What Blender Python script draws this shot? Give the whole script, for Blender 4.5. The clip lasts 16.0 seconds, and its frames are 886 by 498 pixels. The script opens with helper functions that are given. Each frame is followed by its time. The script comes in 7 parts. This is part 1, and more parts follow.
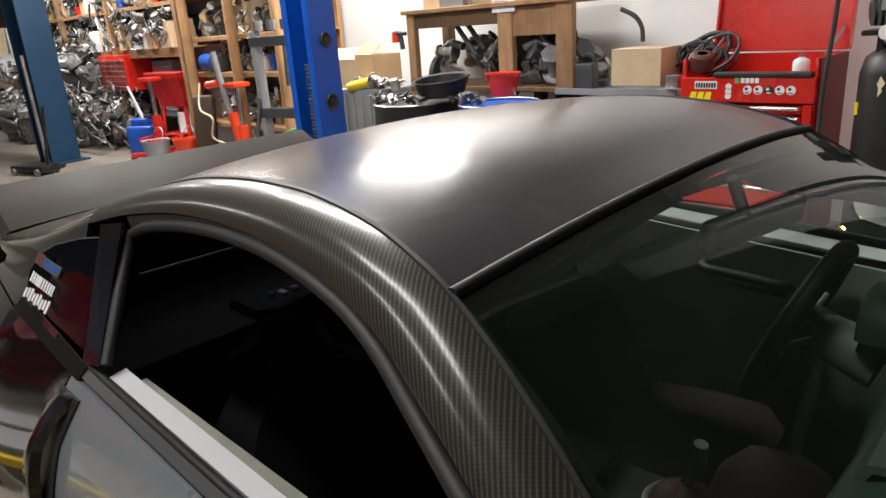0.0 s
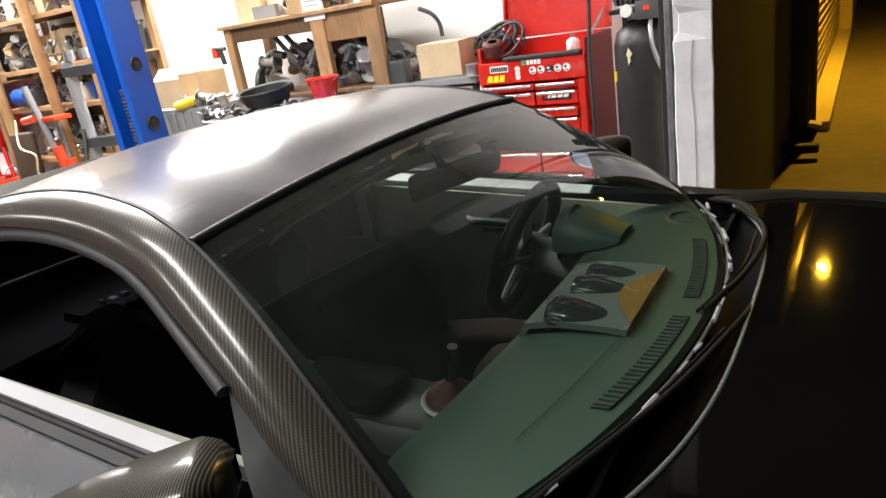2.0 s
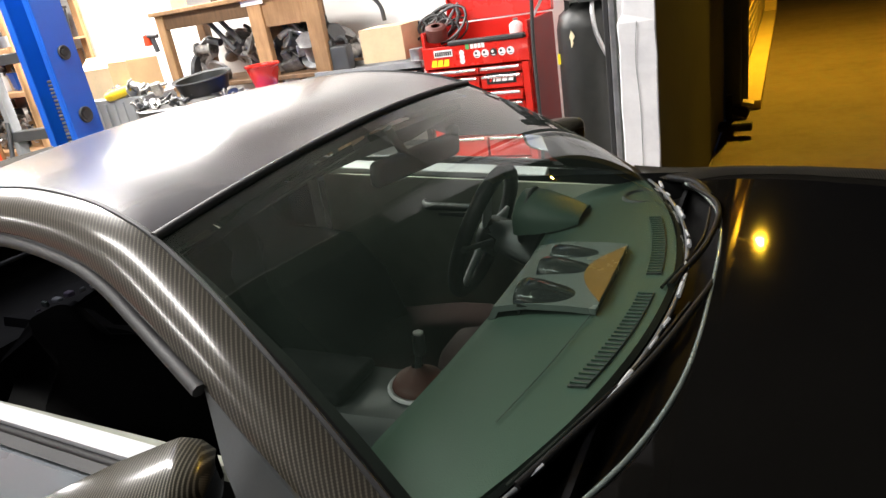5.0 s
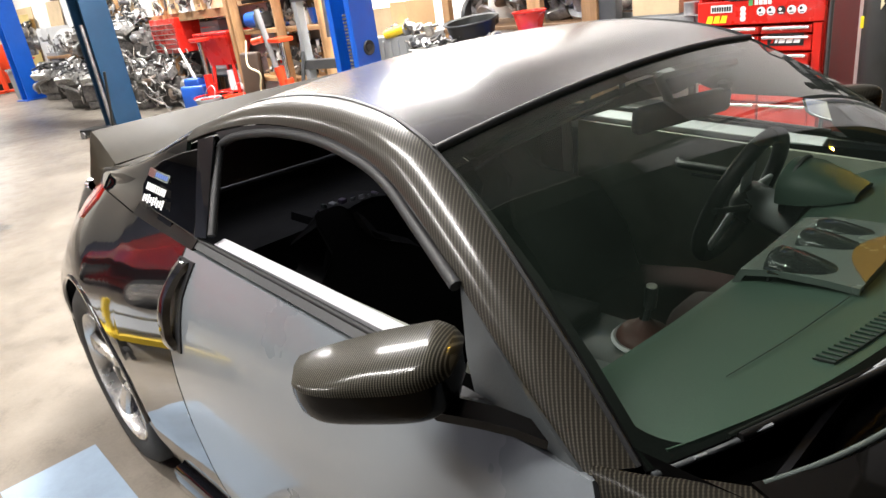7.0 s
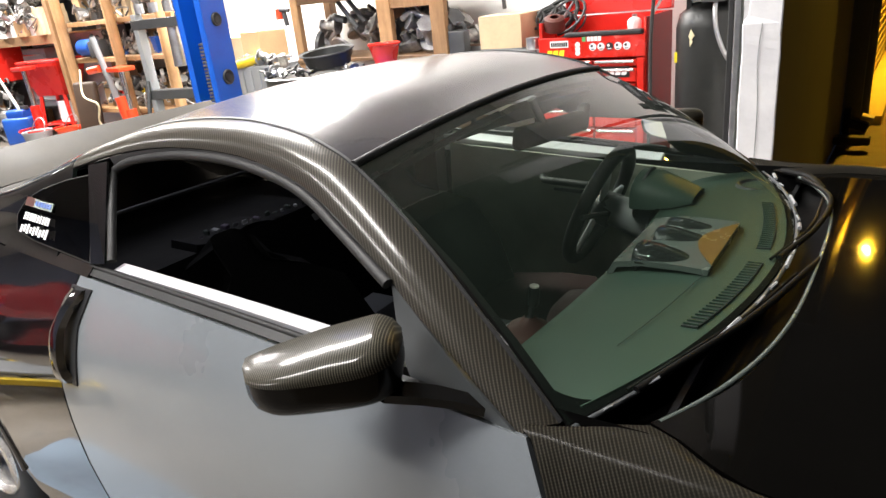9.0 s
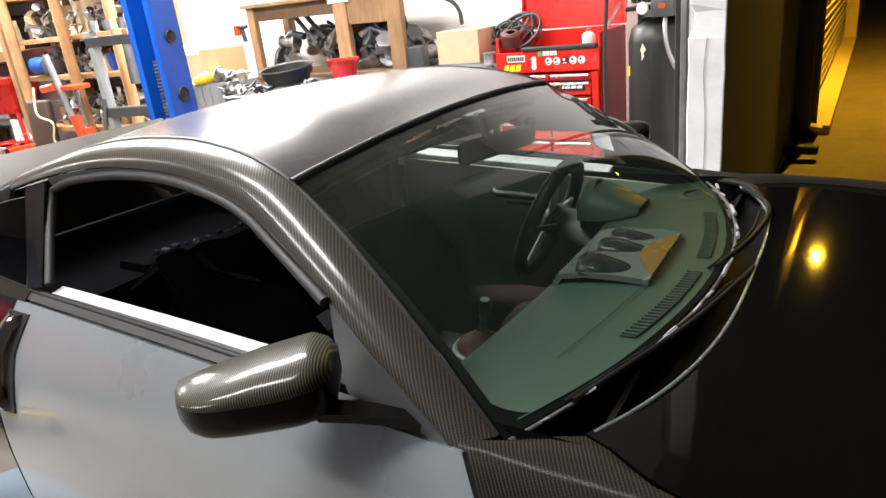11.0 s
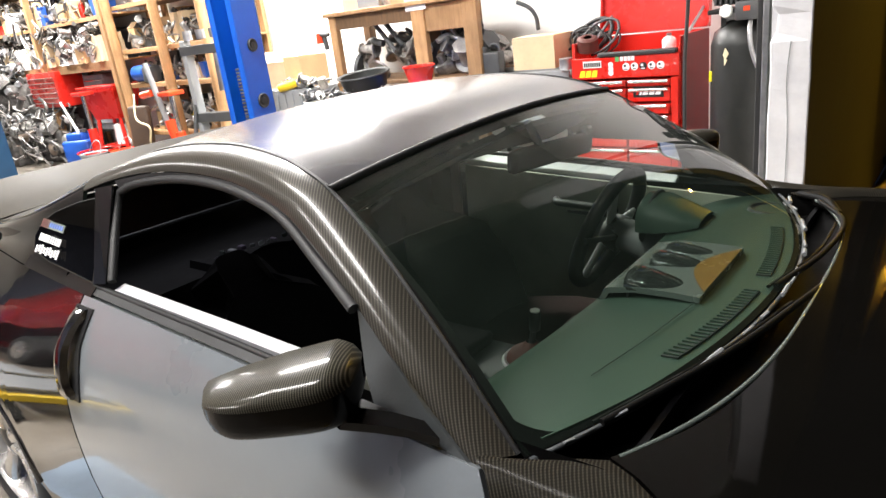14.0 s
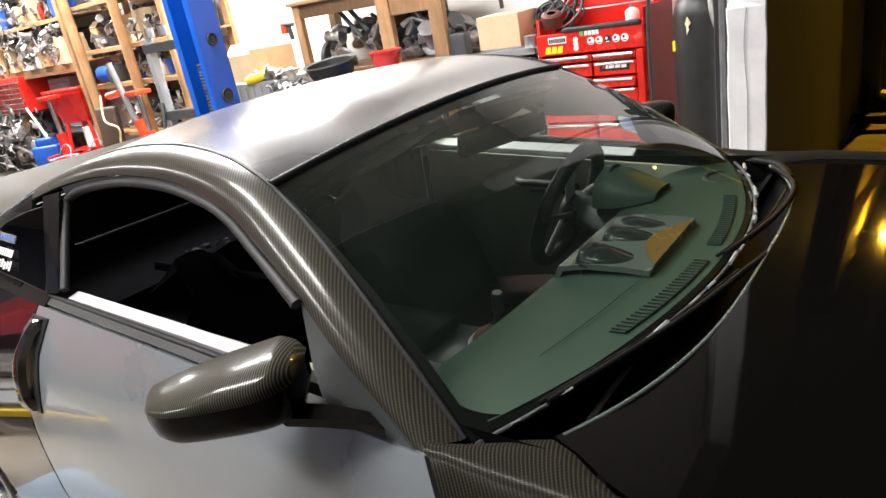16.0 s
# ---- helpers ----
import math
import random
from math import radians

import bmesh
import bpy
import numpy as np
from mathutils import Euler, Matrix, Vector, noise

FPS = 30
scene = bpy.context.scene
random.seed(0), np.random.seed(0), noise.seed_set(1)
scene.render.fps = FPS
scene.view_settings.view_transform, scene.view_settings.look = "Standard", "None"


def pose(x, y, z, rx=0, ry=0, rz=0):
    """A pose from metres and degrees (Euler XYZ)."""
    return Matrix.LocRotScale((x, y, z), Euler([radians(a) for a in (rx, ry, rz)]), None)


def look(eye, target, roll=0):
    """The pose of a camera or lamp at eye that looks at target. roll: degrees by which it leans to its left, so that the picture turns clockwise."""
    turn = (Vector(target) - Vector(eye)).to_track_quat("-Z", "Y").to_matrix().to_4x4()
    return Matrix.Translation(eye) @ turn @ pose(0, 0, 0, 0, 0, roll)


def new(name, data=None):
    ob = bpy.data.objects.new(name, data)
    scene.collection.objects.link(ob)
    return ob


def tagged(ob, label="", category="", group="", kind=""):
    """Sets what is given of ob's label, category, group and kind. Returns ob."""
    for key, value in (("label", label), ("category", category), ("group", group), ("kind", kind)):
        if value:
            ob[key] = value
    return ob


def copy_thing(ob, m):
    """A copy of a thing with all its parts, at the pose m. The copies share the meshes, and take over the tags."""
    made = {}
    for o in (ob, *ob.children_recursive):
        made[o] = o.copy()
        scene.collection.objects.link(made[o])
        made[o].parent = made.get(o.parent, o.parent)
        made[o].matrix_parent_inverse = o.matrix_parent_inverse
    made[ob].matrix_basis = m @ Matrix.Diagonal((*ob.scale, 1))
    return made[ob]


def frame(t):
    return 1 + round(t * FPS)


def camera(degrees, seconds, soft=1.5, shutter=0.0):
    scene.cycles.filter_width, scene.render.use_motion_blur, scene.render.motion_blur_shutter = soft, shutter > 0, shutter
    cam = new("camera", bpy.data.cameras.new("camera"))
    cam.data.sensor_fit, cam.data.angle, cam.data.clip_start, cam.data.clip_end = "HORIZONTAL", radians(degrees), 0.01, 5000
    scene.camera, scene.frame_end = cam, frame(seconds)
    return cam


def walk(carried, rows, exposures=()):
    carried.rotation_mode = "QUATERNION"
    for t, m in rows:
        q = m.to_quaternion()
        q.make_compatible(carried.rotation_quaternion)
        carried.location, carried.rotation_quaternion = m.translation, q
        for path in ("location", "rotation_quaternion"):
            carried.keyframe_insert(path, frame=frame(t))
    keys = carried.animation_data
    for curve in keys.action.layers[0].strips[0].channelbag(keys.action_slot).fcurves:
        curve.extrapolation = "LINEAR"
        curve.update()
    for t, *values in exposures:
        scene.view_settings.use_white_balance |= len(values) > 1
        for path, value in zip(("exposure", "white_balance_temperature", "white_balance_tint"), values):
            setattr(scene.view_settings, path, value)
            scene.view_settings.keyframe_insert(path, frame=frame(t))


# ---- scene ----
cam = camera(66.5, 16.0)
PATH = [
    (0, (0.435, -0.994, 1.453), (-0.9, 0.357, 0.827), -4.0),
    (0.5, (0.536, -1.132, 1.485), (-0.856, 0.175, 0.89), -7.9),
    (1, (0.593, -1.207, 1.48), (-0.689, 0.205, 0.879), -6.2),
    (1.5, (0.71, -1.167, 1.478), (-0.414, 0.387, 0.909), -8.4),
    (2, (0.817, -1.135, 1.461), (-0.224, 0.438, 0.795), -9.2),
    (2.5, (0.807, -1.143, 1.465), (-0.243, 0.418, 0.785), -10.0),
    (3, (0.761, -1.158, 1.466), (-0.245, 0.433, 0.791), -8.7),
    (3.2, (0.752, -1.156, 1.464), (-0.223, 0.452, 0.785), -8.4),
    (5.3, (0.785, -1.148, 1.464), (-0.111, 0.48, 0.726), -9.7),
    (5.5, (0.791, -1.157, 1.465), (-0.175, 0.436, 0.737), -9.8),
    (6, (0.803, -1.162, 1.46), (-0.285, 0.344, 0.721), -9.2),
    (6.5, (0.813, -1.173, 1.453), (-0.504, 0.128, 0.696), -10.9),
    (7, (0.787, -1.227, 1.453), (-0.626, -0.026, 0.702), -8.2),
    (7.5, (0.765, -1.354, 1.469), (-0.726, -0.199, 0.803), -8.5),
    (8, (0.756, -1.424, 1.461), (-0.512, -0.04, 0.772), -7.3),
    (8.5, (0.753, -1.414, 1.462), (-0.311, 0.109, 0.72), -5.0),
    (9, (0.783, -1.388, 1.468), (-0.316, 0.121, 0.747), -6.3),
    (9.5, (0.806, -1.36, 1.463), (-0.22, 0.207, 0.762), -5.9),
    (12, (0.829, -1.363, 1.469), (-0.205, 0.205, 0.784), -6.7),
    (12.5, (0.834, -1.362, 1.469), (-0.213, 0.203, 0.796), -6.9),
    (13, (0.85, -1.348, 1.468), (-0.238, 0.19, 0.797), -7.8),
    (13.5, (0.869, -1.323, 1.465), (-0.258, 0.186, 0.795), -7.6),
    (14, (0.88, -1.305, 1.46), (-0.342, 0.138, 0.809), -7.3),
    (14.5, (0.893, -1.297, 1.459), (-0.381, 0.107, 0.823), -8.1),
    (15, (0.908, -1.287, 1.452), (-0.357, 0.104, 0.769), -8.3),
    (15.5, (0.94, -1.27, 1.454), (-0.298, 0.145, 0.771), -10.2),
    (16, (0.933, -1.258, 1.455), (-0.253, 0.191, 0.753), -10.4),
]
walk(cam, [(t, look(eye, target, roll)) for t, eye, target, roll in PATH],
     [(0.0, -1.12), (0.5, -0.9), (1.0, -0.7), (1.5, -0.7), (2.0, -0.32), (2.5, 0.0), (5.5, 0.14), (6.5, 0.2), (7.5, 0.02), (9.0, 0.16), (12.5, 0.23), (14.5, 0.18), (16.0, 0.06)])

# ---------------------------------------------------------------- world, lights
world = bpy.data.worlds.new("night")
scene.world = world
world.use_nodes = True
world.node_tree.nodes["Background"].inputs[0].default_value = (0.010, 0.012, 0.020, 1)
world.node_tree.nodes["Background"].inputs[1].default_value = 0.25


def area_lamp(name, x, y, z, sx, sy, watts, colour, rx=0.0, rz=0.0):
    data = bpy.data.lights.new(name, "AREA")
    data.shape, data.size, data.size_y, data.energy, data.color = "RECTANGLE", sx, sy, watts, colour
    ob = new(name, data)
    ob.matrix_world = pose(x, y, z, rx, 0, rz)
    return ob


CEIL = 3.9
# Unseen tubes; (-3.0, 0.85) and (-20.5, 1.4) are added purely to brighten
TUBES = [(-0.9, -1.25, 130), (-3.0, 0.85, 330), (-4.4, 3.25, 430), (-7.6, 2.65, 400), (-10.8, 2.3, 430), (-15.0, 0.6, 330), (-20.5, 1.4, 330), (-2.4, -3.4, 130), (-7.2, -3.4, 130)]
for tx, ty, watts in TUBES:
    area_lamp("tube_lamp", tx, ty, CEIL - 0.24, 2.3, 0.22, watts, (1.0, 0.970, 0.935))
sodium = bpy.data.lights.new("sodium_lamp", "POINT")
sodium.energy, sodium.color, sodium.shadow_soft_size = 3300, (1.0, 0.56, 0.035), 0.06
new("sodium_lamp", sodium).location = (0.80, 7.6, 3.72)

# ---------------------------------------------------------------- materials
MATS = {}


def nodes_of(name):
    m = bpy.data.materials.new(name)
    m.use_nodes = True
    nt = m.node_tree
    return m, nt, nt.nodes["Principled BSDF"]


def coords(nt, scale):
    tc = nt.nodes.new("ShaderNodeTexCoord")
    mp = nt.nodes.new("ShaderNodeMapping")
    mp.inputs["Scale"].default_value = (scale, scale, scale) if not isinstance(scale, tuple) else scale
    nt.links.new(tc.outputs["Object"], mp.inputs["Vector"])
    return mp.outputs[0]


def noise_tex(nt, vec, scale, detail=4.0, rough=0.6):
    n = nt.nodes.new("ShaderNodeTexNoise")
    n.inputs["Scale"].default_value, n.inputs["Detail"].default_value, n.inputs["Roughness"].default_value = scale, detail, rough
    nt.links.new(vec, n.inputs["Vector"])
    return n.outputs["Fac"]


def ramp(nt, fac, stops):
    r = nt.nodes.new("ShaderNodeValToRGB")
    els = r.color_ramp.elements
    while len(els) < len(stops):
        els.new(0.5)
    for e, (p, c) in zip(els, stops):
        e.position, e.color = p, (*c, 1)
    nt.links.new(fac, r.inputs[0])
    return r.outputs[0]


def mixc(nt, fac, a, b):
    m = nt.nodes.new("ShaderNodeMix")
    m.data_type = "RGBA"
    for sock, v in ((m.inputs[0], fac), (m.inputs[6], a), (m.inputs[7], b)):
        if hasattr(v, "is_output"):
            nt.links.new(v, sock)
        else:
            sock.default_value = v if not isinstance(v, tuple) else (*v, 1)
    return m.outputs[2]


def bump(nt, bsdf, fac, strength, dist=0.01):
    b = nt.nodes.new("ShaderNodeBump")
    b.inputs["Strength"].default_value, b.inputs["Distance"].default_value = strength, dist
    nt.links.new(fac, b.inputs["Height"])
    nt.links.new(b.outputs[0], bsdf.inputs["Normal"])


def surf(name, colour, rough=0.5, metal=0.0, vary=0.25, scale=3.0, grain=60.0, relief=0.15, coat=0.0, dark=None, rvary=0.12, spec=0.5):
    """A painted, plastic or metal surface with stains at one scale and grain at another."""
    m, nt, b = nodes_of(name)
    v = coords(nt, 1.0)
    big, fine = noise_tex(nt, v, scale, 5), noise_tex(nt, v, grain, 3)
    low = dark or tuple(c * (1 - vary) for c in colour)
    c1 = ramp(nt, big, [(0.32, low), (0.62, colour)])
    hi = tuple(min(1, c * (1 + 0.35 * vary)) for c in colour)
    f = nt.nodes.new("ShaderNodeMath")
    f.operation = "MULTIPLY"
    f.inputs[1].default_value = 0.45
    nt.links.new(fine, f.inputs[0])
    col = mixc(nt, f.outputs[0], c1, hi)
    nt.links.new(col, b.inputs["Base Color"])
    b.inputs["Metallic"].default_value = metal
    b.inputs["Coat Weight"].default_value = coat
    b.inputs["Coat Roughness"].default_value = 0.04
    b.inputs["Specular IOR Level"].default_value = spec
    mr = nt.nodes.new("ShaderNodeMapRange")
    mr.inputs[3].default_value, mr.inputs[4].default_value = max(0.02, rough - rvary), min(1, rough + rvary)
    nt.links.new(big, mr.inputs[0])
    nt.links.new(mr.outputs[0], b.inputs["Roughness"])
    if relief:
        bump(nt, b, fine, relief, 0.004)
    MATS[name] = m
    return m


def emit(name, colour, strength):
    m, nt, b = nodes_of(name)
    b.inputs["Base Color"].default_value = (*colour, 1)
    b.inputs["Emission Color"].default_value = (*colour, 1)
    b.inputs["Emission Strength"].default_value = strength
    return m


def carbon(name, rib=(0.85, 0.45, 0.20), cross=(-0.45, 0.55, 0.70), pitch=0.0036, a=(0.013, 0.0115, 0.0095), c=(0.092, 0.082, 0.064), lacquer=0.10, metal=0.3, coat=1.0, spec=0.5):
    """Twill-woven carbon fibre under clear lacquer: diagonal ribs broken by a crosswise weave."""
    m, nt, b = nodes_of(name)
    v = coords(nt, 1.0)

    def wave(d, p):
        dot = nt.nodes.new("ShaderNodeVectorMath")
        dot.operation = "DOT_PRODUCT"
        dot.inputs[1].default_value = [q * 2 * math.pi / p for q in d]
        nt.links.new(v, dot.inputs[0])
        s = nt.nodes.new("ShaderNodeMath")
        s.operation = "SINE"
        nt.links.new(dot.outputs["Value"], s.inputs[0])
        return s.outputs[0]
    g = nt.nodes.new("ShaderNodeMath")
    g.operation = "MULTIPLY_ADD"
    g.inputs[1].default_value = 0.25
    nt.links.new(wave(cross, pitch * 0.8), g.inputs[0])
    nt.links.new(wave(rib, pitch), g.inputs[2])
    big = noise_tex(nt, v, 5.0)
    col = ramp(nt, g.outputs[0], [(0.0, a), (0.9, c)])
    nt.links.new(mixc(nt, ramp(nt, big, [(0.3, (0.0, 0.0, 0.0)), (0.8, (0.5, 0.5, 0.5))]), col, a), b.inputs["Base Color"])
    b.inputs["Roughness"].default_value = 0.35
    b.inputs["Metallic"].default_value = metal
    b.inputs["Coat Weight"].default_value = coat
    b.inputs["Specular IOR Level"].default_value = spec
    b.inputs["Coat Roughness"].default_value = lacquer
    return m


def glass(name, tint, gloss_rough=0.0, haze=0.0):
    """Thin sheet glass: clear tinted passage and a Fresnel mirror; haze paints on a pale veil for dust and reflected
    light.
    """
    m = bpy.data.materials.new(name)
    m.use_nodes = True
    nt = m.node_tree
    nt.nodes.clear()
    out = nt.nodes.new("ShaderNodeOutputMaterial")
    tr = nt.nodes.new("ShaderNodeBsdfTransparent")
    tr.inputs[0].default_value = (*tint, 1)
    gl = nt.nodes.new("ShaderNodeBsdfGlossy")
    gl.inputs["Roughness"].default_value = gloss_rough
    fr = nt.nodes.new("ShaderNodeFresnel")
    fr.inputs[0].default_value = 1.5
    mx = nt.nodes.new("ShaderNodeMixShader")
    nt.links.new(fr.outputs[0], mx.inputs[0])
    nt.links.new(tr.outputs[0], mx.inputs[1])
    nt.links.new(gl.outputs[0], mx.inputs[2])
    last = mx
    if haze:
        df = nt.nodes.new("ShaderNodeBsdfDiffuse")
        df.inputs[0].default_value = (0.34, 0.48, 0.38, 1)
        v = coords(nt, 1.0)
        n = ramp(nt, noise_tex(nt, v, 4.0, 6), [(0.35, (haze * 0.4,) * 3), (0.75, (haze,) * 3)])
        mh = nt.nodes.new("ShaderNodeMixShader")
        nt.links.new(n, mh.inputs[0])
        nt.links.new(last.outputs[0], mh.inputs[1])
        nt.links.new(df.outputs[0], mh.inputs[2])
        last = mh
    nt.links.new(last.outputs[0], out.inputs[0])
    return m


def concrete(name, a, b_, scale=0.8, rough=0.5, spots=(0.05, 0.045, 0.04)):
    m, nt, b = nodes_of(name)
    v = coords(nt, 1.0)
    big, mid, fine = noise_tex(nt, v, scale, 6, 0.65), noise_tex(nt, v, 5.0, 6, 0.7), noise_tex(nt, v, 80.0, 3)
    c = ramp(nt, big, [(0.3, a), (0.7, b_)])
    c = mixc(nt, ramp(nt, mid, [(0.25, (0.75,) * 3), (0.45, (0.0,) * 3)]), c, spots)
    c = mixc(nt, ramp(nt, fine, [(0.4, (0.0,) * 3), (0.9, (0.22,) * 3)]), c, tuple(min(1, x * 1.25) for x in b_))
    nt.links.new(c, b.inputs["Base Color"])
    r = ramp(nt, mid, [(0.3, (rough - 0.15,) * 3), (0.7, (rough + 0.12,) * 3)])
    nt.links.new(r, b.inputs["Roughness"])
    bump(nt, b, fine, 0.12, 0.004)
    return m


def timber(name, a, c):
    m, nt, b = nodes_of(name)
    v = coords(nt, (14.0, 14.0, 1.6))
    g = noise_tex(nt, v, 2.2, 6, 0.7)
    v2 = coords(nt, 1.0)
    s = noise_tex(nt, v2, 3.0, 4)
    col = ramp(nt, g, [(0.3, a), (0.7, c)])
    col = mixc(nt, ramp(nt, s, [(0.35, (0.45,) * 3), (0.6, (0.0,) * 3)]), col, tuple(x * 0.45 for x in a))
    oi = nt.nodes.new("ShaderNodeObjectInfo")
    hs = nt.nodes.new("ShaderNodeHueSaturation")
    mr = nt.nodes.new("ShaderNodeMapRange")
    mr.inputs[3].default_value, mr.inputs[4].default_value = 0.75, 1.2
    nt.links.new(oi.outputs["Random"], mr.inputs[0])
    nt.links.new(mr.outputs[0], hs.inputs["Value"])
    nt.links.new(col, hs.inputs["Color"])
    nt.links.new(hs.outputs[0], b.inputs["Base Color"])
    b.inputs["Roughness"].default_value = 0.65
    bump(nt, b, g, 0.2, 0.004)
    return m


M_ROOF = surf("satin_roof_carbon", (0.034, 0.032, 0.037), 0.25, 0.0, 0.2, 2.5, 260, 0.03, 0.03, rvary=0.05, spec=0.38)
M_CARBON = carbon("carbon_twill", pitch=0.0050, a=(0.030, 0.027, 0.022), c=(0.098, 0.089, 0.072), lacquer=0.17, metal=0.06, coat=0.50, spec=0.12)
M_CAPCARBON = carbon("fine_carbon_twill", pitch=0.0034, a=(0.016, 0.0145, 0.011), c=(0.105, 0.097, 0.076), lacquer=0.13, metal=0.0, coat=0.34, spec=0.05)
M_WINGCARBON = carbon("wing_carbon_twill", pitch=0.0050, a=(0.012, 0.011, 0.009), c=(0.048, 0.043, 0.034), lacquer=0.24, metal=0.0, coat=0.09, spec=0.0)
M_BLACK = surf("black_paint", (0.008, 0.008, 0.009), 0.06, 0, 0.3, 4, 200, 0.0, 1.0, rvary=0.02, spec=0.6)
M_HOOD = surf("hood_black", (0.0030, 0.0028, 0.0025), 0.048, 0, 0.3, 4, 200, 0.0, 0.0, rvary=0.010, spec=0.16)
M_PRIMER = surf("grey_primer", (0.235, 0.260, 0.280), 0.28, 0, 0.14, 2.2, 150, 0.02, 1.0, rvary=0.05)
M_MIRLOW = surf("mirror_black", (0.004, 0.004, 0.004), 0.14, 0, 0.3, 4, 200, 0.0, 0.0, spec=0.13)
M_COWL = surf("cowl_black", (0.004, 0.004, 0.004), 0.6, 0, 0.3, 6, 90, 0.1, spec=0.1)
M_CARRED = surf("dark_red_car_paint", (0.22, 0.010, 0.012), 0.12, 0, 0.15, 3, 60, 0.0, 0.6)
M_SPOIL = surf("weathered_spoiler", (0.030, 0.024, 0.015), 0.45, 0, 0.4, 6, 220, 0.05, 0.0, rvary=0.08, spec=0.1)
M_RUBBER = surf("black_rubber", (0.018, 0.018, 0.019), 0.55, 0, 0.3, 6, 90, 0.1)
M_SILVER = surf("aluminium_strip", (0.64, 0.64, 0.67), 0.45, 0.0, 0.08, 6, 120, 0.02)
M_LILACDK = surf("lilac_glint_plastic", (0.16, 0.135, 0.19), 0.3, 0, 0.4, 30, 90, 0.0)
M_DARKTRIM = surf("dark_trim", (0.026, 0.027, 0.029), 0.42, 0, 0.25, 7, 150, 0.08)
M_TRIMGREY = surf("grey_trim", (0.062, 0.068, 0.072), 0.5, 0, 0.2, 6, 180, 0.1)
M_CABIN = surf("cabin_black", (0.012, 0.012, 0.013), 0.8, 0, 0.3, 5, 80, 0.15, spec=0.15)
M_DASH = surf("dash_vinyl", (0.030, 0.052, 0.040), 0.5, 0, 0.12, 4, 420, 0.25, rvary=0.06, spec=0.26)
M_DOORCARD = surf("door_card_vinyl", (0.33, 0.345, 0.285), 0.6, 0, 0.3, 5, 120, 0.15)
M_DASHDK = surf("dash_dark", (0.022, 0.024, 0.024), 0.5, 0, 0.2, 5, 200, 0.15)
M_PODSILVER = surf("pod_silver_plastic", (0.13, 0.155, 0.145), 0.25, 0.4, 0.1, 6, 150, 0.03)
M_GLOSSGREY = surf("gloss_grey_plastic", (0.11, 0.125, 0.12), 0.10, 0.85, 0.1, 6, 90, 0.0, 0.6, rvary=0.04)
M_CHROME = surf("chrome", (0.75, 0.75, 0.76), 0.14, 1.0, 0.1, 8, 90, 0.0, rvary=0.05)
M_STEEL = surf("worn_steel", (0.42, 0.42, 0.43), 0.38, 0.9, 0.45, 9, 70, 0.2)
M_ALLOY = surf("wheel_alloy", (0.62, 0.61, 0.60), 0.25, 0.85, 0.15, 9, 90, 0.03)
M_TYRE = surf("tyre_rubber", (0.022, 0.022, 0.022), 0.75, 0, 0.35, 8, 120, 0.3)
M_BROWNPAD = surf("brown_vinyl", (0.050, 0.028, 0.016), 0.6, 0, 0.35, 8, 120, 0.2)
M_SEAT = surf("dark_red_cloth", (0.030, 0.007, 0.007), 0.85, 0, 0.3, 8, 300, 0.3)
M_BOOT = surf("red_brown_leather", (0.085, 0.020, 0.014), 0.55, 0, 0.3, 20, 200, 0.3)
# The 0.028 haze is a painted veil that makes up for missing reflections
M_GLASS = glass("windscreen_glass", (0.78, 0.90, 0.80), 0.0, 0.028)
M_QGLASS = glass("tinted_side_glass", (0.05, 0.055, 0.065), 0.0)
M_REARGLASS = glass("tinted_rear_glass", (0.33, 0.335, 0.36), 0.0)
M_AMBER = surf("amber_panel", (0.17, 0.095, 0.022), 0.25, 0.1, 0.2, 12, 90, 0.0)
M_RED = surf("red_enamel", (0.60, 0.018, 0.010), 0.28, 0, 0.18, 3, 60, 0.03, 0.4)
M_REDDK = surf("red_enamel_dark", (0.17, 0.012, 0.012), 0.6, 0, 0.35, 4, 60, 0.05, 0.0, spec=0.3)
M_TAIL = surf("red_lens", (0.65, 0.03, 0.02), 0.10, 0, 0.1, 6, 40, 0.0, 1.0)
M_BLUE = surf("blue_lift_paint", (0.003, 0.090, 0.50), 0.36, 0, 0.22, 3, 60, 0.05, 0.15)
M_TEAL = surf("teal_lift_paint", (0.008, 0.043, 0.095), 0.42, 0, 0.3, 3, 60, 0.05)
M_WALL = surf("white_wall_paint", (0.82, 0.81, 0.79), 0.7, 0, 0.06, 0.8, 30, 0.1)
M_WALL2 = surf("cream_wall_paint", (0.72, 0.69, 0.62), 0.75, 0, 0.12, 0.7, 30, 0.1)
M_CEIL = surf("ceiling_boards", (0.36, 0.35, 0.34), 0.8, 0, 0.15, 0.6, 20, 0.1)
M_JAMB = surf("chipped_white_paint", (0.86, 0.85, 0.87), 0.6, 0, 0.10, 7, 30, 0.25, dark=(0.70, 0.69, 0.72))
M_SIDEWALL = surf("dim_slate_blue_wall", (0.085, 0.10, 0.16), 0.6, 0, 0.25, 1.0, 30, 0.1)
# Colour taken dark so the wall beside the lamp looks shaded
M_FACADE = surf("shaded_olive_facade", (0.085, 0.100, 0.080), 0.8, 0, 0.35, 1.6, 30, 0.25)
M_YELLOWWALL = surf("pale_rendered_wall", (0.66, 0.53, 0.22), 0.8, 0, 0.15, 1.5, 30, 0.25)
M_FLOOR = concrete("workshop_concrete", (0.125, 0.107, 0.088), (0.290, 0.256, 0.215), 0.9, 0.44, (0.09, 0.078, 0.066))
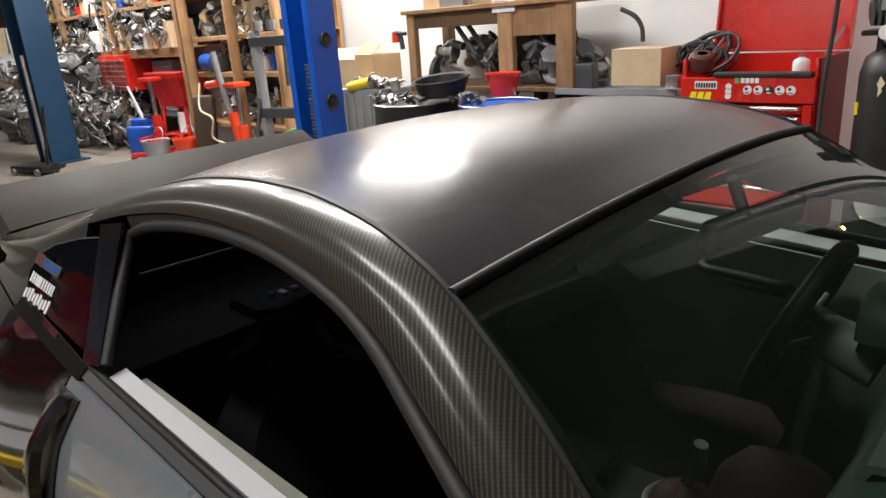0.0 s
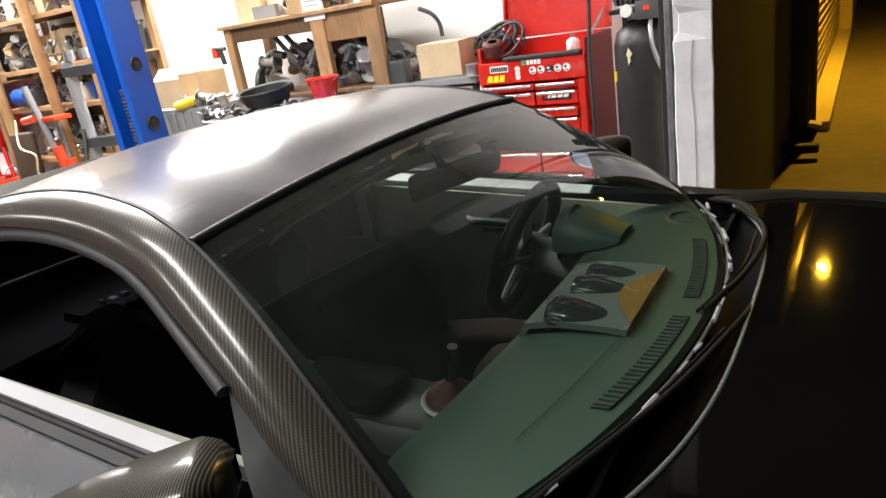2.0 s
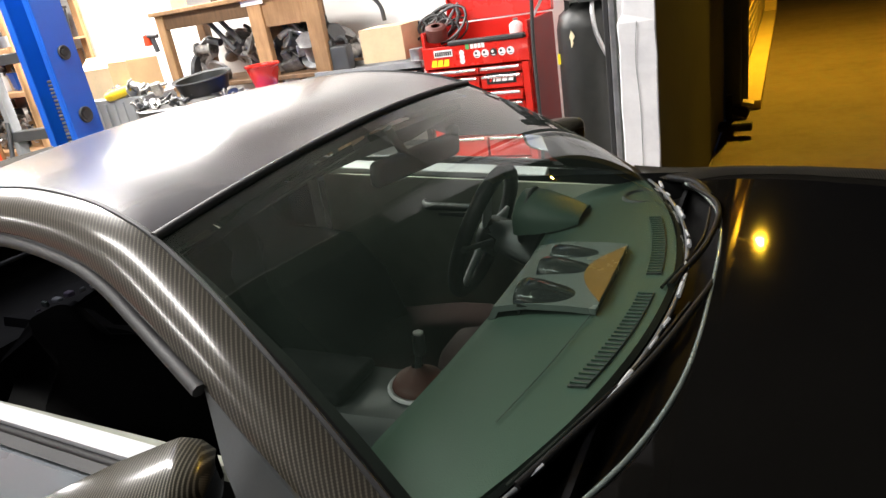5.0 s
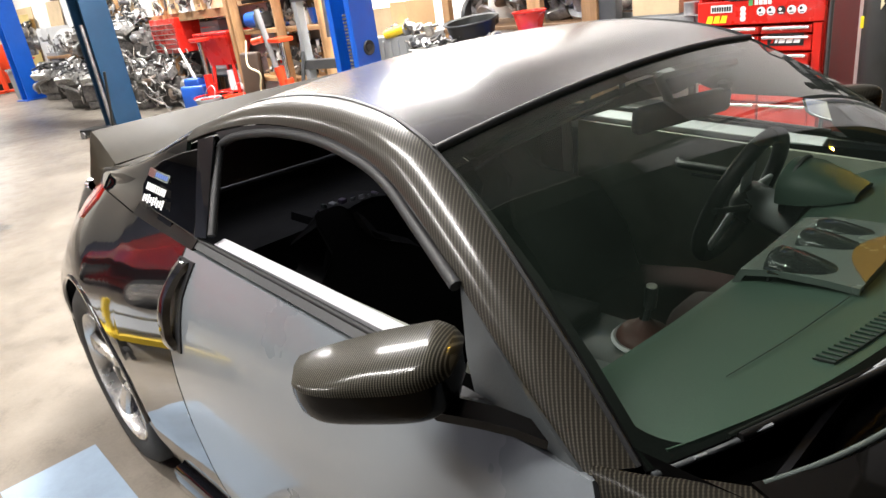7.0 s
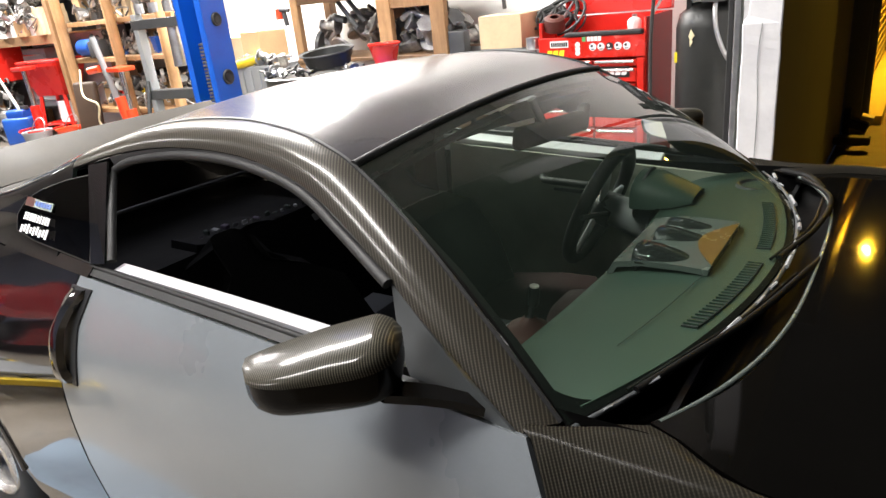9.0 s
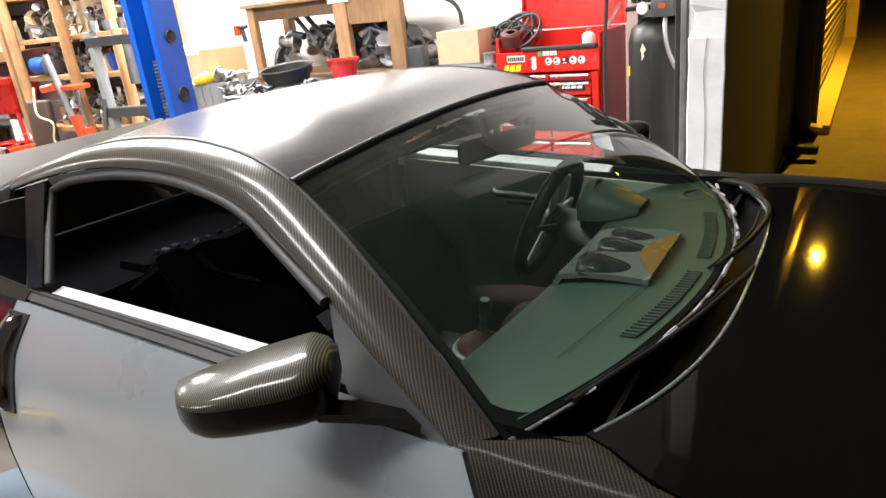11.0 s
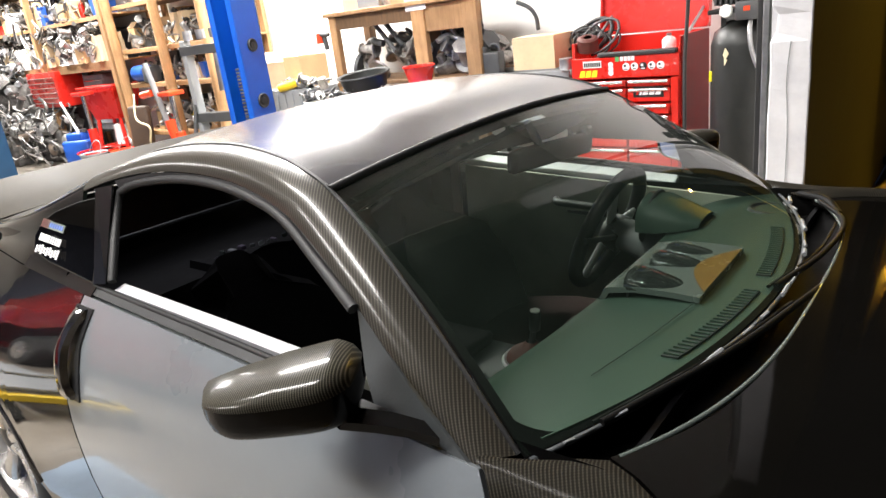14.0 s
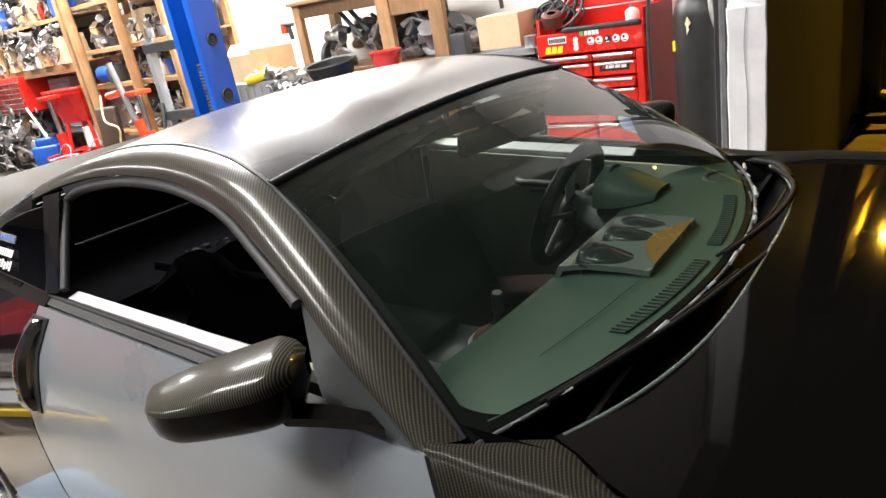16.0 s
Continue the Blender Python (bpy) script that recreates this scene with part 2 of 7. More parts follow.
M_ALLEY = concrete("alley_asphalt", (0.10, 0.078, 0.050), (0.16, 0.122, 0.078), 0.9, 0.75, (0.045, 0.042, 0.038))
M_BLUEMARK = surf("pale_blue_patch", (0.28, 0.36, 0.46), 0.5, 0, 0.25, 5, 60, 0.1)
M_WOOD = timber("pine_timber", (0.31, 0.168, 0.072), (0.48, 0.280, 0.130))
M_WOODDK = timber("stained_timber", (0.12, 0.065, 0.03), (0.22, 0.12, 0.055))
M_CARD = surf("cardboard", (0.50, 0.33, 0.17), 0.8, 0, 0.18, 5, 40, 0.2)
M_CARD2 = surf("pale_cardboard", (0.60, 0.46, 0.29), 0.8, 0, 0.2, 5, 40, 0.2)
M_TANK = surf("dark_tank_paint", (0.014, 0.015, 0.014), 0.42, 0, 0.5, 7, 50, 0.1, 0.0, spec=0.35)
M_WHITE = surf("white_plastic", (0.75, 0.75, 0.74), 0.45, 0, 0.1, 6, 60, 0.05)
M_GREYP = surf("grey_plastic", (0.26, 0.27, 0.28), 0.5, 0, 0.2, 6, 60, 0.1)
M_DKGREY = surf("charcoal_plastic", (0.055, 0.057, 0.06), 0.45, 0, 0.3, 6, 60, 0.1)
M_YELLOW = surf("yellow_paint", (0.75, 0.52, 0.02), 0.45, 0, 0.2, 6, 60, 0.05)
M_ORANGE = surf("orange_red_paint", (0.72, 0.055, 0.012), 0.35, 0, 0.15, 5, 60, 0.03, 0.3)
M_BLUEP = surf("blue_plastic", (0.015, 0.085, 0.42), 0.4, 0, 0.2, 6, 60, 0.05)
M_OIL = surf("oily_iron", (0.20, 0.19, 0.18), 0.32, 0.5, 0.8, 22, 90, 0.4)
def scrap(name):
    """Mixed metal and plastic odds and ends, every piece its own shade."""
    m, nt, b = nodes_of(name)
    geo = nt.nodes.new("ShaderNodeNewGeometry")
    v = coords(nt, 1.0)
    stops = [(0.0, (0.03, 0.03, 0.03)), (0.22, (0.10, 0.095, 0.09)), (0.40, (0.42, 0.41, 0.40)), (0.58, (0.16, 0.12, 0.09)), (0.72, (0.60, 0.59, 0.57)), (0.90, (0.05, 0.05, 0.055))]
    col = ramp(nt, geo.outputs["Random Per Island"], stops)
    col = mixc(nt, ramp(nt, noise_tex(nt, v, 18.0, 4), [(0.4, (0.0,) * 3), (0.75, (0.6,) * 3)]), col, (0.05, 0.042, 0.035))
    nt.links.new(col, b.inputs["Base Color"])
    b.inputs["Metallic"].default_value = 0.35
    b.inputs["Roughness"].default_value = 0.30
    return m


M_SCRAP = scrap("mixed_scrap_metal")
M_CASTAL = surf("cast_aluminium", (0.50, 0.49, 0.47), 0.34, 0.65, 0.85, 26, 110, 0.4)
M_HOSE = surf("rubber_hose", (0.03, 0.03, 0.03), 0.5, 0, 0.3, 8, 60, 0.1)
M_GREENH = surf("green_hose", (0.10, 0.42, 0.06), 0.45, 0, 0.2, 8, 60, 0.05)
M_CREAM = surf("cream_cable", (0.62, 0.55, 0.36), 0.5, 0, 0.2, 8, 60, 0.05)
M_STICKW = surf("white_vinyl", (0.80, 0.80, 0.80), 0.4, 0, 0.05, 6, 60, 0.0)
M_STICKK = surf("black_vinyl", (0.015, 0.015, 0.015), 0.35, 0, 0.1, 6, 60, 0.0)
M_STICKY = surf("yellow_vinyl", (0.85, 0.72, 0.02), 0.4, 0, 0.05, 6, 60, 0.0)
M_STICKG = surf("green_vinyl", (0.10, 0.38, 0.12), 0.4, 0, 0.05, 6, 60, 0.0)
M_TUBE = emit("tube_glow", (1.0, 0.97, 0.93), 9.0)

# ---------------------------------------------------------------- mesh helpers


def part(name, bm, mat, parent=None, label="", smooth=None, m=None):
    """Links a bmesh as one mesh object, under parent if there is one."""
    bmesh.ops.recalc_face_normals(bm, faces=bm.faces)
    me = bpy.data.meshes.new(name)
    bm.to_mesh(me)
    bm.free()
    me.materials.append(mat)
    if smooth is not None:
        for p in me.polygons:
            p.use_smooth = True
        if smooth < 180:
            me.set_sharp_from_angle(angle=radians(smooth))
    ob = new(name, me)
    if m is not None:
        ob.matrix_basis = m
    if parent is not None:
        ob.parent = parent
    if label:
        ob["label"] = label
    return ob


def thing(name, label, category, m=None, group="", kind=""):
    ob = new(name)
    ob.empty_display_size = 0.1
    if m is not None:
        ob.matrix_basis = m
    return tagged(ob, label, category, group, kind)


def join(*bms):
    out = bmesh.new()
    for b in bms:
        me = bpy.data.meshes.new("tmp")
        b.to_mesh(me)
        b.free()
        out.from_mesh(me)
        bpy.data.meshes.remove(me)
    return out


def box(x0, y0, z0, x1, y1, z1, bev=0.0, seg=1, m=None):
    bm = bmesh.new()
    bmesh.ops.create_cube(bm, size=1.0)
    bmesh.ops.scale(bm, vec=(abs(x1 - x0), abs(y1 - y0), abs(z1 - z0)), verts=bm.verts)
    bmesh.ops.translate(bm, vec=((x0 + x1) / 2, (y0 + y1) / 2, (z0 + z1) / 2), verts=bm.verts)
    if bev:
        bmesh.ops.bevel(bm, geom=list(bm.edges), offset=bev, segments=seg, affect="EDGES", profile=0.5)
    if m is not None:
        bm.transform(m)
    return bm


def cyl(r0, r1, h, n=20, m=None, bev=0.0):
    """A capped tapered cylinder from z 0 to h."""
    bm = bmesh.new()
    bmesh.ops.create_cone(bm, cap_ends=True, segments=n, radius1=r0, radius2=r1, depth=h)
    bmesh.ops.translate(bm, vec=(0, 0, h / 2), verts=bm.verts)
    if bev:
        caps = [e for e in bm.edges if abs(e.verts[0].co.z - e.verts[1].co.z) < 1e-6]
        bmesh.ops.bevel(bm, geom=caps, offset=bev, segments=2, affect="EDGES", profile=0.5)
    if m is not None:
        bm.transform(m)
    return bm


def between(a, b):
    """The pose that lays the z axis from a to b."""
    a, b = Vector(a), Vector(b)
    return Matrix.Translation(a) @ (b - a).to_track_quat("Z", "Y").to_matrix().to_4x4()


def rod(a, b, r, n=10, r2=None):
    return cyl(r, r if r2 is None else r2, (Vector(b) - Vector(a)).length, n, between(a, b))


def lathe(profile, n=28, m=None, closed=False):
    """Turns (radius, height) pairs round z."""
    bm = bmesh.new()
    rings = []
    for r, z in profile:
        rings.append([bm.verts.new((r * math.cos(2 * math.pi * k / n), r * math.sin(2 * math.pi * k / n), z)) for k in range(n)])
    pairs = list(zip(rings, rings[1:])) + ([(rings[-1], rings[0])] if closed else [])
    for p, q in pairs:
        for k in range(n):
            bm.faces.new((p[k], p[(k + 1) % n], q[(k + 1) % n], q[k]))
    bmesh.ops.remove_doubles(bm, verts=bm.verts, dist=1e-5)
    if m is not None:
        bm.transform(m)
    return bm


def spline(points, n):
    """n points evenly along a smooth curve through the given ones."""
    p = [Vector(q) for q in points]
    if len(p) == 2:
        return [p[0].lerp(p[1], k / (n - 1)) for k in range(n)]
    p = [2 * p[0] - p[1]] + p + [2 * p[-1] - p[-2]]
    dense = []
    for i in range(1, len(p) - 2):
        for k in range(16):
            t = k / 16
            a, b, c, d = p[i - 1:i + 3]
            dense.append(0.5 * (2 * b + (c - a) * t + (2 * a - 5 * b + 4 * c - d) * t * t + (3 * b - a - 3 * c + d) * t ** 3))
    dense.append(p[-2])
    acc = [0.0]
    for a, b in zip(dense, dense[1:]):
        acc.append(acc[-1] + (b - a).length)
    out, j = [], 0
    for k in range(n):
        s = acc[-1] * k / (n - 1)
        while j < len(dense) - 2 and acc[j + 1] < s:
            j += 1
        w = (s - acc[j]) / max(1e-9, acc[j + 1] - acc[j])
        out.append(dense[j].lerp(dense[j + 1], min(1, max(0, w))))
    return out


def grid(rows, close=False):
    """A sheet through rows of points."""
    bm = bmesh.new()
    vs = [[bm.verts.new(p) for p in r] for r in rows]
    for a, b in zip(vs, vs[1:]):
        n = len(a)
        for k in range(n if close else n - 1):
            try:
                bm.faces.new((a[k], a[(k + 1) % n], b[(k + 1) % n], b[k]))
            except ValueError:
                pass
    return bm


def thick(bm, d):
    """Gives a sheet a thickness against its normals."""
    bmesh.ops.recalc_face_normals(bm, faces=bm.faces)
    bmesh.ops.solidify(bm, geom=list(bm.faces), thickness=d)
    return bm


def tube(points, r, n=8, steps=None, close=False):
    """A round tube along a smooth curve."""
    pts = spline(points, steps or 6 * len(points))
    rows = []
    up = Vector((0.13, 0.27, 0.95))
    for k, p in enumerate(pts):
        t = (pts[min(k + 1, len(pts) - 1)] - pts[max(k - 1, 0)]).normalized()
        a = t.cross(up)
        a = a.normalized() if a.length > 1e-4 else t.orthogonal().normalized()
        b = t.cross(a)
        rows.append([p + r * (math.cos(2 * math.pi * j / n) * a + math.sin(2 * math.pi * j / n) * b) for j in range(n)])
    bm = grid(rows, True)
    for ring in (rows[0], rows[-1]):
        c = [bm.verts.new(q) for q in ring]
        bm.faces.new(c)
    bmesh.ops.remove_doubles(bm, verts=bm.verts, dist=1e-6)
    return bm


def mirrored(bm):
    bmesh.ops.scale(bm, vec=(1, -1, 1), verts=bm.verts)
    return bm


def flat(points, d=0.0):
    """A flat plate with the given outline, d thick along its normal."""
    bm = bmesh.new()
    f = bm.faces.new([bm.verts.new(p) for p in points])
    if d:
        bm.normal_update()
        nrm = f.normal.copy()
        ext = bmesh.ops.extrude_face_region(bm, geom=[f])
        bmesh.ops.translate(bm, vec=nrm * d, verts=[e for e in ext["geom"] if isinstance(e, bmesh.types.BMVert)])
    return bm


def lettering(name, text, size, mat, m, parent, label="", deep=0.001):
    """Raised writing in the built-in font, as a mesh."""
    cu = bpy.data.curves.new(name, "FONT")
    cu.body, cu.size, cu.extrude, cu.resolution_u = text, size, deep, 2
    ob = bpy.data.objects.new(name, cu)
    me = bpy.data.meshes.new_from_object(ob)
    bpy.data.objects.remove(ob)
    bpy.data.curves.remove(cu)
    me.name = name
    me.materials.clear()
    me.materials.append(mat)
    o = new(name, me)
    o.matrix_basis = m
    o.parent = parent
    if label:
        o["label"] = label
    return o


# ---------------------------------------------------------------- the car: x ahead, y to its left, z up


def lerp_table(table, x):
    for (x0, v0), (x1, v1) in zip(table, table[1:]):
        if x0 <= x <= x1:
            t = (x - x0) / (x1 - x0)
            return v0 + (v1 - v0) * t
    return table[0][1] if x < table[0][0] else table[-1][1]


def smooth_table(table, x, w=0.08):
    return sum(lerp_table(table, x + d * w) for d in (-1, -0.5, 0, 0.5, 1)) / 5


BELT_Z = [(-2.3, 0.84), (-2.0, 0.90), (-1.6, 0.950), (-1.1, 0.960), (-0.7, 0.955), (-0.2, 0.938), (0.42, 0.893), (0.7, 0.885), (1.1, 0.865), (1.5, 0.775), (2.0, 0.56)]
BELT_Y = [(-2.3, 0.40), (-2.0, 0.53), (-1.6, 0.625), (-1.1, 0.695), (-0.7, 0.722), (-0.2, 0.734), (0.42, 0.732), (0.9, 0.735), (1.3, 0.715), (1.7, 0.62), (2.0, 0.45)]
SIDE_Y = [(-2.3, 0.60), (-2.05, 0.74), (-1.8, 0.815), (-1.5, 0.845), (-1.2, 0.835), (-0.8, 0.818), (0.0, 0.815), (0.6, 0.82), (1.13, 0.835), (1.45, 0.80), (1.75, 0.70), (2.0, 0.50)]
REAR_X, FRONT_X, AXLE_Z, ARCH_R = -1.52, 1.13, 0.335, 0.372


def side_y(x, z):
    """Half width of the body at x and z."""
    zb, yb, ym = smooth_table(BELT_Z, x), smooth_table(BELT_Y, x), smooth_table(SIDE_Y, x)
    s = max(0.0, zb - z)
    f = 1 - (1 - min(1.0, s / 0.40)) ** 2.2
    y = yb + (ym - yb) * f
    if z < 0.42:
        y -= ((0.42 - z) / 0.25) ** 2 * 0.045
    return y


def lower_z(x):
    """Lower edge of the body's side, with the wheel arches."""
    z = 0.165
    for xc in (REAR_X, FRONT_X):
        d = abs(x - xc)
        if d < ARCH_R:
            z = max(z, AXLE_Z + math.sqrt(ARCH_R ** 2 - d * d))
    return z


def door_rear(z):
    return lerp_table([(0.16, -0.56), (0.3, -0.655), (0.5, -0.735), (0.7, -0.765), (0.85, -0.755), (0.96, -0.70)], z)


def door_front(z):
    return lerp_table([(0.16, 0.50), (0.5, 0.52), (0.75, 0.48), (0.9, 0.405)], z)


ROOF_EDGE = [(0.0, 0.550, 1.200), (-0.05, 0.541, 1.221), (-0.13, 0.527, 1.243), (-0.23, 0.516, 1.258), (-0.32, 0.510, 1.264),
             (-0.46, 0.507, 1.261), (-0.62, 0.510, 1.242), (-0.82, 0.522, 1.195), (-1.0, 0.540, 1.138), (-1.2, 0.556, 1.082), (-1.4, 0.562, 1.040), (-1.58, 0.555, 1.010)]
PILLAR_IN = [(0.430, 0.675, 0.888), (0.325, 0.643, 0.975), (0.195, 0.603, 1.075), (0.09, 0.571, 1.146)]
RAIL_OUT = [(0.392, 0.722, 0.887), (0.29, 0.702, 0.960), (0.20, 0.678, 1.018), (0.13, 0.657, 1.064), (0.05, 0.632, 1.112), (-0.03, 0.609, 1.152), (-0.12, 0.590, 1.184),
            (-0.25, 0.576, 1.209), (-0.40, 0.571, 1.218), (-0.55, 0.574, 1.213), (-0.70, 0.586, 1.192), (-0.84, 0.600, 1.160), (-1.0, 0.612, 1.112), (-1.2, 0.620, 1.058), (-1.4, 0.616, 1.016), (-1.58, 0.60, 0.982)]
GLASS_EDGE = [(0.148, 0.664, 1.044), (0.02, 0.622, 1.104), (-0.06, 0.598, 1.142), (-0.15, 0.580, 1.168), (-0.29, 0.567, 1.190), (-0.45, 0.563, 1.193), (-0.60, 0.570, 1.178), (-0.665, 0.578, 1.160), (-0.685, 0.592, 1.130), (-0.60, 0.690, 0.985)]


def roof_z(x):
    return smooth_table([(-1.6, 1.030), (-1.4, 1.068), (-1.2, 1.122), (-1.0, 1.183), (-0.82, 1.232), (-0.62, 1.272), (-0.46, 1.289), (-0.3, 1.293), (-0.15, 1.276), (0.0, 1.232)], x, 0.05)


def strip(a, b, n, m, bulge):
    """A sheet between two curves on one side of the car, swelling outward."""
    rows = []
    for p, q in zip(spline(a, n), spline(b, n)):
        out = Vector((0, 1, 0.75)).normalized()
        rows.append([p.lerp(q, k / m) + out * bulge * math.sin(math.pi * k / m) ** 0.8 for k in range(m + 1)])
    return rows


def windscreen_rows(nu=25, nv=15, lift=0.0, u0=0.0, u1=1.0, v0=0.0, v1=1.0):
    rows = []
    for j in range(nv):
        v = v0 + (v1 - v0) * j / (nv - 1)
        row = []
        for i in range(nu):
            s = 2 * (u0 + (u1 - u0) * i / (nu - 1)) - 1
            low = Vector((0.440 + 0.172 * (1 - s * s), 0.668 * s, 0.884 + 0.018 * (1 - s * s)))
            top = Vector((0.002 + 0.016 * (1 - s * s), 0.548 * s, 1.199 + 0.032 * (1 - s * s)))
            row.append(low.lerp(top, v) + Vector((0.55, 0, 0.83)) * (lift + 0.022 * math.sin(math.pi * v)))
        rows.append(row)
    return rows


def wheel(parent, x, y, s):
    """A tyre on a five-spoke alloy rim; s is the side it faces."""
    m = Matrix.Translation((x, y, AXLE_Z)) @ Matrix.Rotation(radians(-90 * s), 4, "X")
    w = part("wheel", lathe([(0.236, -0.20), (0.246, -0.19), (0.246, -0.012), (0.236, 0.0), (0.222, -0.018), (0.214, -0.05), (0.214, -0.19), (0.236, -0.20)], 48, m), M_ALLOY, parent, "polished five-spoke alloy wheel", 40)
    part("tyre", lathe([(0.240, -0.20), (0.30, -0.215), (0.328, -0.20), (0.335, -0.17), (0.335, -0.05), (0.328, -0.015), (0.305, 0.004), (0.262, 0.006), (0.242, -0.004), (0.240, -0.20)], 48, m), M_TYRE, w, "black low-profile tyre", 40)
    spokes = []
    for k in range(5):
        turn = m @ Matrix.Rotation(2 * math.pi * k / 5 + 0.35, 4, "Z")
        rows = []
        for r, wd, zt, th in ((0.035, 0.030, -0.022, 0.04), (0.08, 0.026, -0.030, 0.036), (0.14, 0.027, -0.026, 0.03), (0.19, 0.034, -0.018, 0.026), (0.225, 0.050, -0.014, 0.026)):
            rows.append([(r, -wd, zt - 0.012), (r, -wd * 0.7, zt), (r, 0, zt + 0.003), (r, wd * 0.7, zt), (r, wd, zt - 0.012), (r, wd * 0.9, zt - th), (r, -wd * 0.9, zt - th)])
        b = grid(rows, True)
        b.transform(turn)
        spokes.append(b)
    for b in spokes:
        part("spoke", b, M_ALLOY, w, "", 35)
    part("hub_cap", lathe([(0.0, -0.016), (0.03, -0.018), (0.04, -0.024), (0.048, -0.06), (0.0, -0.06)], 24, m), M_DARKTRIM, w, "dark centre cap", 40)
    nuts = [cyl(0.011, 0.010, 0.018, 6, m @ Matrix.Translation((0.058 * math.cos(a), 0.058 * math.sin(a), -0.04))) for a in [2 * math.pi * (k + 0.5) / 5 for k in range(5)]]
    for b in nuts:
        part("wheel_nut", b, M_CHROME, w)
    part("brake_disc", cyl(0.165, 0.165, 0.022, 40, m @ Matrix.Translation((0, 0, -0.15))), M_STEEL, w, "worn steel brake disc", 40)
    part("caliper", box(-0.17, -0.06, -0.17, -0.10, 0.06, -0.09, 0.012, 2, m), M_BLUEP, w, "blue brake caliper", 40)
    return w


def both(name, make, mat, parent, label="", smooth=40):
    """The same panel on the car's right (made with y turned) and on its left."""
    r = part(name, mirrored(make()), mat, parent, label, smooth)
    l = part(name, make(), mat, parent, label, smooth)
    return r, l


def build_car():
    car = thing("coupe_car", "black and grey-primer two-door coupe with carbon-fibre pillars, windows down", "car")
    # roof skin
    edge = spline(ROOF_EDGE[:8], 30)
    rows = []
    for p in edge:
        zc = roof_z(p.x)
        rows.append([Vector((p.x + 0.013 * (1 - s * s) * max(0, 1 + p.x / 0.2), p.y * s, p.z + (zc - p.z) * (1 - abs(s) ** 2.2))) for s in [k / 14 - 1 for k in range(29)]])
    part("roof", thick(grid(rows), 0.012), M_ROOF, car, "dark satin carbon-fibre roof", 50)
    part("headliner", grid([[q - Vector((0, 0, 0.035)) for q in r] for r in rows]), M_CABIN, car, "black headliner", 50)
    # rear window and hatch
    edge = spline(ROOF_EDGE[7:], 16)
    rows = [[Vector((p.x, p.y * s, p.z + (roof_z(p.x) - p.z) * (1 - abs(s) ** 2.2))) for s in [k / 10 - 1 for k in range(21)]] for p in edge]
    part("hatch_frame", thick(grid([[r[0], r[1], r[2]] for r in rows]), 0.01), M_BLACK, car, "", 50)
    part("hatch_frame", thick(grid([[r[-1], r[-2], r[-3]] for r in rows]), 0.01), M_BLACK, car, "", 50)
    part("rear_window", thick(grid([r[2:-2] for r in rows]), 0.006), M_REARGLASS, car, "dark-tinted rear window", 50)
    # pillars and rails
    both("roof_rail", lambda: thick(grid(strip(PILLAR_IN + ROOF_EDGE[:8], RAIL_OUT[:12], 44, 8, 0.016)), 0.010), M_CARBON, car, "glossy carbon-fibre windscreen pillar and roof rail", 50)
    both("gutter_seam", lambda: tube([(p[0], p[1] - 0.003, p[2] - 0.001) for p in PILLAR_IN + ROOF_EDGE[:8]], 0.005, 6, 60), M_RUBBER, car)

    def c_pillar():
        a, b = spline(ROOF_EDGE[7:], 24), spline(RAIL_OUT[11:], 24)
        rows = []
        for p, q in zip(a, b):
            x = q.x
            c = Vector((x, smooth_table(BELT_Y, x) - 0.004, smooth_table(BELT_Z, x)))
            row = [p.lerp(q, t) + Vector((0, 0.5, 0.8)) * 0.014 * math.sin(math.pi * t) for t in (0, 0.25, 0.5, 0.75)]
            row += [q.lerp(c, t) + Vector((0, 1, 0.3)) * -0.010 * math.sin(math.pi * t) for t in (0, 0.25, 0.5, 0.75, 1)]
            rows.append(row)
        return thick(grid(rows), 0.01)
    both("rear_pillar", c_pillar, M_BLACK, car, "glossy dark rear pillar", 60)

    # doors
    def door_skin():
        rows = []
        for v in range(17):
            t = v / 16
            row = []
            for u in range(25):
                z0 = 0.175
                xm = 0.40 - 1.10 * u / 24
                zt = smooth_table(BELT_Z, xm)
                z = zt + (z0 - zt) * t ** 1.15
                x = door_front(z) + (door_rear(z) - door_front(z)) * u / 24
                row.append(Vector((x, side_y(x, z), z)))
            rows.append(row)
        return thick(grid(rows), 0.02)
    doors = both("door", door_skin, M_PRIMER, car, "door in grey primer, window wound down", 60)

    def belt_line(dy, dz, x0=0.36, x1=-0.69, n=9):
        out = []
        for i in range(n):
            x = x0 + (x1 - x0) * i / (n - 1)
            out.append(Vector((x, smooth_table(BELT_Y, x) + dy, smooth_table(BELT_Z, x) + dz)))
        return out

    def ribbon(a, b, d):
        return thick(grid([[p, p.lerp(q, 0.5), q] for p, q in zip(a, b)]), d)
    for s, dr in zip((-1, 1), doors):
        fix = mirrored if s < 0 else (lambda b: b)
        part("belt_moulding", fix(ribbon(belt_line(-0.006, 0.004, 0.24), belt_line(-0.020, 0.016, 0.24), 0.012)), M_DARKTRIM, dr, "dark weathered belt moulding", 40)
        part("belt_seal", fix(tube(belt_line(-0.024, 0.016, 0.16), 0.006, 8, 30)), M_RUBBER, dr, "black rubber belt seal", 60)
        if s < 0:
            rise = lambda p: p + Vector((0, 0, 0.010 * (p.x + 0.6) / 0.8))
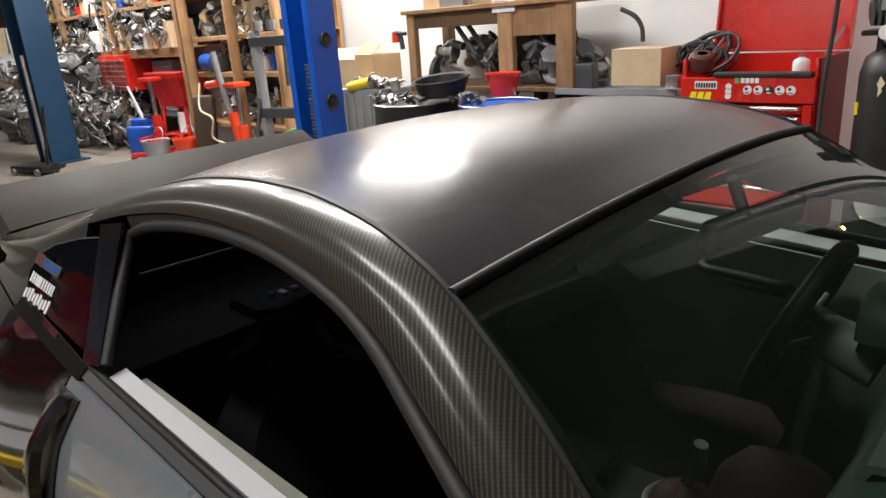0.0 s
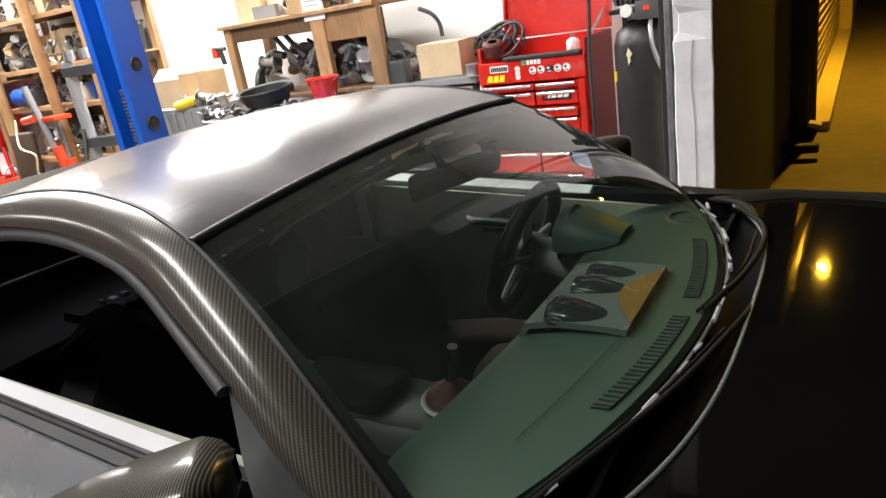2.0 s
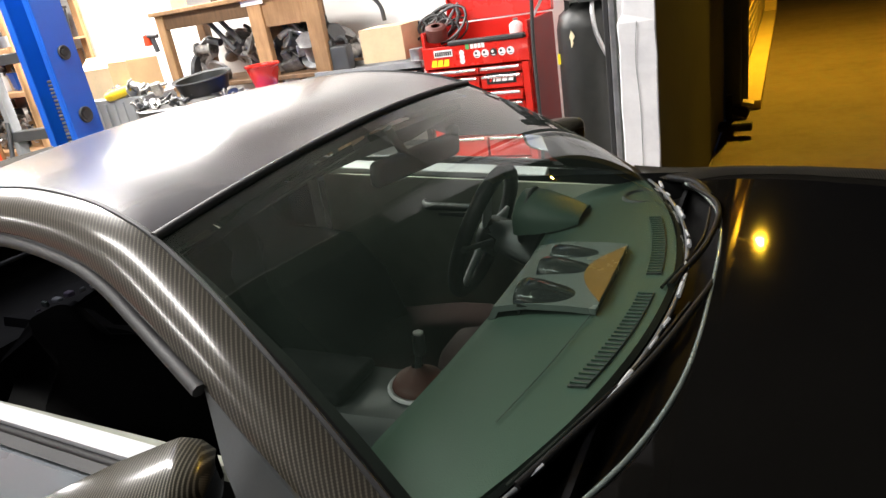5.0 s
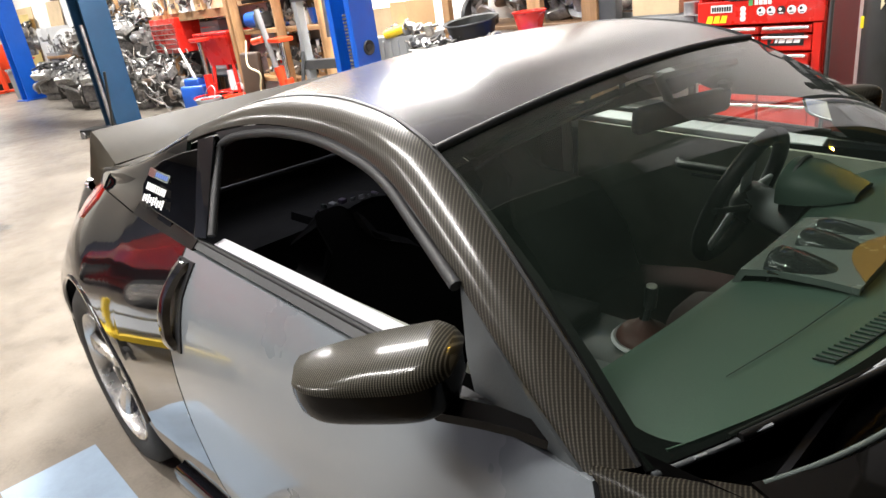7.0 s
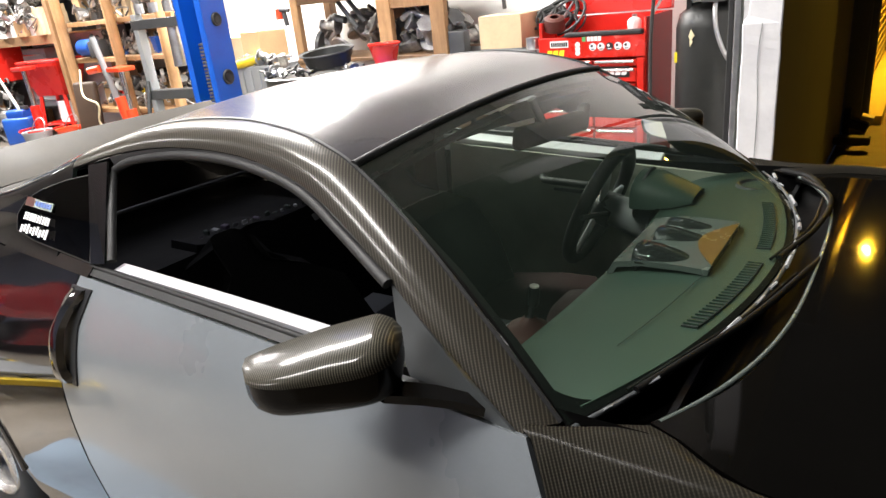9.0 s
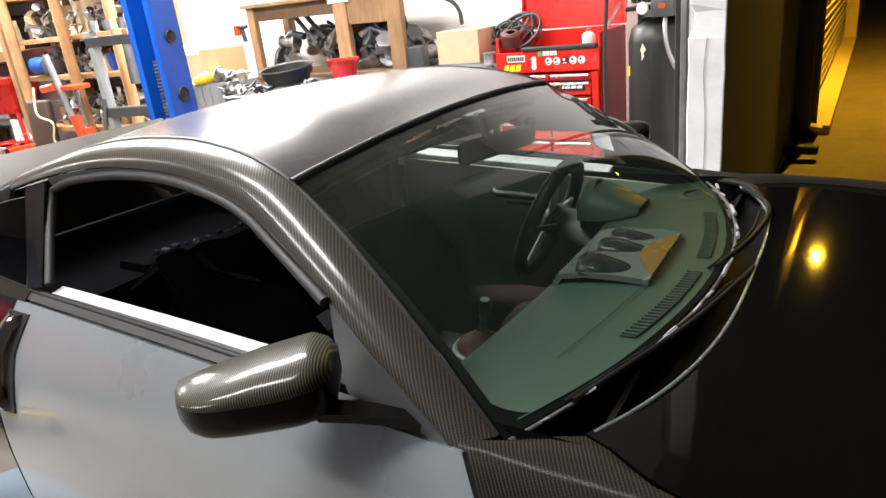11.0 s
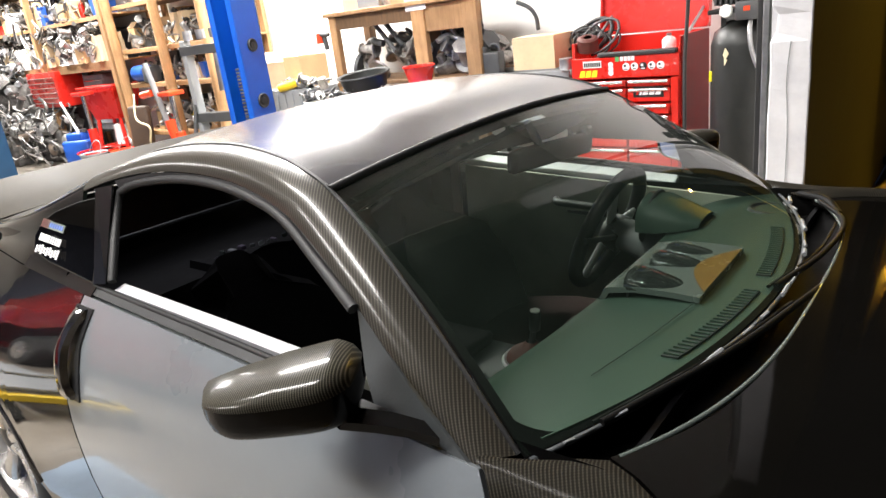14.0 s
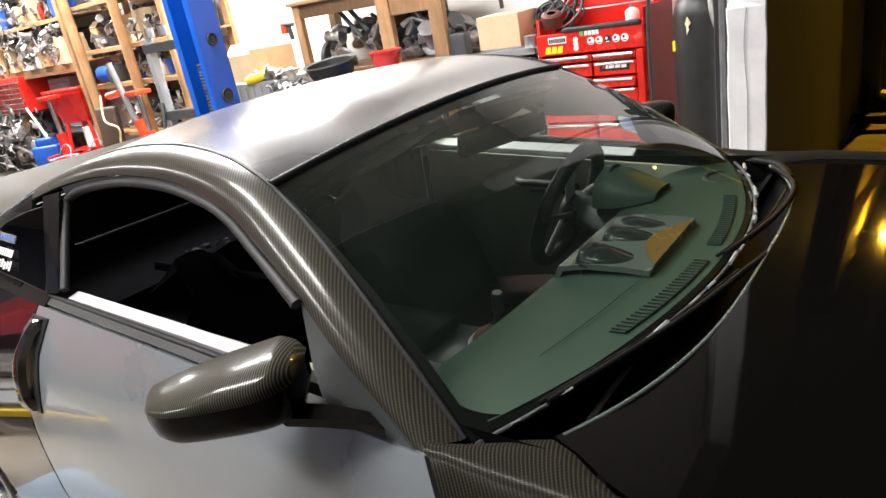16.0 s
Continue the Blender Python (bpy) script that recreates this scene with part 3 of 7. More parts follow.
            part("silver_strip", fix(ribbon([rise(p) for p in belt_line(-0.028, 0.022, 0.12, -0.60)], [rise(p) for p in belt_line(-0.054, 0.027, 0.12, -0.60)], 0.026)), M_SILVER, dr, "pale bare-metal strip along the sill", 40)
        else:
            at = Matrix.Translation((-0.63, 0.684, 0.948)) @ Matrix.Rotation(math.atan2(0.050, 0.787), 4, "Y") @ Matrix.Rotation(radians(24), 4, "X")
            part("silver_strip", box(0, -0.021, -0.014, 0.789, 0.021, 0.010, 0.003, 1, at), M_SILVER, dr, "pale bare-metal strip along the sill", 40)
        part("door_card", fix(thick(grid([[Vector((x, 0.655 - 0.02 * math.sin(math.pi * t), (0.930 if s < 0 else 0.905) - 0.70 * t - (0.03 if s < 0 else 0.062) * (x + 0.2))) for t in [k / 8 for k in range(9)]] for x in [0.38 - 0.09 * k for k in range(12)]]), 0.015)), M_DOORCARD, dr, "dark grey inner door card", 50)
        if s > 0:
            pull = part("pull_handle", tube([(-0.02, 0.652, 0.80), (-0.04, 0.615, 0.815), (-0.14, 0.612, 0.822), (-0.22, 0.615, 0.825), (-0.24, 0.652, 0.83)], 0.013, 10, 24), M_RUBBER, dr, "black door pull", 60)
            part("switch_plate", box(-0.20, 0.630, 0.775, -0.02, 0.648, 0.80, 0.006, 1), M_DARKTRIM, dr, "dark switch plate", 40)
        # sail panel ahead of the side glass
        part("sail_panel", fix(flat([(0.150, 0.664, 1.052), (0.172, 0.690, 0.955), (0.205, 0.712, 0.918), (0.392, 0.728, 0.890), (0.30, 0.709, 0.948)], 0.010)), M_TRIMGREY, dr, "dark grey triangular mirror sail", 30)
        # window frame seal
        part("window_seal", fix(tube([(p[0], p[1] + 0.006, p[2] + 0.008) for p in GLASS_EDGE], 0.010, 8, 60)), M_RUBBER, dr, "black rubber window seal", 60)
        part("window_seal", fix(grid([[a, a.lerp(b, 0.5) + Vector((0, 0.006, 0)), b] for a, b in zip(spline(GLASS_EDGE[:8], 40), spline([(p[0], p[1] - 0.003, p[2] - 0.003) for p in RAIL_OUT[3:11]], 40))])), M_RUBBER, dr, "", 60)
        part("pillar_cover", fix(flat([(-0.622, 0.698, 0.984), (-0.670, 0.704, 0.979), (-0.748, 0.606, 1.172), (-0.690, 0.592, 1.180)], 0.005)), M_BLACK, dr, "gloss black door-pillar cover", 30)
        # upright door handle with its recess
        back = [[Vector((door_rear(z) + dx, side_y(door_rear(z) + dx, z) + 0.004, z)) for dx in (-0.012, 0.015, 0.045, 0.070)] for z in [0.935 - 0.027 * k for k in range(9)]]
        part("handle_recess", fix(thick(grid(back), 0.006)), M_DARKTRIM, dr, "black plastic handle recess", 40)
        grip = []
        for k in range(13):
            t = k / 12
            z = 0.932 - 0.210 * t
            x = door_rear(z) + 0.024
            y = side_y(x, z) + 0.010 + 0.024 * math.sin(math.pi * t) ** 0.6
            w = 0.021 + (0.010 if t < 0.12 or t > 0.88 else 0)
            grip.append([Vector((x - w, y - 0.016, z)), Vector((x - w * 0.7, y, z)), Vector((x, y + 0.004, z)), Vector((x + w * 0.7, y, z)), Vector((x + w, y - 0.016, z))])
        part("door_handle", fix(thick(grid(grip), 0.008)), M_BLACK, dr, "gloss black upright door handle", 40)
        mirror_unit(dr, s)

    # sill trim below the quarter glass
    for s in (-1, 1):
        fix = mirrored if s < 0 else (lambda b: b)
        part("quarter_sill", fix(ribbon(belt_line(0.001, 0.001, -0.672, -1.12), belt_line(-0.032, 0.030, -0.672, -1.12), 0.010)), M_BLACK, car, "gloss black trim below the quarter window", 40)

    # quarters
    def quarter():
        rows = []
        xs = sorted({round(-0.70 - 1.58 * k / 44, 4) for k in range(45)} | {REAR_X + ARCH_R * math.cos(a) for a in [math.pi * k / 18 for k in range(19)]}, reverse=True)
        for xn in xs:
            zt, zl = smooth_table(BELT_Z, xn), lower_z(xn)
            row = []
            for v in range(15):
                z = zt + (zl - zt) * v / 14
                w = max(0.0, 1 - (-0.70 - xn) / 0.25)
                x = xn + (door_rear(z) - 0.008 + 0.70) * w
                row.append(Vector((x, side_y(x, z), z)))
            rows.append(row)
        return thick(grid(rows), 0.012)
    both("quarter_panel", quarter, M_BLACK, car, "gloss black rear quarter panel", 50)

    def arch(xc):
        def make():
            pts = []
            for k in range(25):
                a = math.pi * k / 24
                x, z = xc + ARCH_R * math.cos(a), AXLE_Z + ARCH_R * math.sin(a)
                pts.append((x, side_y(x, max(z, 0.36)) - 0.004, z))
            return tube(pts, 0.010, 8, 50)
        return make
    both("arch_lip", arch(REAR_X), M_BLACK, car, "", 60)
    both("arch_lip", arch(FRONT_X), M_BLACK, car, "", 60)

    def liner(xc):
        def make():
            return grid([[Vector((xc + r * math.cos(math.pi * k / 20), y, AXLE_Z + r * math.sin(math.pi * k / 20))) for k in range(21)] for r, y in ((ARCH_R + 0.004, 0.80), (ARCH_R + 0.004, 0.45), (0.02, 0.45))])
        return make
    both("arch_liner", liner(REAR_X), M_CABIN, car, "black wheel-arch liner", 60)
    both("arch_liner", liner(FRONT_X), M_CABIN, car, "black wheel-arch liner", 60)

    # quarter windows
    def qwin(grow, lift):
        c = Vector((-0.87, 0.645, 1.055))
        pts = [(-0.735, 0.606, 1.150), (-0.85, 0.614, 1.130), (-0.97, 0.622, 1.100), (-1.05, 0.632, 1.068), (-1.075, 0.650, 1.035), (-1.06, 0.668, 1.003), (-0.95, 0.682, 0.992), (-0.80, 0.692, 0.986), (-0.675, 0.702, 0.982)]
        out = []
        for p in pts:
            d = Vector(p) - c
            out.append(c + d * grow + Vector((0, 0.83, 0.55)) * lift)
        return out
    for s in (-1, 1):
        fix = mirrored if s < 0 else (lambda b: b)
        ring_a, ring_b = qwin(1.0, 0.006), qwin(1.05, 0.004)
        part("quarter_seal", fix(thick(grid([[a, b] for a, b in zip(ring_a + ring_a[:1], ring_b + ring_b[:1])]), 0.006)), M_RUBBER, car, "black quarter-window seal", 40)
        q = part("quarter_window", fix(flat(qwin(1.0, 0.007), 0.004)), M_QGLASS, car, "dark-tinted quarter window with white stickers", 30)
        # Black plate behind the tint, in place of the cabin's shade
        part("quarter_backing", fix(flat(qwin(1.0, 0.001), -0.002)), M_CABIN, q, "black plate standing in for the unlit cabin", 30)
        if s < 0:
            sticker_set(q)

    # front wings and bonnet
    def hood_rear_x(y):
        return 0.54 + 0.132 * (1 - (abs(y) / 0.63) ** 3.2)

    def hood_half(x):
        return smooth_table([(0.3, 0.722), (0.40, 0.705), (0.545, 0.618), (0.60, 0.655), (0.66, 0.690), (0.8, 0.705), (1.2, 0.69), (1.5, 0.62), (1.8, 0.48), (2.0, 0.36)], x, 0.02)

    def hood_z(x, y):
        zc = smooth_table([(0.4, 0.905), (0.7, 0.905), (1.1, 0.872), (1.5, 0.79), (1.8, 0.69), (2.0, 0.58)], x, 0.12)
        return zc - 0.018 * (abs(y) / 0.63) ** 2

    def hood_grid():
        rows = []
        for k in range(31):
            s = 2 * k / 30 - 1
            row = []
            for j in range(25):
                t = j / 24
                x_end = 1.95 - 0.32 * s * s
                x_start = 0.54 + 0.132 * (1 - abs(s) ** 3.2)
                x = x_start + (x_end - x_start) * t
                y = s * (hood_half(x) - 0.006)
                row.append(Vector((x, y, hood_z(x, y))))
            rows.append(row)
        return thick(grid(rows), 0.014)
    hood = part("hood", hood_grid(), M_HOOD, car, "black bonnet, unpainted pale rear lip", 50)
    lip = [Vector((hood_rear_x(y) - 0.002, y, hood_z(hood_rear_x(y), y) - 0.003)) for y in [0.612 * (k / 20 - 1) for k in range(41)]]
    part("rear_lip", tube(lip, 0.0042, 8, 80), M_PODSILVER, hood, "pale rolled rear lip of the bonnet", 60)

    def fender():
        rows = []
        xs = sorted({round(0.40 + 1.42 * k / 40, 4) for k in range(41)} | {FRONT_X + ARCH_R * math.cos(a) for a in [math.pi * k / 18 for k in range(19)]})
        for xn in xs:
            yi, zb, yb, zl = hood_half(xn), smooth_table(BELT_Z, xn), smooth_table(BELT_Y, xn), lower_z(xn)
            zi = hood_z(xn, yi) if xn > 0.54 else 0.887
            row = [Vector((xn, yi + (yb - yi) * t, zi + (zb - zi) * t + 0.014 * math.sin(math.pi * t))) for t in (0, 0.2, 0.4, 0.6, 0.8)]
            for v in range(13):
                z = zb + (zl - zb) * v / 12
                w = max(0.0, 1 - (xn - 0.40) / 0.25)
                x = xn + (door_front(z) + 0.008 - 0.40) * w
                row.append(Vector((x, side_y(x, z), z)))
            rows.append(row)
        return thick(grid(rows), 0.010)
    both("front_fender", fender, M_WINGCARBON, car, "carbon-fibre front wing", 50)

    # noses and tail
    def fascia(front):
        rows = []
        for k in range(33):
            a = math.pi * (k / 32 - 0.5)
            row = []
            for v in range(11):
                t = v / 10
                if front:
                    z = 0.60 - 0.45 * t
                    x = 1.42 + (0.62 + 0.05 * math.sin(math.pi * t)) * math.cos(a) ** 0.8 * 0.95
                    y = 0.80 * math.sin(a)
                    if t == 0:
                        x -= 0.05
                else:
                    z = 0.90 - 0.72 * t
                    x = -1.84 - (0.40 + 0.06 * math.sin(math.pi * t)) * math.cos(a) ** 0.7
                    y = (0.60 + 0.20 * min(1, t * 2.2)) * math.sin(a)
                row.append(Vector((x, y, z)))
            rows.append(row)
        return thick(grid(rows), 0.012)
    part("front_bumper", fascia(True), M_BLACK, car, "black front bumper", 50)
    part("rear_bumper", fascia(False), M_BLACK, car, "gloss black rear bumper", 50)
    deck = []
    for k in range(13):
        t = k / 12
        x = -1.56 - 0.68 * t
        hw = 0.57 - 0.12 * t * t
        zc = lerp_table([(0, 1.025), (0.30, 1.0), (0.7, 0.96), (1, 0.885)], t)
        deck.append([Vector((x, hw * s, zc - 0.02 * s * s)) for s in [j / 8 - 1 for j in range(17)]])
    part("boot_deck", thick(grid(deck), 0.012), M_BLACK, car, "gloss black tail deck", 50)

    def tail_corner():
        rows = []
        for r in deck:
            p = r[-1]
            q = Vector((p.x, smooth_table(BELT_Y, p.x) - 0.004, smooth_table(BELT_Z, p.x)))
            rows.append([p.lerp(q, t) + Vector((0, 0, 0.008 * math.sin(math.pi * t))) for t in (0, 0.25, 0.5, 0.75, 1)])
        return thick(grid(rows), 0.008)
    both("tail_corner", tail_corner, M_BLACK, car, "gloss black tail shoulder", 50)
    sp = []
    for s in [j / 16 - 1 for j in range(33)]:
        y, e = 0.545 * s, 1.0
        back = 0.02 * abs(s) ** 2.5
        sp.append([Vector((-1.68 + back, y, 1.012 - 0.012 * s * s)), Vector((-1.72 + back, y, 1.040 - 0.008 * s * s)), Vector((-1.77 + back, y, 1.072)), Vector((-1.835 + back, y, 1.104)), Vector((-1.855 + back, y, 1.098)), Vector((-1.90 + back, y, 1.03)), Vector((-1.88 + back, y, 0.96)), Vector((-1.75 + back, y, 0.95))])
    ends = []
    for sgn, row in ((-1, sp[0]), (1, sp[-1])):
        side = [row]
        for dy, f in ((0.014, 0.80), (0.034, 0.42), (0.052, 0.02), (0.060, -1.0)):
            side.append([Vector((-1.72 + (p.x + 1.72) * (0.55 + 0.45 * f), p.y + sgn * dy, 0.955 + (p.z - 0.955) * f if f > 0 else 0.918)) for p in row])
        ends.append(grid(side, True))
    spoiler = part("spoiler", grid(sp, True), M_SPOIL, car, "weathered dark ducktail spoiler", 40)
    for b in ends:
        part("spoiler_end", b, M_SPOIL, spoiler, "dark end of the spoiler", 60)
    for s in (-1, 1):
        fix = mirrored if s < 0 else (lambda b: b)
        lamp = []
        for k in range(9):
            t = k / 8
            x = -1.58 - 0.22 * t
            zb_ = smooth_table(BELT_Z, x)
            z1 = zb_ + 0.034 * (1 - t)
            z0 = zb_ - 0.012 - 0.075 * math.sin(math.pi * min(1, t * 0.75 + 0.05))
            zs = [z1 + (z0 - z1) * j / 5 for j in range(6)]
            lamp.append([Vector((x, side_y(x, min(zj, zb_)) + 0.008 - 0.9 * max(0.0, zj - zb_), zj)) for zj in zs])
        part("tail_light", fix(thick(grid(lamp), 0.01)), M_TAIL, car, "red rear lamp cluster", 40)
        head = []
        for k in range(9):
            t = k / 8
            x = 1.50 + 0.30 * t
            head.append([Vector((x, side_y(x, hood_z(x, 0.5) - 0.03 - 0.10 * j / 5) - 0.03 * (1 - t) + 0.006, hood_z(x, 0.5) - 0.03 - 0.10 * j / 5)) for j in range(6)])
        part("headlight", fix(thick(grid(head), 0.01)), M_QGLASS, car, "dark headlamp", 40)
        sk = [[Vector((x, side_y(x, 0.2) + dy, z)) for dy, z in ((-0.03, 0.20), (0.018, 0.205), (0.030, 0.19), (0.030, 0.125), (0.02, 0.11), (-0.03, 0.11))] for x in [-1.06 + 0.06 * k for k in range(30)]]
        part("side_skirt", fix(thick(grid(sk), 0.006)), M_BLACK, car, "gloss black side skirt", 40)
        for x in (REAR_X, FRONT_X):
            wheel(car, x, 0.806 * s, s)

    # windscreen
    screen = part("windscreen", grid(windscreen_rows()), M_GLASS, car, "green-tinted windscreen with loose lower edge", 60)
    screen.visible_shadow = False
    for a in ((0, 1, 0, 0.016), (0, 1, 0.982, 1), (0, 0.013, 0.01, 0.985), (0.987, 1, 0.01, 0.985)):
        part("screen_border", grid(windscreen_rows(25, 5, -0.006, *a)), M_COWL, screen, "black screen border", 60)
    for side in (0, 1):
        fan = []
        for k in range(11):
            a = math.pi / 2 * k / 10
            u, v = 0.075 * (1 - math.sin(a)) + 0.004, 0.17 * (1 - math.cos(a)) + 0.006
            spot = lambda p, q: windscreen_rows(2, 2, -0.007, abs(side - p), abs(side - p), q, q)[0][0]
            fan.append([spot(0.002, 0.002), spot(0.5 * u, 0.5 * v), spot(u, v)])
        part("screen_corner", grid(fan), M_COWL, screen, "black rounded corner of the screen", 60)
    lows = windscreen_rows(25, 2, 0.0)[0]
    part("screen_seal", tube([p + Vector((0.006, 0, -0.004)) for p in lows], 0.0042, 6, 60), M_TRIMGREY, screen, "torn grey sealant along the glass edge", 60)
    rs = random.Random(4)
    for k in range(16):
        p = lows[1 + (k * 23) // 16]
        d = lows[min(24, 2 + (k * 23) // 16)] - p
        a = p + d * rs.uniform(-0.3, 0.3) + Vector((0.010, 0, 0.002))
        b = a + d.normalized() * rs.uniform(0.015, 0.045) + Vector((0.006 * rs.uniform(-1, 1), 0, rs.uniform(-0.004, 0.006)))
        part("sealant_scrap", rod(a, b, rs.uniform(0.002, 0.0045), 6), M_GREYP, screen)
    top_edge = windscreen_rows(25, 2, 0.002)[1]
    part("roof_seal", tube(top_edge, 0.0075, 8, 60), M_RUBBER, car, "black rubber seal over the windscreen", 60)

    # cowl
    tray = [[Vector((0.36 + (hood_rear_x(y) + 0.06 - 0.36) * j / 4, y, 0.852 - 0.035 * math.sin(math.pi * j / 4))) for j in range(5)] for y in [0.66 * (k / 12 - 1) for k in range(25)]]
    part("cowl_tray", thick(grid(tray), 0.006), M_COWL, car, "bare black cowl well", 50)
    for pts in ([(0.56, 0.60, 0.888), (0.645, 0.40, 0.902), (0.645, 0.18, 0.906), (0.60, -0.02, 0.902)], [(0.672, 0.04, 0.895), (0.655, -0.08, 0.905), (0.60, -0.30, 0.902), (0.50, -0.56, 0.892)]):
        arm = part("wiper_arm", tube(pts, 0.006, 8, 30), M_COWL, car, "black wiper arm", 60)
        part("wiper_blade", tube([Vector(p) + Vector((-0.014, 0, -0.004)) for p in pts[1:]], 0.0035, 6, 30), M_COWL, arm, "", 60)
    part("cowl_corner", tube([(0.50, 0.66, 0.886), (0.575, 0.60, 0.890), (0.62, 0.50, 0.886)], 0.011, 8, 20), M_COWL, car, "", 60)
    cabin(car)
    return car


def mirror_unit(dr, s):
    """A door mirror: lacquered carbon cap over a black lower shell, on a short arm."""
    a, b = Vector((0.225, 0.742, 1.005)), Vector((0.048, 0.890, 0.994))
    ax = (b - a).normalized()
    side = Vector((0, 0, 1)).cross(ax).normalized()
    if side.x < 0:
        side = -side
    cap, low = [], []
    n = 22
    for k in range(n + 1):
        t = k / n
        c = a.lerp(b, t)
        w = (1 - abs(2 * t - 1) ** 3.2) ** 0.5
        h_up = lerp_table([(0, 0.006), (0.05, 0.026), (0.14, 0.037), (0.45, 0.030), (0.75, 0.018), (0.92, 0.009), (1, 0.003)], t)
        h_dn = lerp_table([(0, 0.030), (0.05, 0.062), (0.2, 0.067), (0.8, 0.062), (0.93, 0.052), (1, 0.018)], t)
        dp = (0.105 - 0.02 * t) * (0.2 + 0.8 * w) if 0 < k < n else 0.012
        up, dn = [], []
        for j in range(11):
            g = math.pi / 2 * j / 10
            up.append(c + side * (dp * math.cos(g) ** 0.7 - 0.02) + Vector((0, 0, h_up * math.sin(g) ** 0.75)))
            dn.append(c + side * (dp * math.cos(g) ** 0.55 - 0.02) - Vector((0, 0, h_dn * math.sin(g) ** 0.6)))
        up.append(c - side * 0.035 + Vector((0, 0, h_up * 0.96)))
        dn.append(c - side * 0.035 - Vector((0, 0, h_dn * 0.96)))
        cap.append(up)
        low.append(dn)
    fix = mirrored if s < 0 else (lambda q: q)
    part("mirror_cap", fix(thick(grid(cap), 0.003)), M_CAPCARBON, dr, "lacquered carbon-fibre mirror cap", 60)
    part("mirror_shell", fix(thick(grid(low), 0.003)), M_MIRLOW, dr, "gloss black lower mirror shell", 60)
    face = [[r[-1], q[-1]] for r, q in zip(cap, low)]
    part("mirror_glass", fix(grid([[p + side * 0.004, q + side * 0.004] for p, q in face])), M_CHROME, dr, "mirror glass", 60)
    arm = [[Vector((x - 0.035, y - 0.012, z)), Vector((x, y - 0.004, z + 0.010)), Vector((x + 0.035, y + 0.008, z)), Vector((x + 0.03, y + 0.006, z - 0.016)), Vector((x - 0.03, y - 0.010, z - 0.016))]
           for x, y, z in ((0.315, 0.728, 0.926), (0.275, 0.742, 0.935), (0.235, 0.765, 0.944), (0.19, 0.79, 0.950))]
    part("mirror_arm", fix(grid(arm, True)), M_MIRLOW, dr, "black mirror arm", 40)


def sticker_set(q):
    """White lettering and a red and white label on the quarter glass."""
    u = Vector((0.93, -0.05, -0.03)).normalized()
    nrm = Vector((0.05, -0.83, 0.55)).normalized()
    v = nrm.cross(u).normalized()
    u = v.cross(nrm).normalized()
    rot = Matrix((u, v, nrm)).transposed().to_4x4()
    at = lambda x, y, z: Matrix.Translation((x, y, z)) @ rot
    rot = rot @ Matrix.Scale(0.86, 4)
    o = Vector((-1.005, -0.650, 1.066)) + nrm * 0.012
    part("label_red", box(0, 0, 0, 0.045, 0.026, 0.001, m=at(*o)), M_BOOT, q, "small red label")
    part("label_white", box(0.046, 0, 0, 0.14, 0.024, 0.001, m=at(*o)), M_PODSILVER, q, "pale label beside the red one")
    for k in range(6):
        part("label_bar", box(0.052 + 0.014 * k, 0.006, 0.001, 0.061 + 0.014 * k, 0.019, 0.0018, m=at(*o)), M_BLUEP, q)
    o2 = o - v * 0.034 + u * 0.014
    for k, w in enumerate((0.011, 0.011, 0.013, 0.02, 0.010, 0.010, 0.010, 0.011, 0.012, 0.010)):
        part("name_bar", box(0.0135 * k, 0, 0, 0.0135 * k + w * 0.85, 0.022, 0.001, m=at(*o2)), M_STICKW, q)
    o3 = o - v * 0.066 + u * 0.014
    for k in range(9):
        part("name_bar", box(0.016 * k, 0.004 * (k % 2), 0, 0.016 * k + 0.011, 0.022 + 0.003 * ((k * 7) % 3), 0.001, m=at(*o3)), M_STICKW, q)


BRACE_BAR = ((-0.42, 0.938), (0.40, 0.925))
BRACE_Y, BRACE_Z = (-0.16, 0.42), (0.765, 0.725)


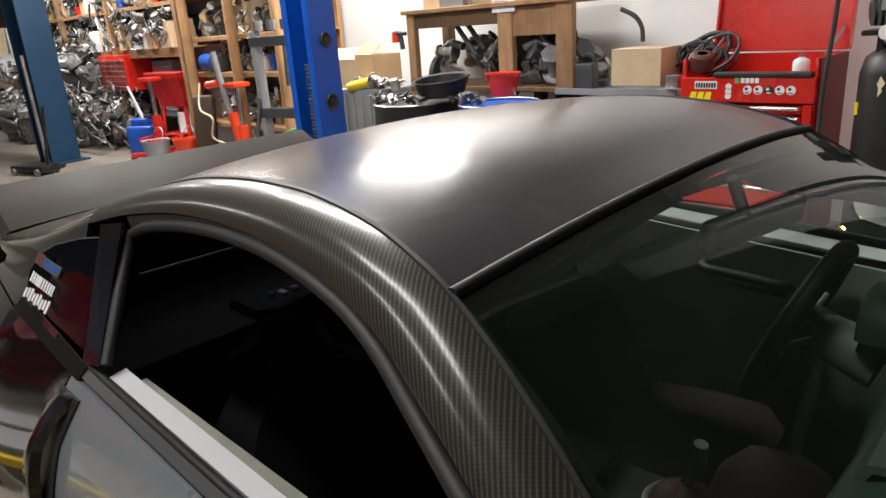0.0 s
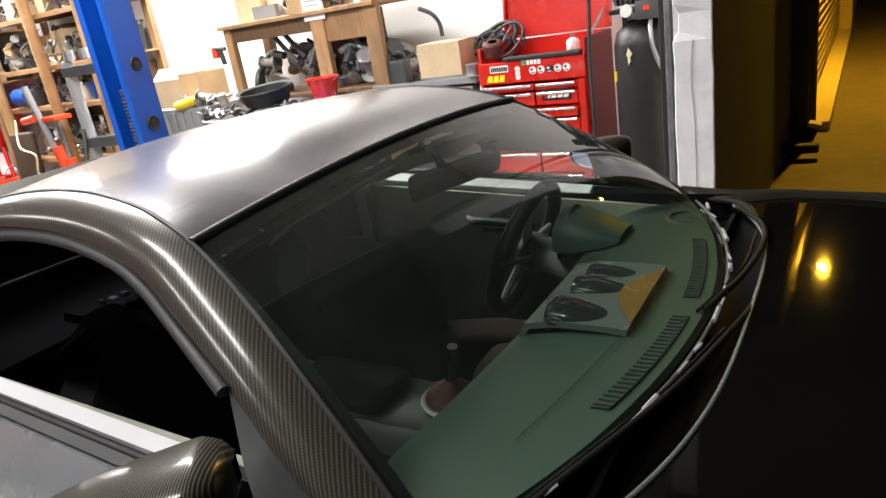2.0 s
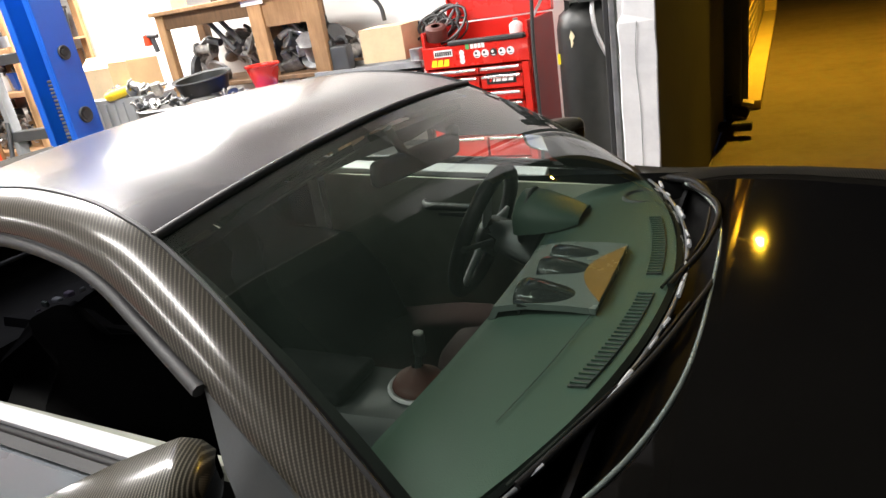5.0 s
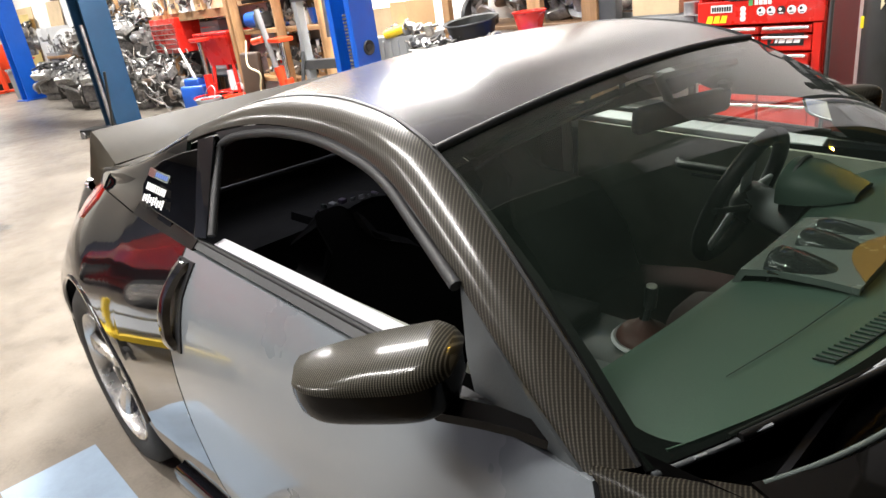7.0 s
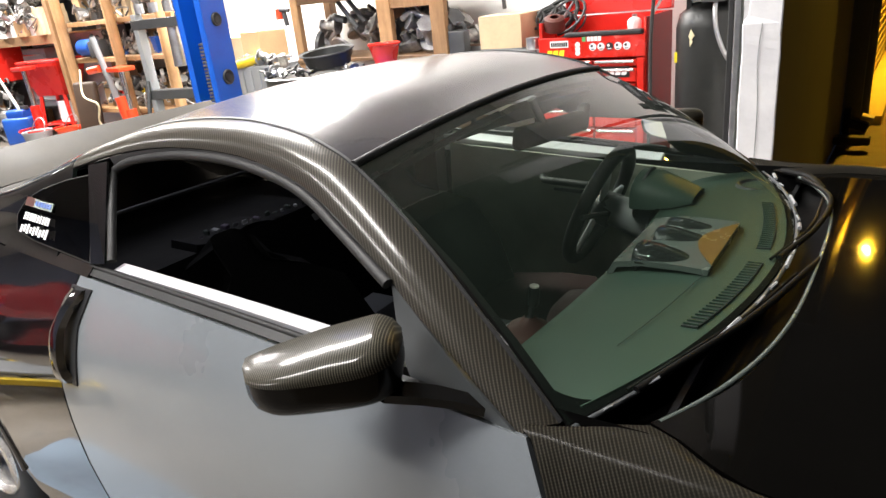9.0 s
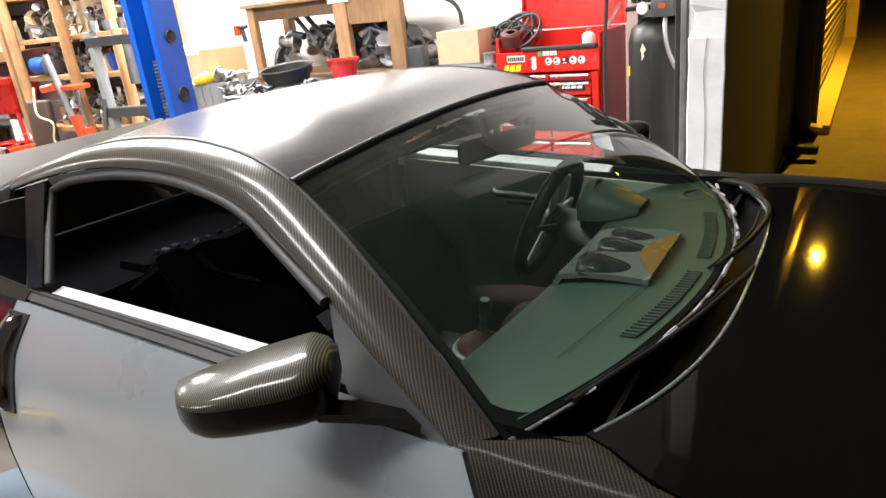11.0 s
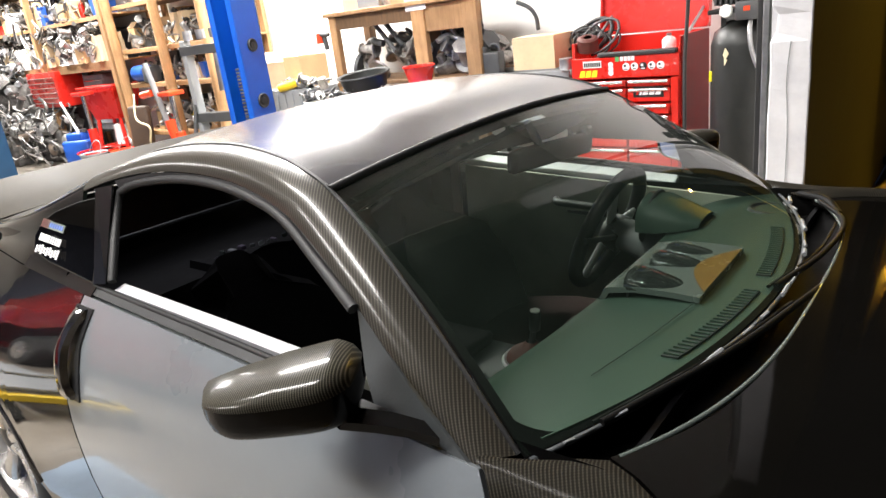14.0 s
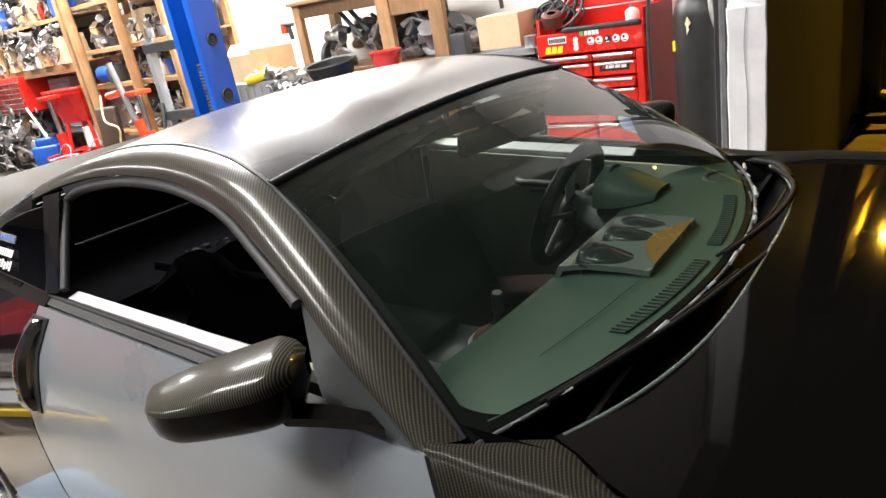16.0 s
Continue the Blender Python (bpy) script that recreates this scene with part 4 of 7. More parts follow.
def cabin(car):
    """Dashboard, wheel, seats and trim inside the car."""
    tub = [[Vector((x, y, z)) for y, z in ((0.66, 0.90), (0.66, 0.30), (0.60, 0.20), (-0.60, 0.20), (-0.66, 0.30), (-0.66, 0.90))] for x in (0.55, 0.2, -0.3, -0.8)]
    # Floor pan, rear bulkhead and load floor carry the cabin's gloom as near-black
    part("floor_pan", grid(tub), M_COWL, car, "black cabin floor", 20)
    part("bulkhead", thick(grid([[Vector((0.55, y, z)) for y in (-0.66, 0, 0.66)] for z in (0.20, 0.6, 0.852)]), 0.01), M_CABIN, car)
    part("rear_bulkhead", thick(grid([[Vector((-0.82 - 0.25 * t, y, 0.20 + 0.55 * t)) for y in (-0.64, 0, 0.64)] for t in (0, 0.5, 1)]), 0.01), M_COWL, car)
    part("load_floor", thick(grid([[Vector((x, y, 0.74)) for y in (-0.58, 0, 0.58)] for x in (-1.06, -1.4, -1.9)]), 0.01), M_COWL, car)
    # dashboard top
    rows = []
    for k in range(37):
        y = 0.63 * (k / 18 - 1)
        xr = smooth_table([(-0.64, 0.235), (-0.5, 0.255), (-0.3, 0.272), (0.0, 0.285), (0.2, 0.27), (0.63, 0.245)], y, 0.04)
        xf = 0.425 + 0.172 * (1 - (y / 0.668) ** 2)
        row = []
        for j in range(13):
            t = j / 12
            x = xr + (xf - xr) * t
            z = 0.882 + 0.010 * t - 0.020 * (1 - t) ** 4 - 0.022 * max(0, abs(y) - 0.5) / 0.13 * (1 - t)
            row.append(Vector((x, y, z)))
        row = [row[0] + Vector((-0.015, 0, -0.26)), row[0] + Vector((-0.03, 0, -0.10)), row[0] + Vector((-0.014, 0, -0.022))] + row
        rows.append(row)
    dash = part("dashboard", thick(grid(rows), 0.008), M_DASH, car, "grey-green vinyl dashboard top", 50)
    # air vents along the glass
    for y0, y1 in ((-0.345, -0.035), (0.045, 0.345)):
        ends = [(0.515 + 0.05 * (1 - ((y0 + (y1 - y0) * t) / 0.36) ** 2), y0 + (y1 - y0) * t) for t in [k / 10 for k in range(11)]]
        part("vent_slot", thick(grid([[Vector((x - 0.017, y, 0.8935)), Vector((x + 0.011, y, 0.8955))] for x, y in ends]), 0.003), M_DASHDK, dash, "dark demister slot", 40)
        for k in range(24):
            t = (k + 0.5) / 24
            y = y0 + (y1 - y0) * t
            x = 0.515 + 0.05 * (1 - (y / 0.36) ** 2)
            part("vent_bar", box(x - 0.016, y - 0.0016, 0.8930, x + 0.010, y + 0.0016, 0.8975), M_DASH, dash)
    part("vent_round", lathe([(0.0, 0.0), (0.036, 0.002), (0.040, 0.008), (0.046, 0.008), (0.05, 0.0)], 28, pose(0.46, 0.50, 0.885, 0, 4, 0)), M_DASHDK, dash, "round demister grille", 40)
    part("dash_seam", tube([(0.43, -0.45, 0.8925), (0.46, -0.30, 0.8935), (0.485, -0.13, 0.8945)], 0.0009, 5, 20), M_DASHDK, dash)
    # three gauge pods
    pod = part("gauge_pod", thick(grid([[Vector((x, y, z)) for x, z in ((0.285, 0.865), (0.30, 0.893), (0.36, 0.904), (0.44, 0.905), (0.495 - 0.02 * abs(y - 0.02), 0.902))] for y in [-0.125 + 0.029 * k for k in range(11)]]), 0.012), M_PODSILVER, dash, "silver plastic gauge pod", 50)
    for y, r in ((-0.080, 0.046), (0.035, 0.038), (0.108, 0.032)):
        hood_rows = []
        for k in range(15):
            a = math.pi * k / 14
            hood_rows.append([Vector((x + 0.026 + 0.05 * (y + 0.085), y + rr * math.cos(a), 0.897 + rr * 0.62 * math.sin(a) * f)) for x, rr, f in ((0.312, r * 0.92, 1.05), (0.322, r * 1.0, 1.12), (0.352, r * 0.97, 1.02), (0.390, r * 0.82, 0.74), (0.425, r * 0.52, 0.36), (0.445, r * 0.15, 0.05))])
        part("gauge_hood", thick(grid(hood_rows), 0.004), M_GLOSSGREY, pod, "shiny rounded gauge hood", 60)
        part("gauge_face", cyl(r * 0.9, r * 0.9, 0.004, 24, pose(0.350, y, 0.888, 0, -80, 0)), M_DASHDK, pod)
    bow = [(0.494 - 0.055 * math.sin(math.pi * k / 12), -0.105 + 0.25 * k / 12, 0.9075 + 0.001 * math.sin(math.pi * k / 12)) for k in range(13)]
    part("amber_patch", flat(bow, 0.003), M_AMBER, pod, "amber half-round pad on the pod's front", 30)
    # instrument binnacle and steering column
    bn = []
    for k in range(13):
        a = math.pi * k / 12
        bn.append([Vector((x, 0.375 + w * math.cos(a), z0 + h * math.sin(a) ** 0.7)) for x, w, h, z0 in ((0.185, 0.078, 0.074, 0.865), (0.195, 0.086, 0.086, 0.865), (0.245, 0.088, 0.080, 0.868), (0.30, 0.078, 0.048, 0.875), (0.345, 0.06, 0.014, 0.885))])
    part("binnacle", thick(grid(bn), 0.008), M_DASH, dash, "grey-green instrument hood", 60)
    part("binnacle_face", cyl(0.075, 0.075, 0.006, 24, pose(0.205, 0.375, 0.885, 0, -75, 0)), M_DASHDK, dash)
    part("column_shroud", rod((0.22, 0.385, 0.79), (0.075, 0.395, 0.830), 0.055, 16, 0.042), M_GREYP, car, "dark steering-column shroud", 60)
    part("stalk", rod((0.11, 0.33, 0.83), (0.09, 0.20, 0.86), 0.008, 8), M_DASHDK, car, "", 60)
    sw = thing("steering_wheel", "", "")
    sw.parent = car

    hubm = Matrix.Translation((0.062, 0.400, 0.830)) @ Matrix.Rotation(radians(-68), 4, "Y")
    ring = [(hubm @ Vector((0.172 * math.cos(2 * math.pi * k / 32), 0.172 * math.sin(2 * math.pi * k / 32), 0))) for k in range(33)]
    part("wheel_rim", tube(ring, 0.020, 12, 72), M_RUBBER, sw, "black suede wheel rim", 60)
    part("wheel_hub", lathe([(0.0, 0.012), (0.035, 0.010), (0.05, -0.01), (0.055, -0.05), (0.0, -0.055)], 24, hubm), M_DASHDK, sw, "black wheel boss", 60)
    for a in (0, 120, 240):
        b = box(0.04, -0.020, -0.012, 0.165, 0.020, 0.0, 0.004, 1, hubm @ Matrix.Rotation(radians(a + 90), 4, "Z"))
        part("wheel_spoke", b, M_SILVER, sw, "brushed metal wheel spoke", 30)
    # seats
    for s in (-1, 1):
        yc = 0.345 * s
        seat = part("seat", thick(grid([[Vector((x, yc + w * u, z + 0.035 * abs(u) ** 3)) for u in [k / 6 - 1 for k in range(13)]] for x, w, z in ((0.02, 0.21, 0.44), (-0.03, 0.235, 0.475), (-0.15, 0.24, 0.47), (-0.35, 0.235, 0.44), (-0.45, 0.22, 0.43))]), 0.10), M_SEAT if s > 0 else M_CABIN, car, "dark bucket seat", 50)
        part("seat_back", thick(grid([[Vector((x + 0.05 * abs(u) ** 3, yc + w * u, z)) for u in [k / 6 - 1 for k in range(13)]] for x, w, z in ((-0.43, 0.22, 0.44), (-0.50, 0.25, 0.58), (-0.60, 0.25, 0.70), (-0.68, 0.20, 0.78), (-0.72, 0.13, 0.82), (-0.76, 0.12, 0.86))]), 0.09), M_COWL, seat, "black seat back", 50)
    part("tunnel_cushion", thick(grid([[Vector((x, 0.15 + w * u, 0.58 + h * (1 - abs(u) ** 2.4))) for u in [k / 5 - 1 for k in range(11)]] for x, w, h in ((0.22, 0.05, 0.02), (0.19, 0.11, 0.07), (0.13, 0.125, 0.09), (0.06, 0.11, 0.075), (0.02, 0.05, 0.03))]), 0.012), M_SEAT, car, "dark red knee pad under the dash", 60)
    # console and gear lever
    con = [[Vector((x, y, z)) for y, z in ((-0.13, 0.30), (-0.125, zt - 0.03), (-0.10, zt), (0.10, zt), (0.125, zt - 0.03), (0.13, 0.30))] for x, zt in ((0.27, 0.68), (0.18, 0.605), (0.10, 0.578), (-0.10, 0.565), (-0.35, 0.565), (-0.6, 0.565))]
    cons = part("console", grid(con), M_TRIMGREY, car, "dark centre console", 40)
    gm = pose(0.005, 0.03, 0.573, 0, 4, 0)
    part("boot_ring", lathe([(0.063, 0), (0.066, 0.008), (0.074, 0.010), (0.079, 0.004), (0.077, 0)], 30, gm), M_SILVER, cons, "bright gaiter ring", 60)
    part("gaiter", lathe([(0.068, 0), (0.066, 0.014), (0.058, 0.026), (0.044, 0.034), (0.028, 0.044), (0.014, 0.06)], 22, gm), M_BOOT, cons, "red-brown leather gaiter", 60)
    part("gear_knob", join(rod((0.008, 0.03, 0.62), (0.022, 0.03, 0.68), 0.008, 10), lathe([(0.010, 0), (0.015, 0.004), (0.0155, 0.05), (0.013, 0.056), (0.0, 0.057)], 16, pose(0.022, 0.03, 0.665, 0, 6, 0))), M_DARKTRIM, cons, "black gear lever", 60)
    part("knob_cap", cyl(0.0125, 0.0125, 0.003, 16, pose(0.028, 0.03, 0.722, 0, 6, 0)), M_WHITE, cons, "pale cap on the gear knob", 60)
    for x, y in ((0.07, -0.09), (0.115, -0.085)):
        part("console_switch", box(x - 0.015, y - 0.018, 0.578, x + 0.015, y + 0.018, 0.592, 0.004, 1), M_GREYP, cons)
    part("console_lid", box(-0.45, -0.09, 0.565, -0.15, 0.09, 0.605, 0.015, 2), M_CABIN, cons, "black armrest lid", 50)
    # rear-view mirror, visor, handles
    mv = part("inner_mirror", box(-0.012, -0.165, -0.028, 0.018, 0.165, 0.028, 0.014, 3, pose(0.058, 0.115, 1.117, -3.5, 6, -6)), M_CABIN, car, "black rear-view mirror", 50)
    part("mirror_stem", rod((0.062, 0.06, 1.14), (0.050, 0.03, 1.205), 0.010, 10), M_RUBBER, mv, "", 60)
    part("mirror_button", box(-0.012, -0.016, 0.0, 0.014, 0.016, 0.022, 0.005, 1, pose(0.078, 0.262, 1.128)), M_CABIN, mv)
    for s in (-1, 1):
        rows = [[Vector((-0.005 - 0.17 * t, s * (0.03 + 0.47 * u), 1.190 - 0.080 * t - 0.022 * u * u - 0.012 * u)) for t in (0, 0.15, 0.5, 0.85, 1)] for u in [k / 8 for k in range(9)]]
        part("sun_visor", thick(grid(rows), 0.014), M_CABIN, car, "black sun visor", 40)
    upper = [(0.195, 0.603, 1.072), (0.09, 0.571, 1.140), (0.0, 0.548, 1.192), (-0.13, 0.525, 1.232), (-0.30, 0.510, 1.25)]
    lower = [(0.230, 0.640, 1.022), (0.10, 0.618, 1.043), (0.0, 0.612, 1.046), (-0.12, 0.602, 1.062), (-0.30, 0.572, 1.17)]
    part("pillar_trim", thick(grid([[a, a.lerp(b, 0.5) + Vector((0, -0.012, 0)), b] for a, b in zip(spline(upper, 20), spline(lower, 20))]), 0.008), M_CABIN, car, "black inner pillar trim", 60)
    # rear brace and belt anchors
    br = part("rear_brace", tube([(-1.15, BRACE_BAR[0][0], BRACE_BAR[0][1]), (-1.15, BRACE_BAR[1][0], BRACE_BAR[1][1])], 0.006, 10, 8), M_DARKTRIM, car, "dark strut brace behind the seats", 60)
    part("brace_cover", thick(grid([[Vector((x, y, BRACE_Z[0] + (BRACE_Z[1] - BRACE_Z[0]) * (y - BRACE_Y[0]) / (BRACE_Y[1] - BRACE_Y[0]) + 0.012 * math.sin(20 * y))) for x in (-1.10, -1.16, -1.24)] for y in [BRACE_Y[0] + (BRACE_Y[1] - BRACE_Y[0]) * k / 14 for k in range(15)]]), 0.03), M_CABIN, br, "moulded plastic brace cover", 40)
    rs = random.Random(8)
    # Random clips; lilac and pale colours stand in for glints on the brace
    for k in range(16):
        t = (k + 0.5) / 16
        y, z = BRACE_Y[0] + (BRACE_Y[1] - BRACE_Y[0]) * t, BRACE_Z[0] + (BRACE_Z[1] - BRACE_Z[0]) * t
        w = rs.uniform(0.010, 0.035)
        part("glint_clip", box(-1.125 + rs.uniform(-0.02, 0.02), y, z + 0.014, -1.11, y + w, z + rs.uniform(0.018, 0.032), 0.003, 1), rs.choice([M_LILACDK, M_PODSILVER, M_SILVER, M_GREYP]), br)
    part("brace_label", box(-1.105, BRACE_Y[0] + 0.10, BRACE_Z[0] - 0.10, -1.10, BRACE_Y[0] + 0.22, BRACE_Z[0] - 0.05, 0.002, 1), M_LILACDK, br, "lilac plastic plate, its glint put in the colour")
    for s in (1,):
        part("seat_belt", thick(grid([[Vector((-0.60 - 0.02 * t, 0.60 * s + 0.0, 1.12 - 0.6 * t)), Vector((-0.645 - 0.02 * t, 0.605 * s, 1.12 - 0.6 * t))] for t in [k / 6 for k in range(7)]]), 0.003), M_DARKTRIM, car, "black seat belt", 40)


car = build_car()
# ---------------------------------------------------------------- the workshop and the alley
WALL_Y = 4.05


def setting(name, bm, mat, label, category, parent=None):
    return tagged(part(name, bm, mat, parent), label, category, kind="structure")


setting("floor", box(-24, -6.2, -0.12, 0.32, WALL_Y, 0), M_FLOOR, "stained grey workshop concrete floor", "floor")
setting("ground", box(0.32, -60, -0.13, 60, 60, -0.012), M_ALLEY, "dark asphalt alley outside the workshop", "ground")
setting("wall_back", box(-24, WALL_Y, 0, 0.164, WALL_Y + 0.2, CEIL), M_WALL, "white-painted workshop wall", "wall")
setting("wall_end", box(-24.2, -6.2, 0, -24, WALL_Y + 0.2, CEIL), M_WALL2, "cream workshop end wall", "wall")
# Unseen wall; dark blue stands in for dim surroundings mirrored in the bodywork
setting("wall_side", box(-24, -6.4, 0, 0.3, -6.2, CEIL), M_SIDEWALL, "unseen slate-blue side wall, added for the car's reflections", "wall")
setting("ceiling", box(-24.2, -6.4, CEIL, 0.3, WALL_Y + 0.2, CEIL + 0.15), M_CEIL, "dark workshop ceiling boards", "ceiling")
setting("wall_front", box(0.165, 1.718, 0, 0.31, 5.0, 4.2), M_FACADE, "olive front wall beside the open doorway, shade put in its colour", "wall")
setting("lintel", box(0.13, -3.6, 3.2, 0.31, 1.717, 4.2), M_FACADE, "olive wall over the doorway, in the same darkened colour", "wall")
setting("wall_front_near", box(0.13, -6.4, 0, 0.31, -3.6, 4.2), M_FACADE, "olive front wall in the same darkened colour", "wall")
# Unseen white skins, added to give the windscreen something pale to reflect
setting("wall_front_inner", box(0.150, 1.83, 0, 0.164, WALL_Y, CEIL), M_WALL, "unseen white inner face of the front wall", "wall")
setting("lintel_inner", box(0.115, -3.6, 3.2, 0.129, 1.717, CEIL), M_WALL, "unseen white inner face over the doorway", "wall")
setting("wall_front_near_inner", box(0.115, -6.2, 0, 0.129, -3.6, CEIL), M_WALL, "unseen white inner face of the front wall", "wall")
# Thin pale blue patch beside the rear wheel
setting("floor_patch", box(-1.75, -1.22, 0.0, -0.95, -0.90, 0.004), M_BLUEMARK, "pale blue patch on the floor", "floor marking")
for sx, sy, r in ((-5.7, -0.5, 0.16), (-6.9, -1.3, 0.22), (-4.6, -1.7, 0.12)):
    bm = bmesh.new()
    rs = random.Random(int(-sx * 10))
    pts = [(sx + r * (1.4 * math.cos(a)) * rs.uniform(0.6, 1.2), sy + r * math.sin(a) * rs.uniform(0.5, 1.2), 0.003) for a in [2 * math.pi * k / 14 for k in range(14)]]
    bm.faces.new([bm.verts.new(p) for p in pts])
    setting("oil_stain", bm, M_OIL, "dark oil stain on the concrete", "floor stain")


def build_jamb():
    bm = box(0.166, 1.700, 0, 0.314, 1.717, 3.2, 0.004, 1)
    bmesh.ops.subdivide_edges(bm, edges=[e for e in bm.edges if abs(e.verts[0].co.z - e.verts[1].co.z) > 1], cuts=90)
    for v in bm.verts:
        p = v.co
        if p.y < 1.708:
            p.y += 0.003 * noise.noise(p * 6) + 0.002 * noise.noise(p * 20)
            p.x += 0.005 * noise.noise(Vector((p.x * 3, 2, p.z * 9)))
            if 1.22 < p.z < 1.32 and p.x < 0.225:
                p.x += 0.02
                p.y += 0.012
    j = setting("door_jamb", bm, M_JAMB, "chipped white-painted doorway jamb", "door jamb")
    part("crack", tube([(0.235, 1.698, 0.2), (0.242, 1.698, 0.8), (0.231, 1.698, 1.05), (0.241, 1.698, 1.20)], 0.0012, 5, 30), M_GREYP, j, "hairline crack")
    part("door_track", box(0.122, 1.75, 0.0, 0.150, 1.79, 3.2, 0.004, 1), M_STEEL, j, "steel roller-door track")
    part("door_track", box(0.080, 1.83, 0.0, 0.104, 1.86, 3.2, 0.004, 1), M_RUBBER, j, "black rubber door seal")
    return j


build_jamb()


def build_alley():
    n = thing("neighbour_unit", "pale rendered neighbouring unit with a closed roller door", "building")
    part("wall", box(0.30, 5.40, 3.0, 0.50, 22, 4.2), M_YELLOWWALL, n, "", 30)
    part("pier", join(box(0.311, 5.0, 0, 0.44, 5.40, 3.6, 0.012, 2), cyl(0.055, 0.055, 3.5, 20, pose(0.435, 5.10, 0.03))), M_FACADE, n, "pier with a rounded corner, shade put in its colour", 40)
    part("pier", box(0.30, 12.9, 0, 0.58, 13.7, 3.0, 0.01, 1), M_YELLOWWALL, n, "pale rendered pier", 30)
    part("wall", box(0.30, 13.7, 0, 0.55, 22, 3.0), M_YELLOWWALL, n, "", 30)
    part("kerb", box(0.30, 5.40, -0.02, 0.58, 12.9, 0.07, 0.012, 2), M_YELLOWWALL, n, "pale concrete kerb", 30)
    y0, y1 = 5.40, 12.9
    sh = part("roller_door", box(0.34, y0, 0.072, 0.372, y1, 3.0), M_YELLOWWALL, n, "corrugated roller door", 30)
    for k in range(30):
        rows = [[Vector((0.372 + dx, y, 0.09 + 0.096 * k + dz)) for y in (y0 + 0.02, y1 - 0.02)] for dx, dz in ((0, 0), (0.004, 0.004), (0.020, 0.052), (0.022, 0.080), (0.016, 0.090), (0, 0.092))]
        part("slat", grid(rows), M_YELLOWWALL, sh, "", 30)
    lf = thing("swing_latch", "dark steel latch bracket with a pale tab by the wall foot", "latch", pose(0.33, 4.98, 0))
    part("bracket", box(0, -0.05, 0.0, 0.05, 0.015, 0.22, 0.008, 1), M_TANK, lf)
    part("arm", box(0.0, -0.16, 0.10, 0.14, -0.05, 0.17, 0.008, 1, pose(0, 0, 0, 0, 20, 0)), M_TANK, lf)
    part("tab", box(0.08, -0.17, 0.18, 0.17, -0.05, 0.215, 0.004, 1, pose(0, 0, 0, 0, 14, 0)), M_CREAM, lf, "pale tab")
    part("foot", box(-0.02, -0.55, 0.04, 0.22, -0.44, 0.10, 0.01, 1), M_TANK, lf)
    lm = thing("wall_light", "glowing sodium lamp on a wall bracket", "wall light", pose(0.57, 7.6, 3.70))
    part("bracket", box(-0.20, -0.03, -0.03, 0.22, 0.03, 0.03, 0.005, 1), M_TANK, lm)
    part("shade", lathe([(0.05, 0.10), (0.09, 0.07), (0.16, -0.02), (0.15, -0.02), (0.08, 0.06), (0.04, 0.09)], 24, pose(0.23, 0, 0.0)), M_TANK, lm, "dark metal shade", 50)
    part("bulb", lathe([(0.0, -0.05), (0.035, -0.04), (0.045, 0.0), (0.03, 0.05), (0.0, 0.06)], 16, pose(0.23, 0, 0.02)), emit("sodium_glow", (1.0, 0.55, 0.06), 30.0), lm, "glowing orange bulb", 60)


build_alley()

# Fixtures out of view, one modelled for every lamp in TUBES, fill included
for tx, ty, _ in TUBES:
    tl = thing("ceiling_light", "unseen white twin-tube ceiling light, switched on", "ceiling light", pose(tx, ty, CEIL), "workshop ceiling lights")
    part("housing", box(-1.25, -0.16, -0.10, 1.25, 0.16, 0, 0.012, 1), M_WHITE, tl)
    for dy in (-0.08, 0.08):
        part("tube", rod((-1.18, dy, -0.14), (1.18, dy, -0.14), 0.018, 10), M_TUBE, tl, "glowing fluorescent tube", 60)

# ---------------------------------------------------------------- lifts


def lift_column(x, y, mat, label, turn=0.0, w=0.28, d=0.36, holes=True):
    c = thing("lift_column", label, "vehicle lift", pose(x, y, 0, 0, 0, turn))
    t = 0.012
    h = 3.55
    bm = join(box(w / 2 - t, -d / 2, 0.02, w / 2, d / 2, h, 0.003, 1), box(-w / 2, d / 2 - t, 0.02, w / 2, d / 2, h, 0.003, 1), box(-w / 2, -d / 2, 0.02, -w / 2 + t, d / 2, h, 0.003, 1),
              box(w / 2 - 0.045, -d / 2, 0.02, w / 2 - t, -d / 2 + t, h, 0.003, 1), box(-w / 2 + t, -d / 2, 0.02, -w / 2 + 0.045, -d / 2 + t, h, 0.003, 1))
    part("channel", bm, mat, c, "", 30)
    part("base_plate", box(-0.28, -0.28, 0, 0.28, 0.28, 0.022, 0.005, 1), mat, c, "", 30)
    if holes:
        for z, r in ((1.425, 0.040), (1.085, 0.046)):
            part("cap", lathe([(0.0, 0.010), (r * 0.45, 0.010), (r * 0.5, 0.004), (r * 0.9, 0.012), (r, 0.008), (r, 0)], 24, pose(w / 2, 0.005, z, 0, 90, 0)), M_RUBBER, c, "black rubber cap", 50)
        ch = part("chain", box(-0.012, -d / 2 + 0.07, 0.8, 0.012, -d / 2 + 0.09, 1.30), M_OIL, c, "oily lifting chain")
        for k in range(24):
            part("chain_link", box(-0.026, -d / 2 + 0.05, 0.80 + 0.021 * k, 0.026, -d / 2 + 0.085, 0.814 + 0.021 * k, 0.003, 1), M_OIL, ch)
        part("carriage", box(-0.09, -d / 2 - 0.02, 0.35, 0.09, d / 2 - 0.05, 0.72, 0.01, 1), mat, c, "", 30)
        part("pad", box(-0.03, -d / 2 - 0.10, 0.72, 0.12, -d / 2 - 0.02, 0.86, 0.012, 1), M_YELLOW, c, "yellow lift pad")
    return c


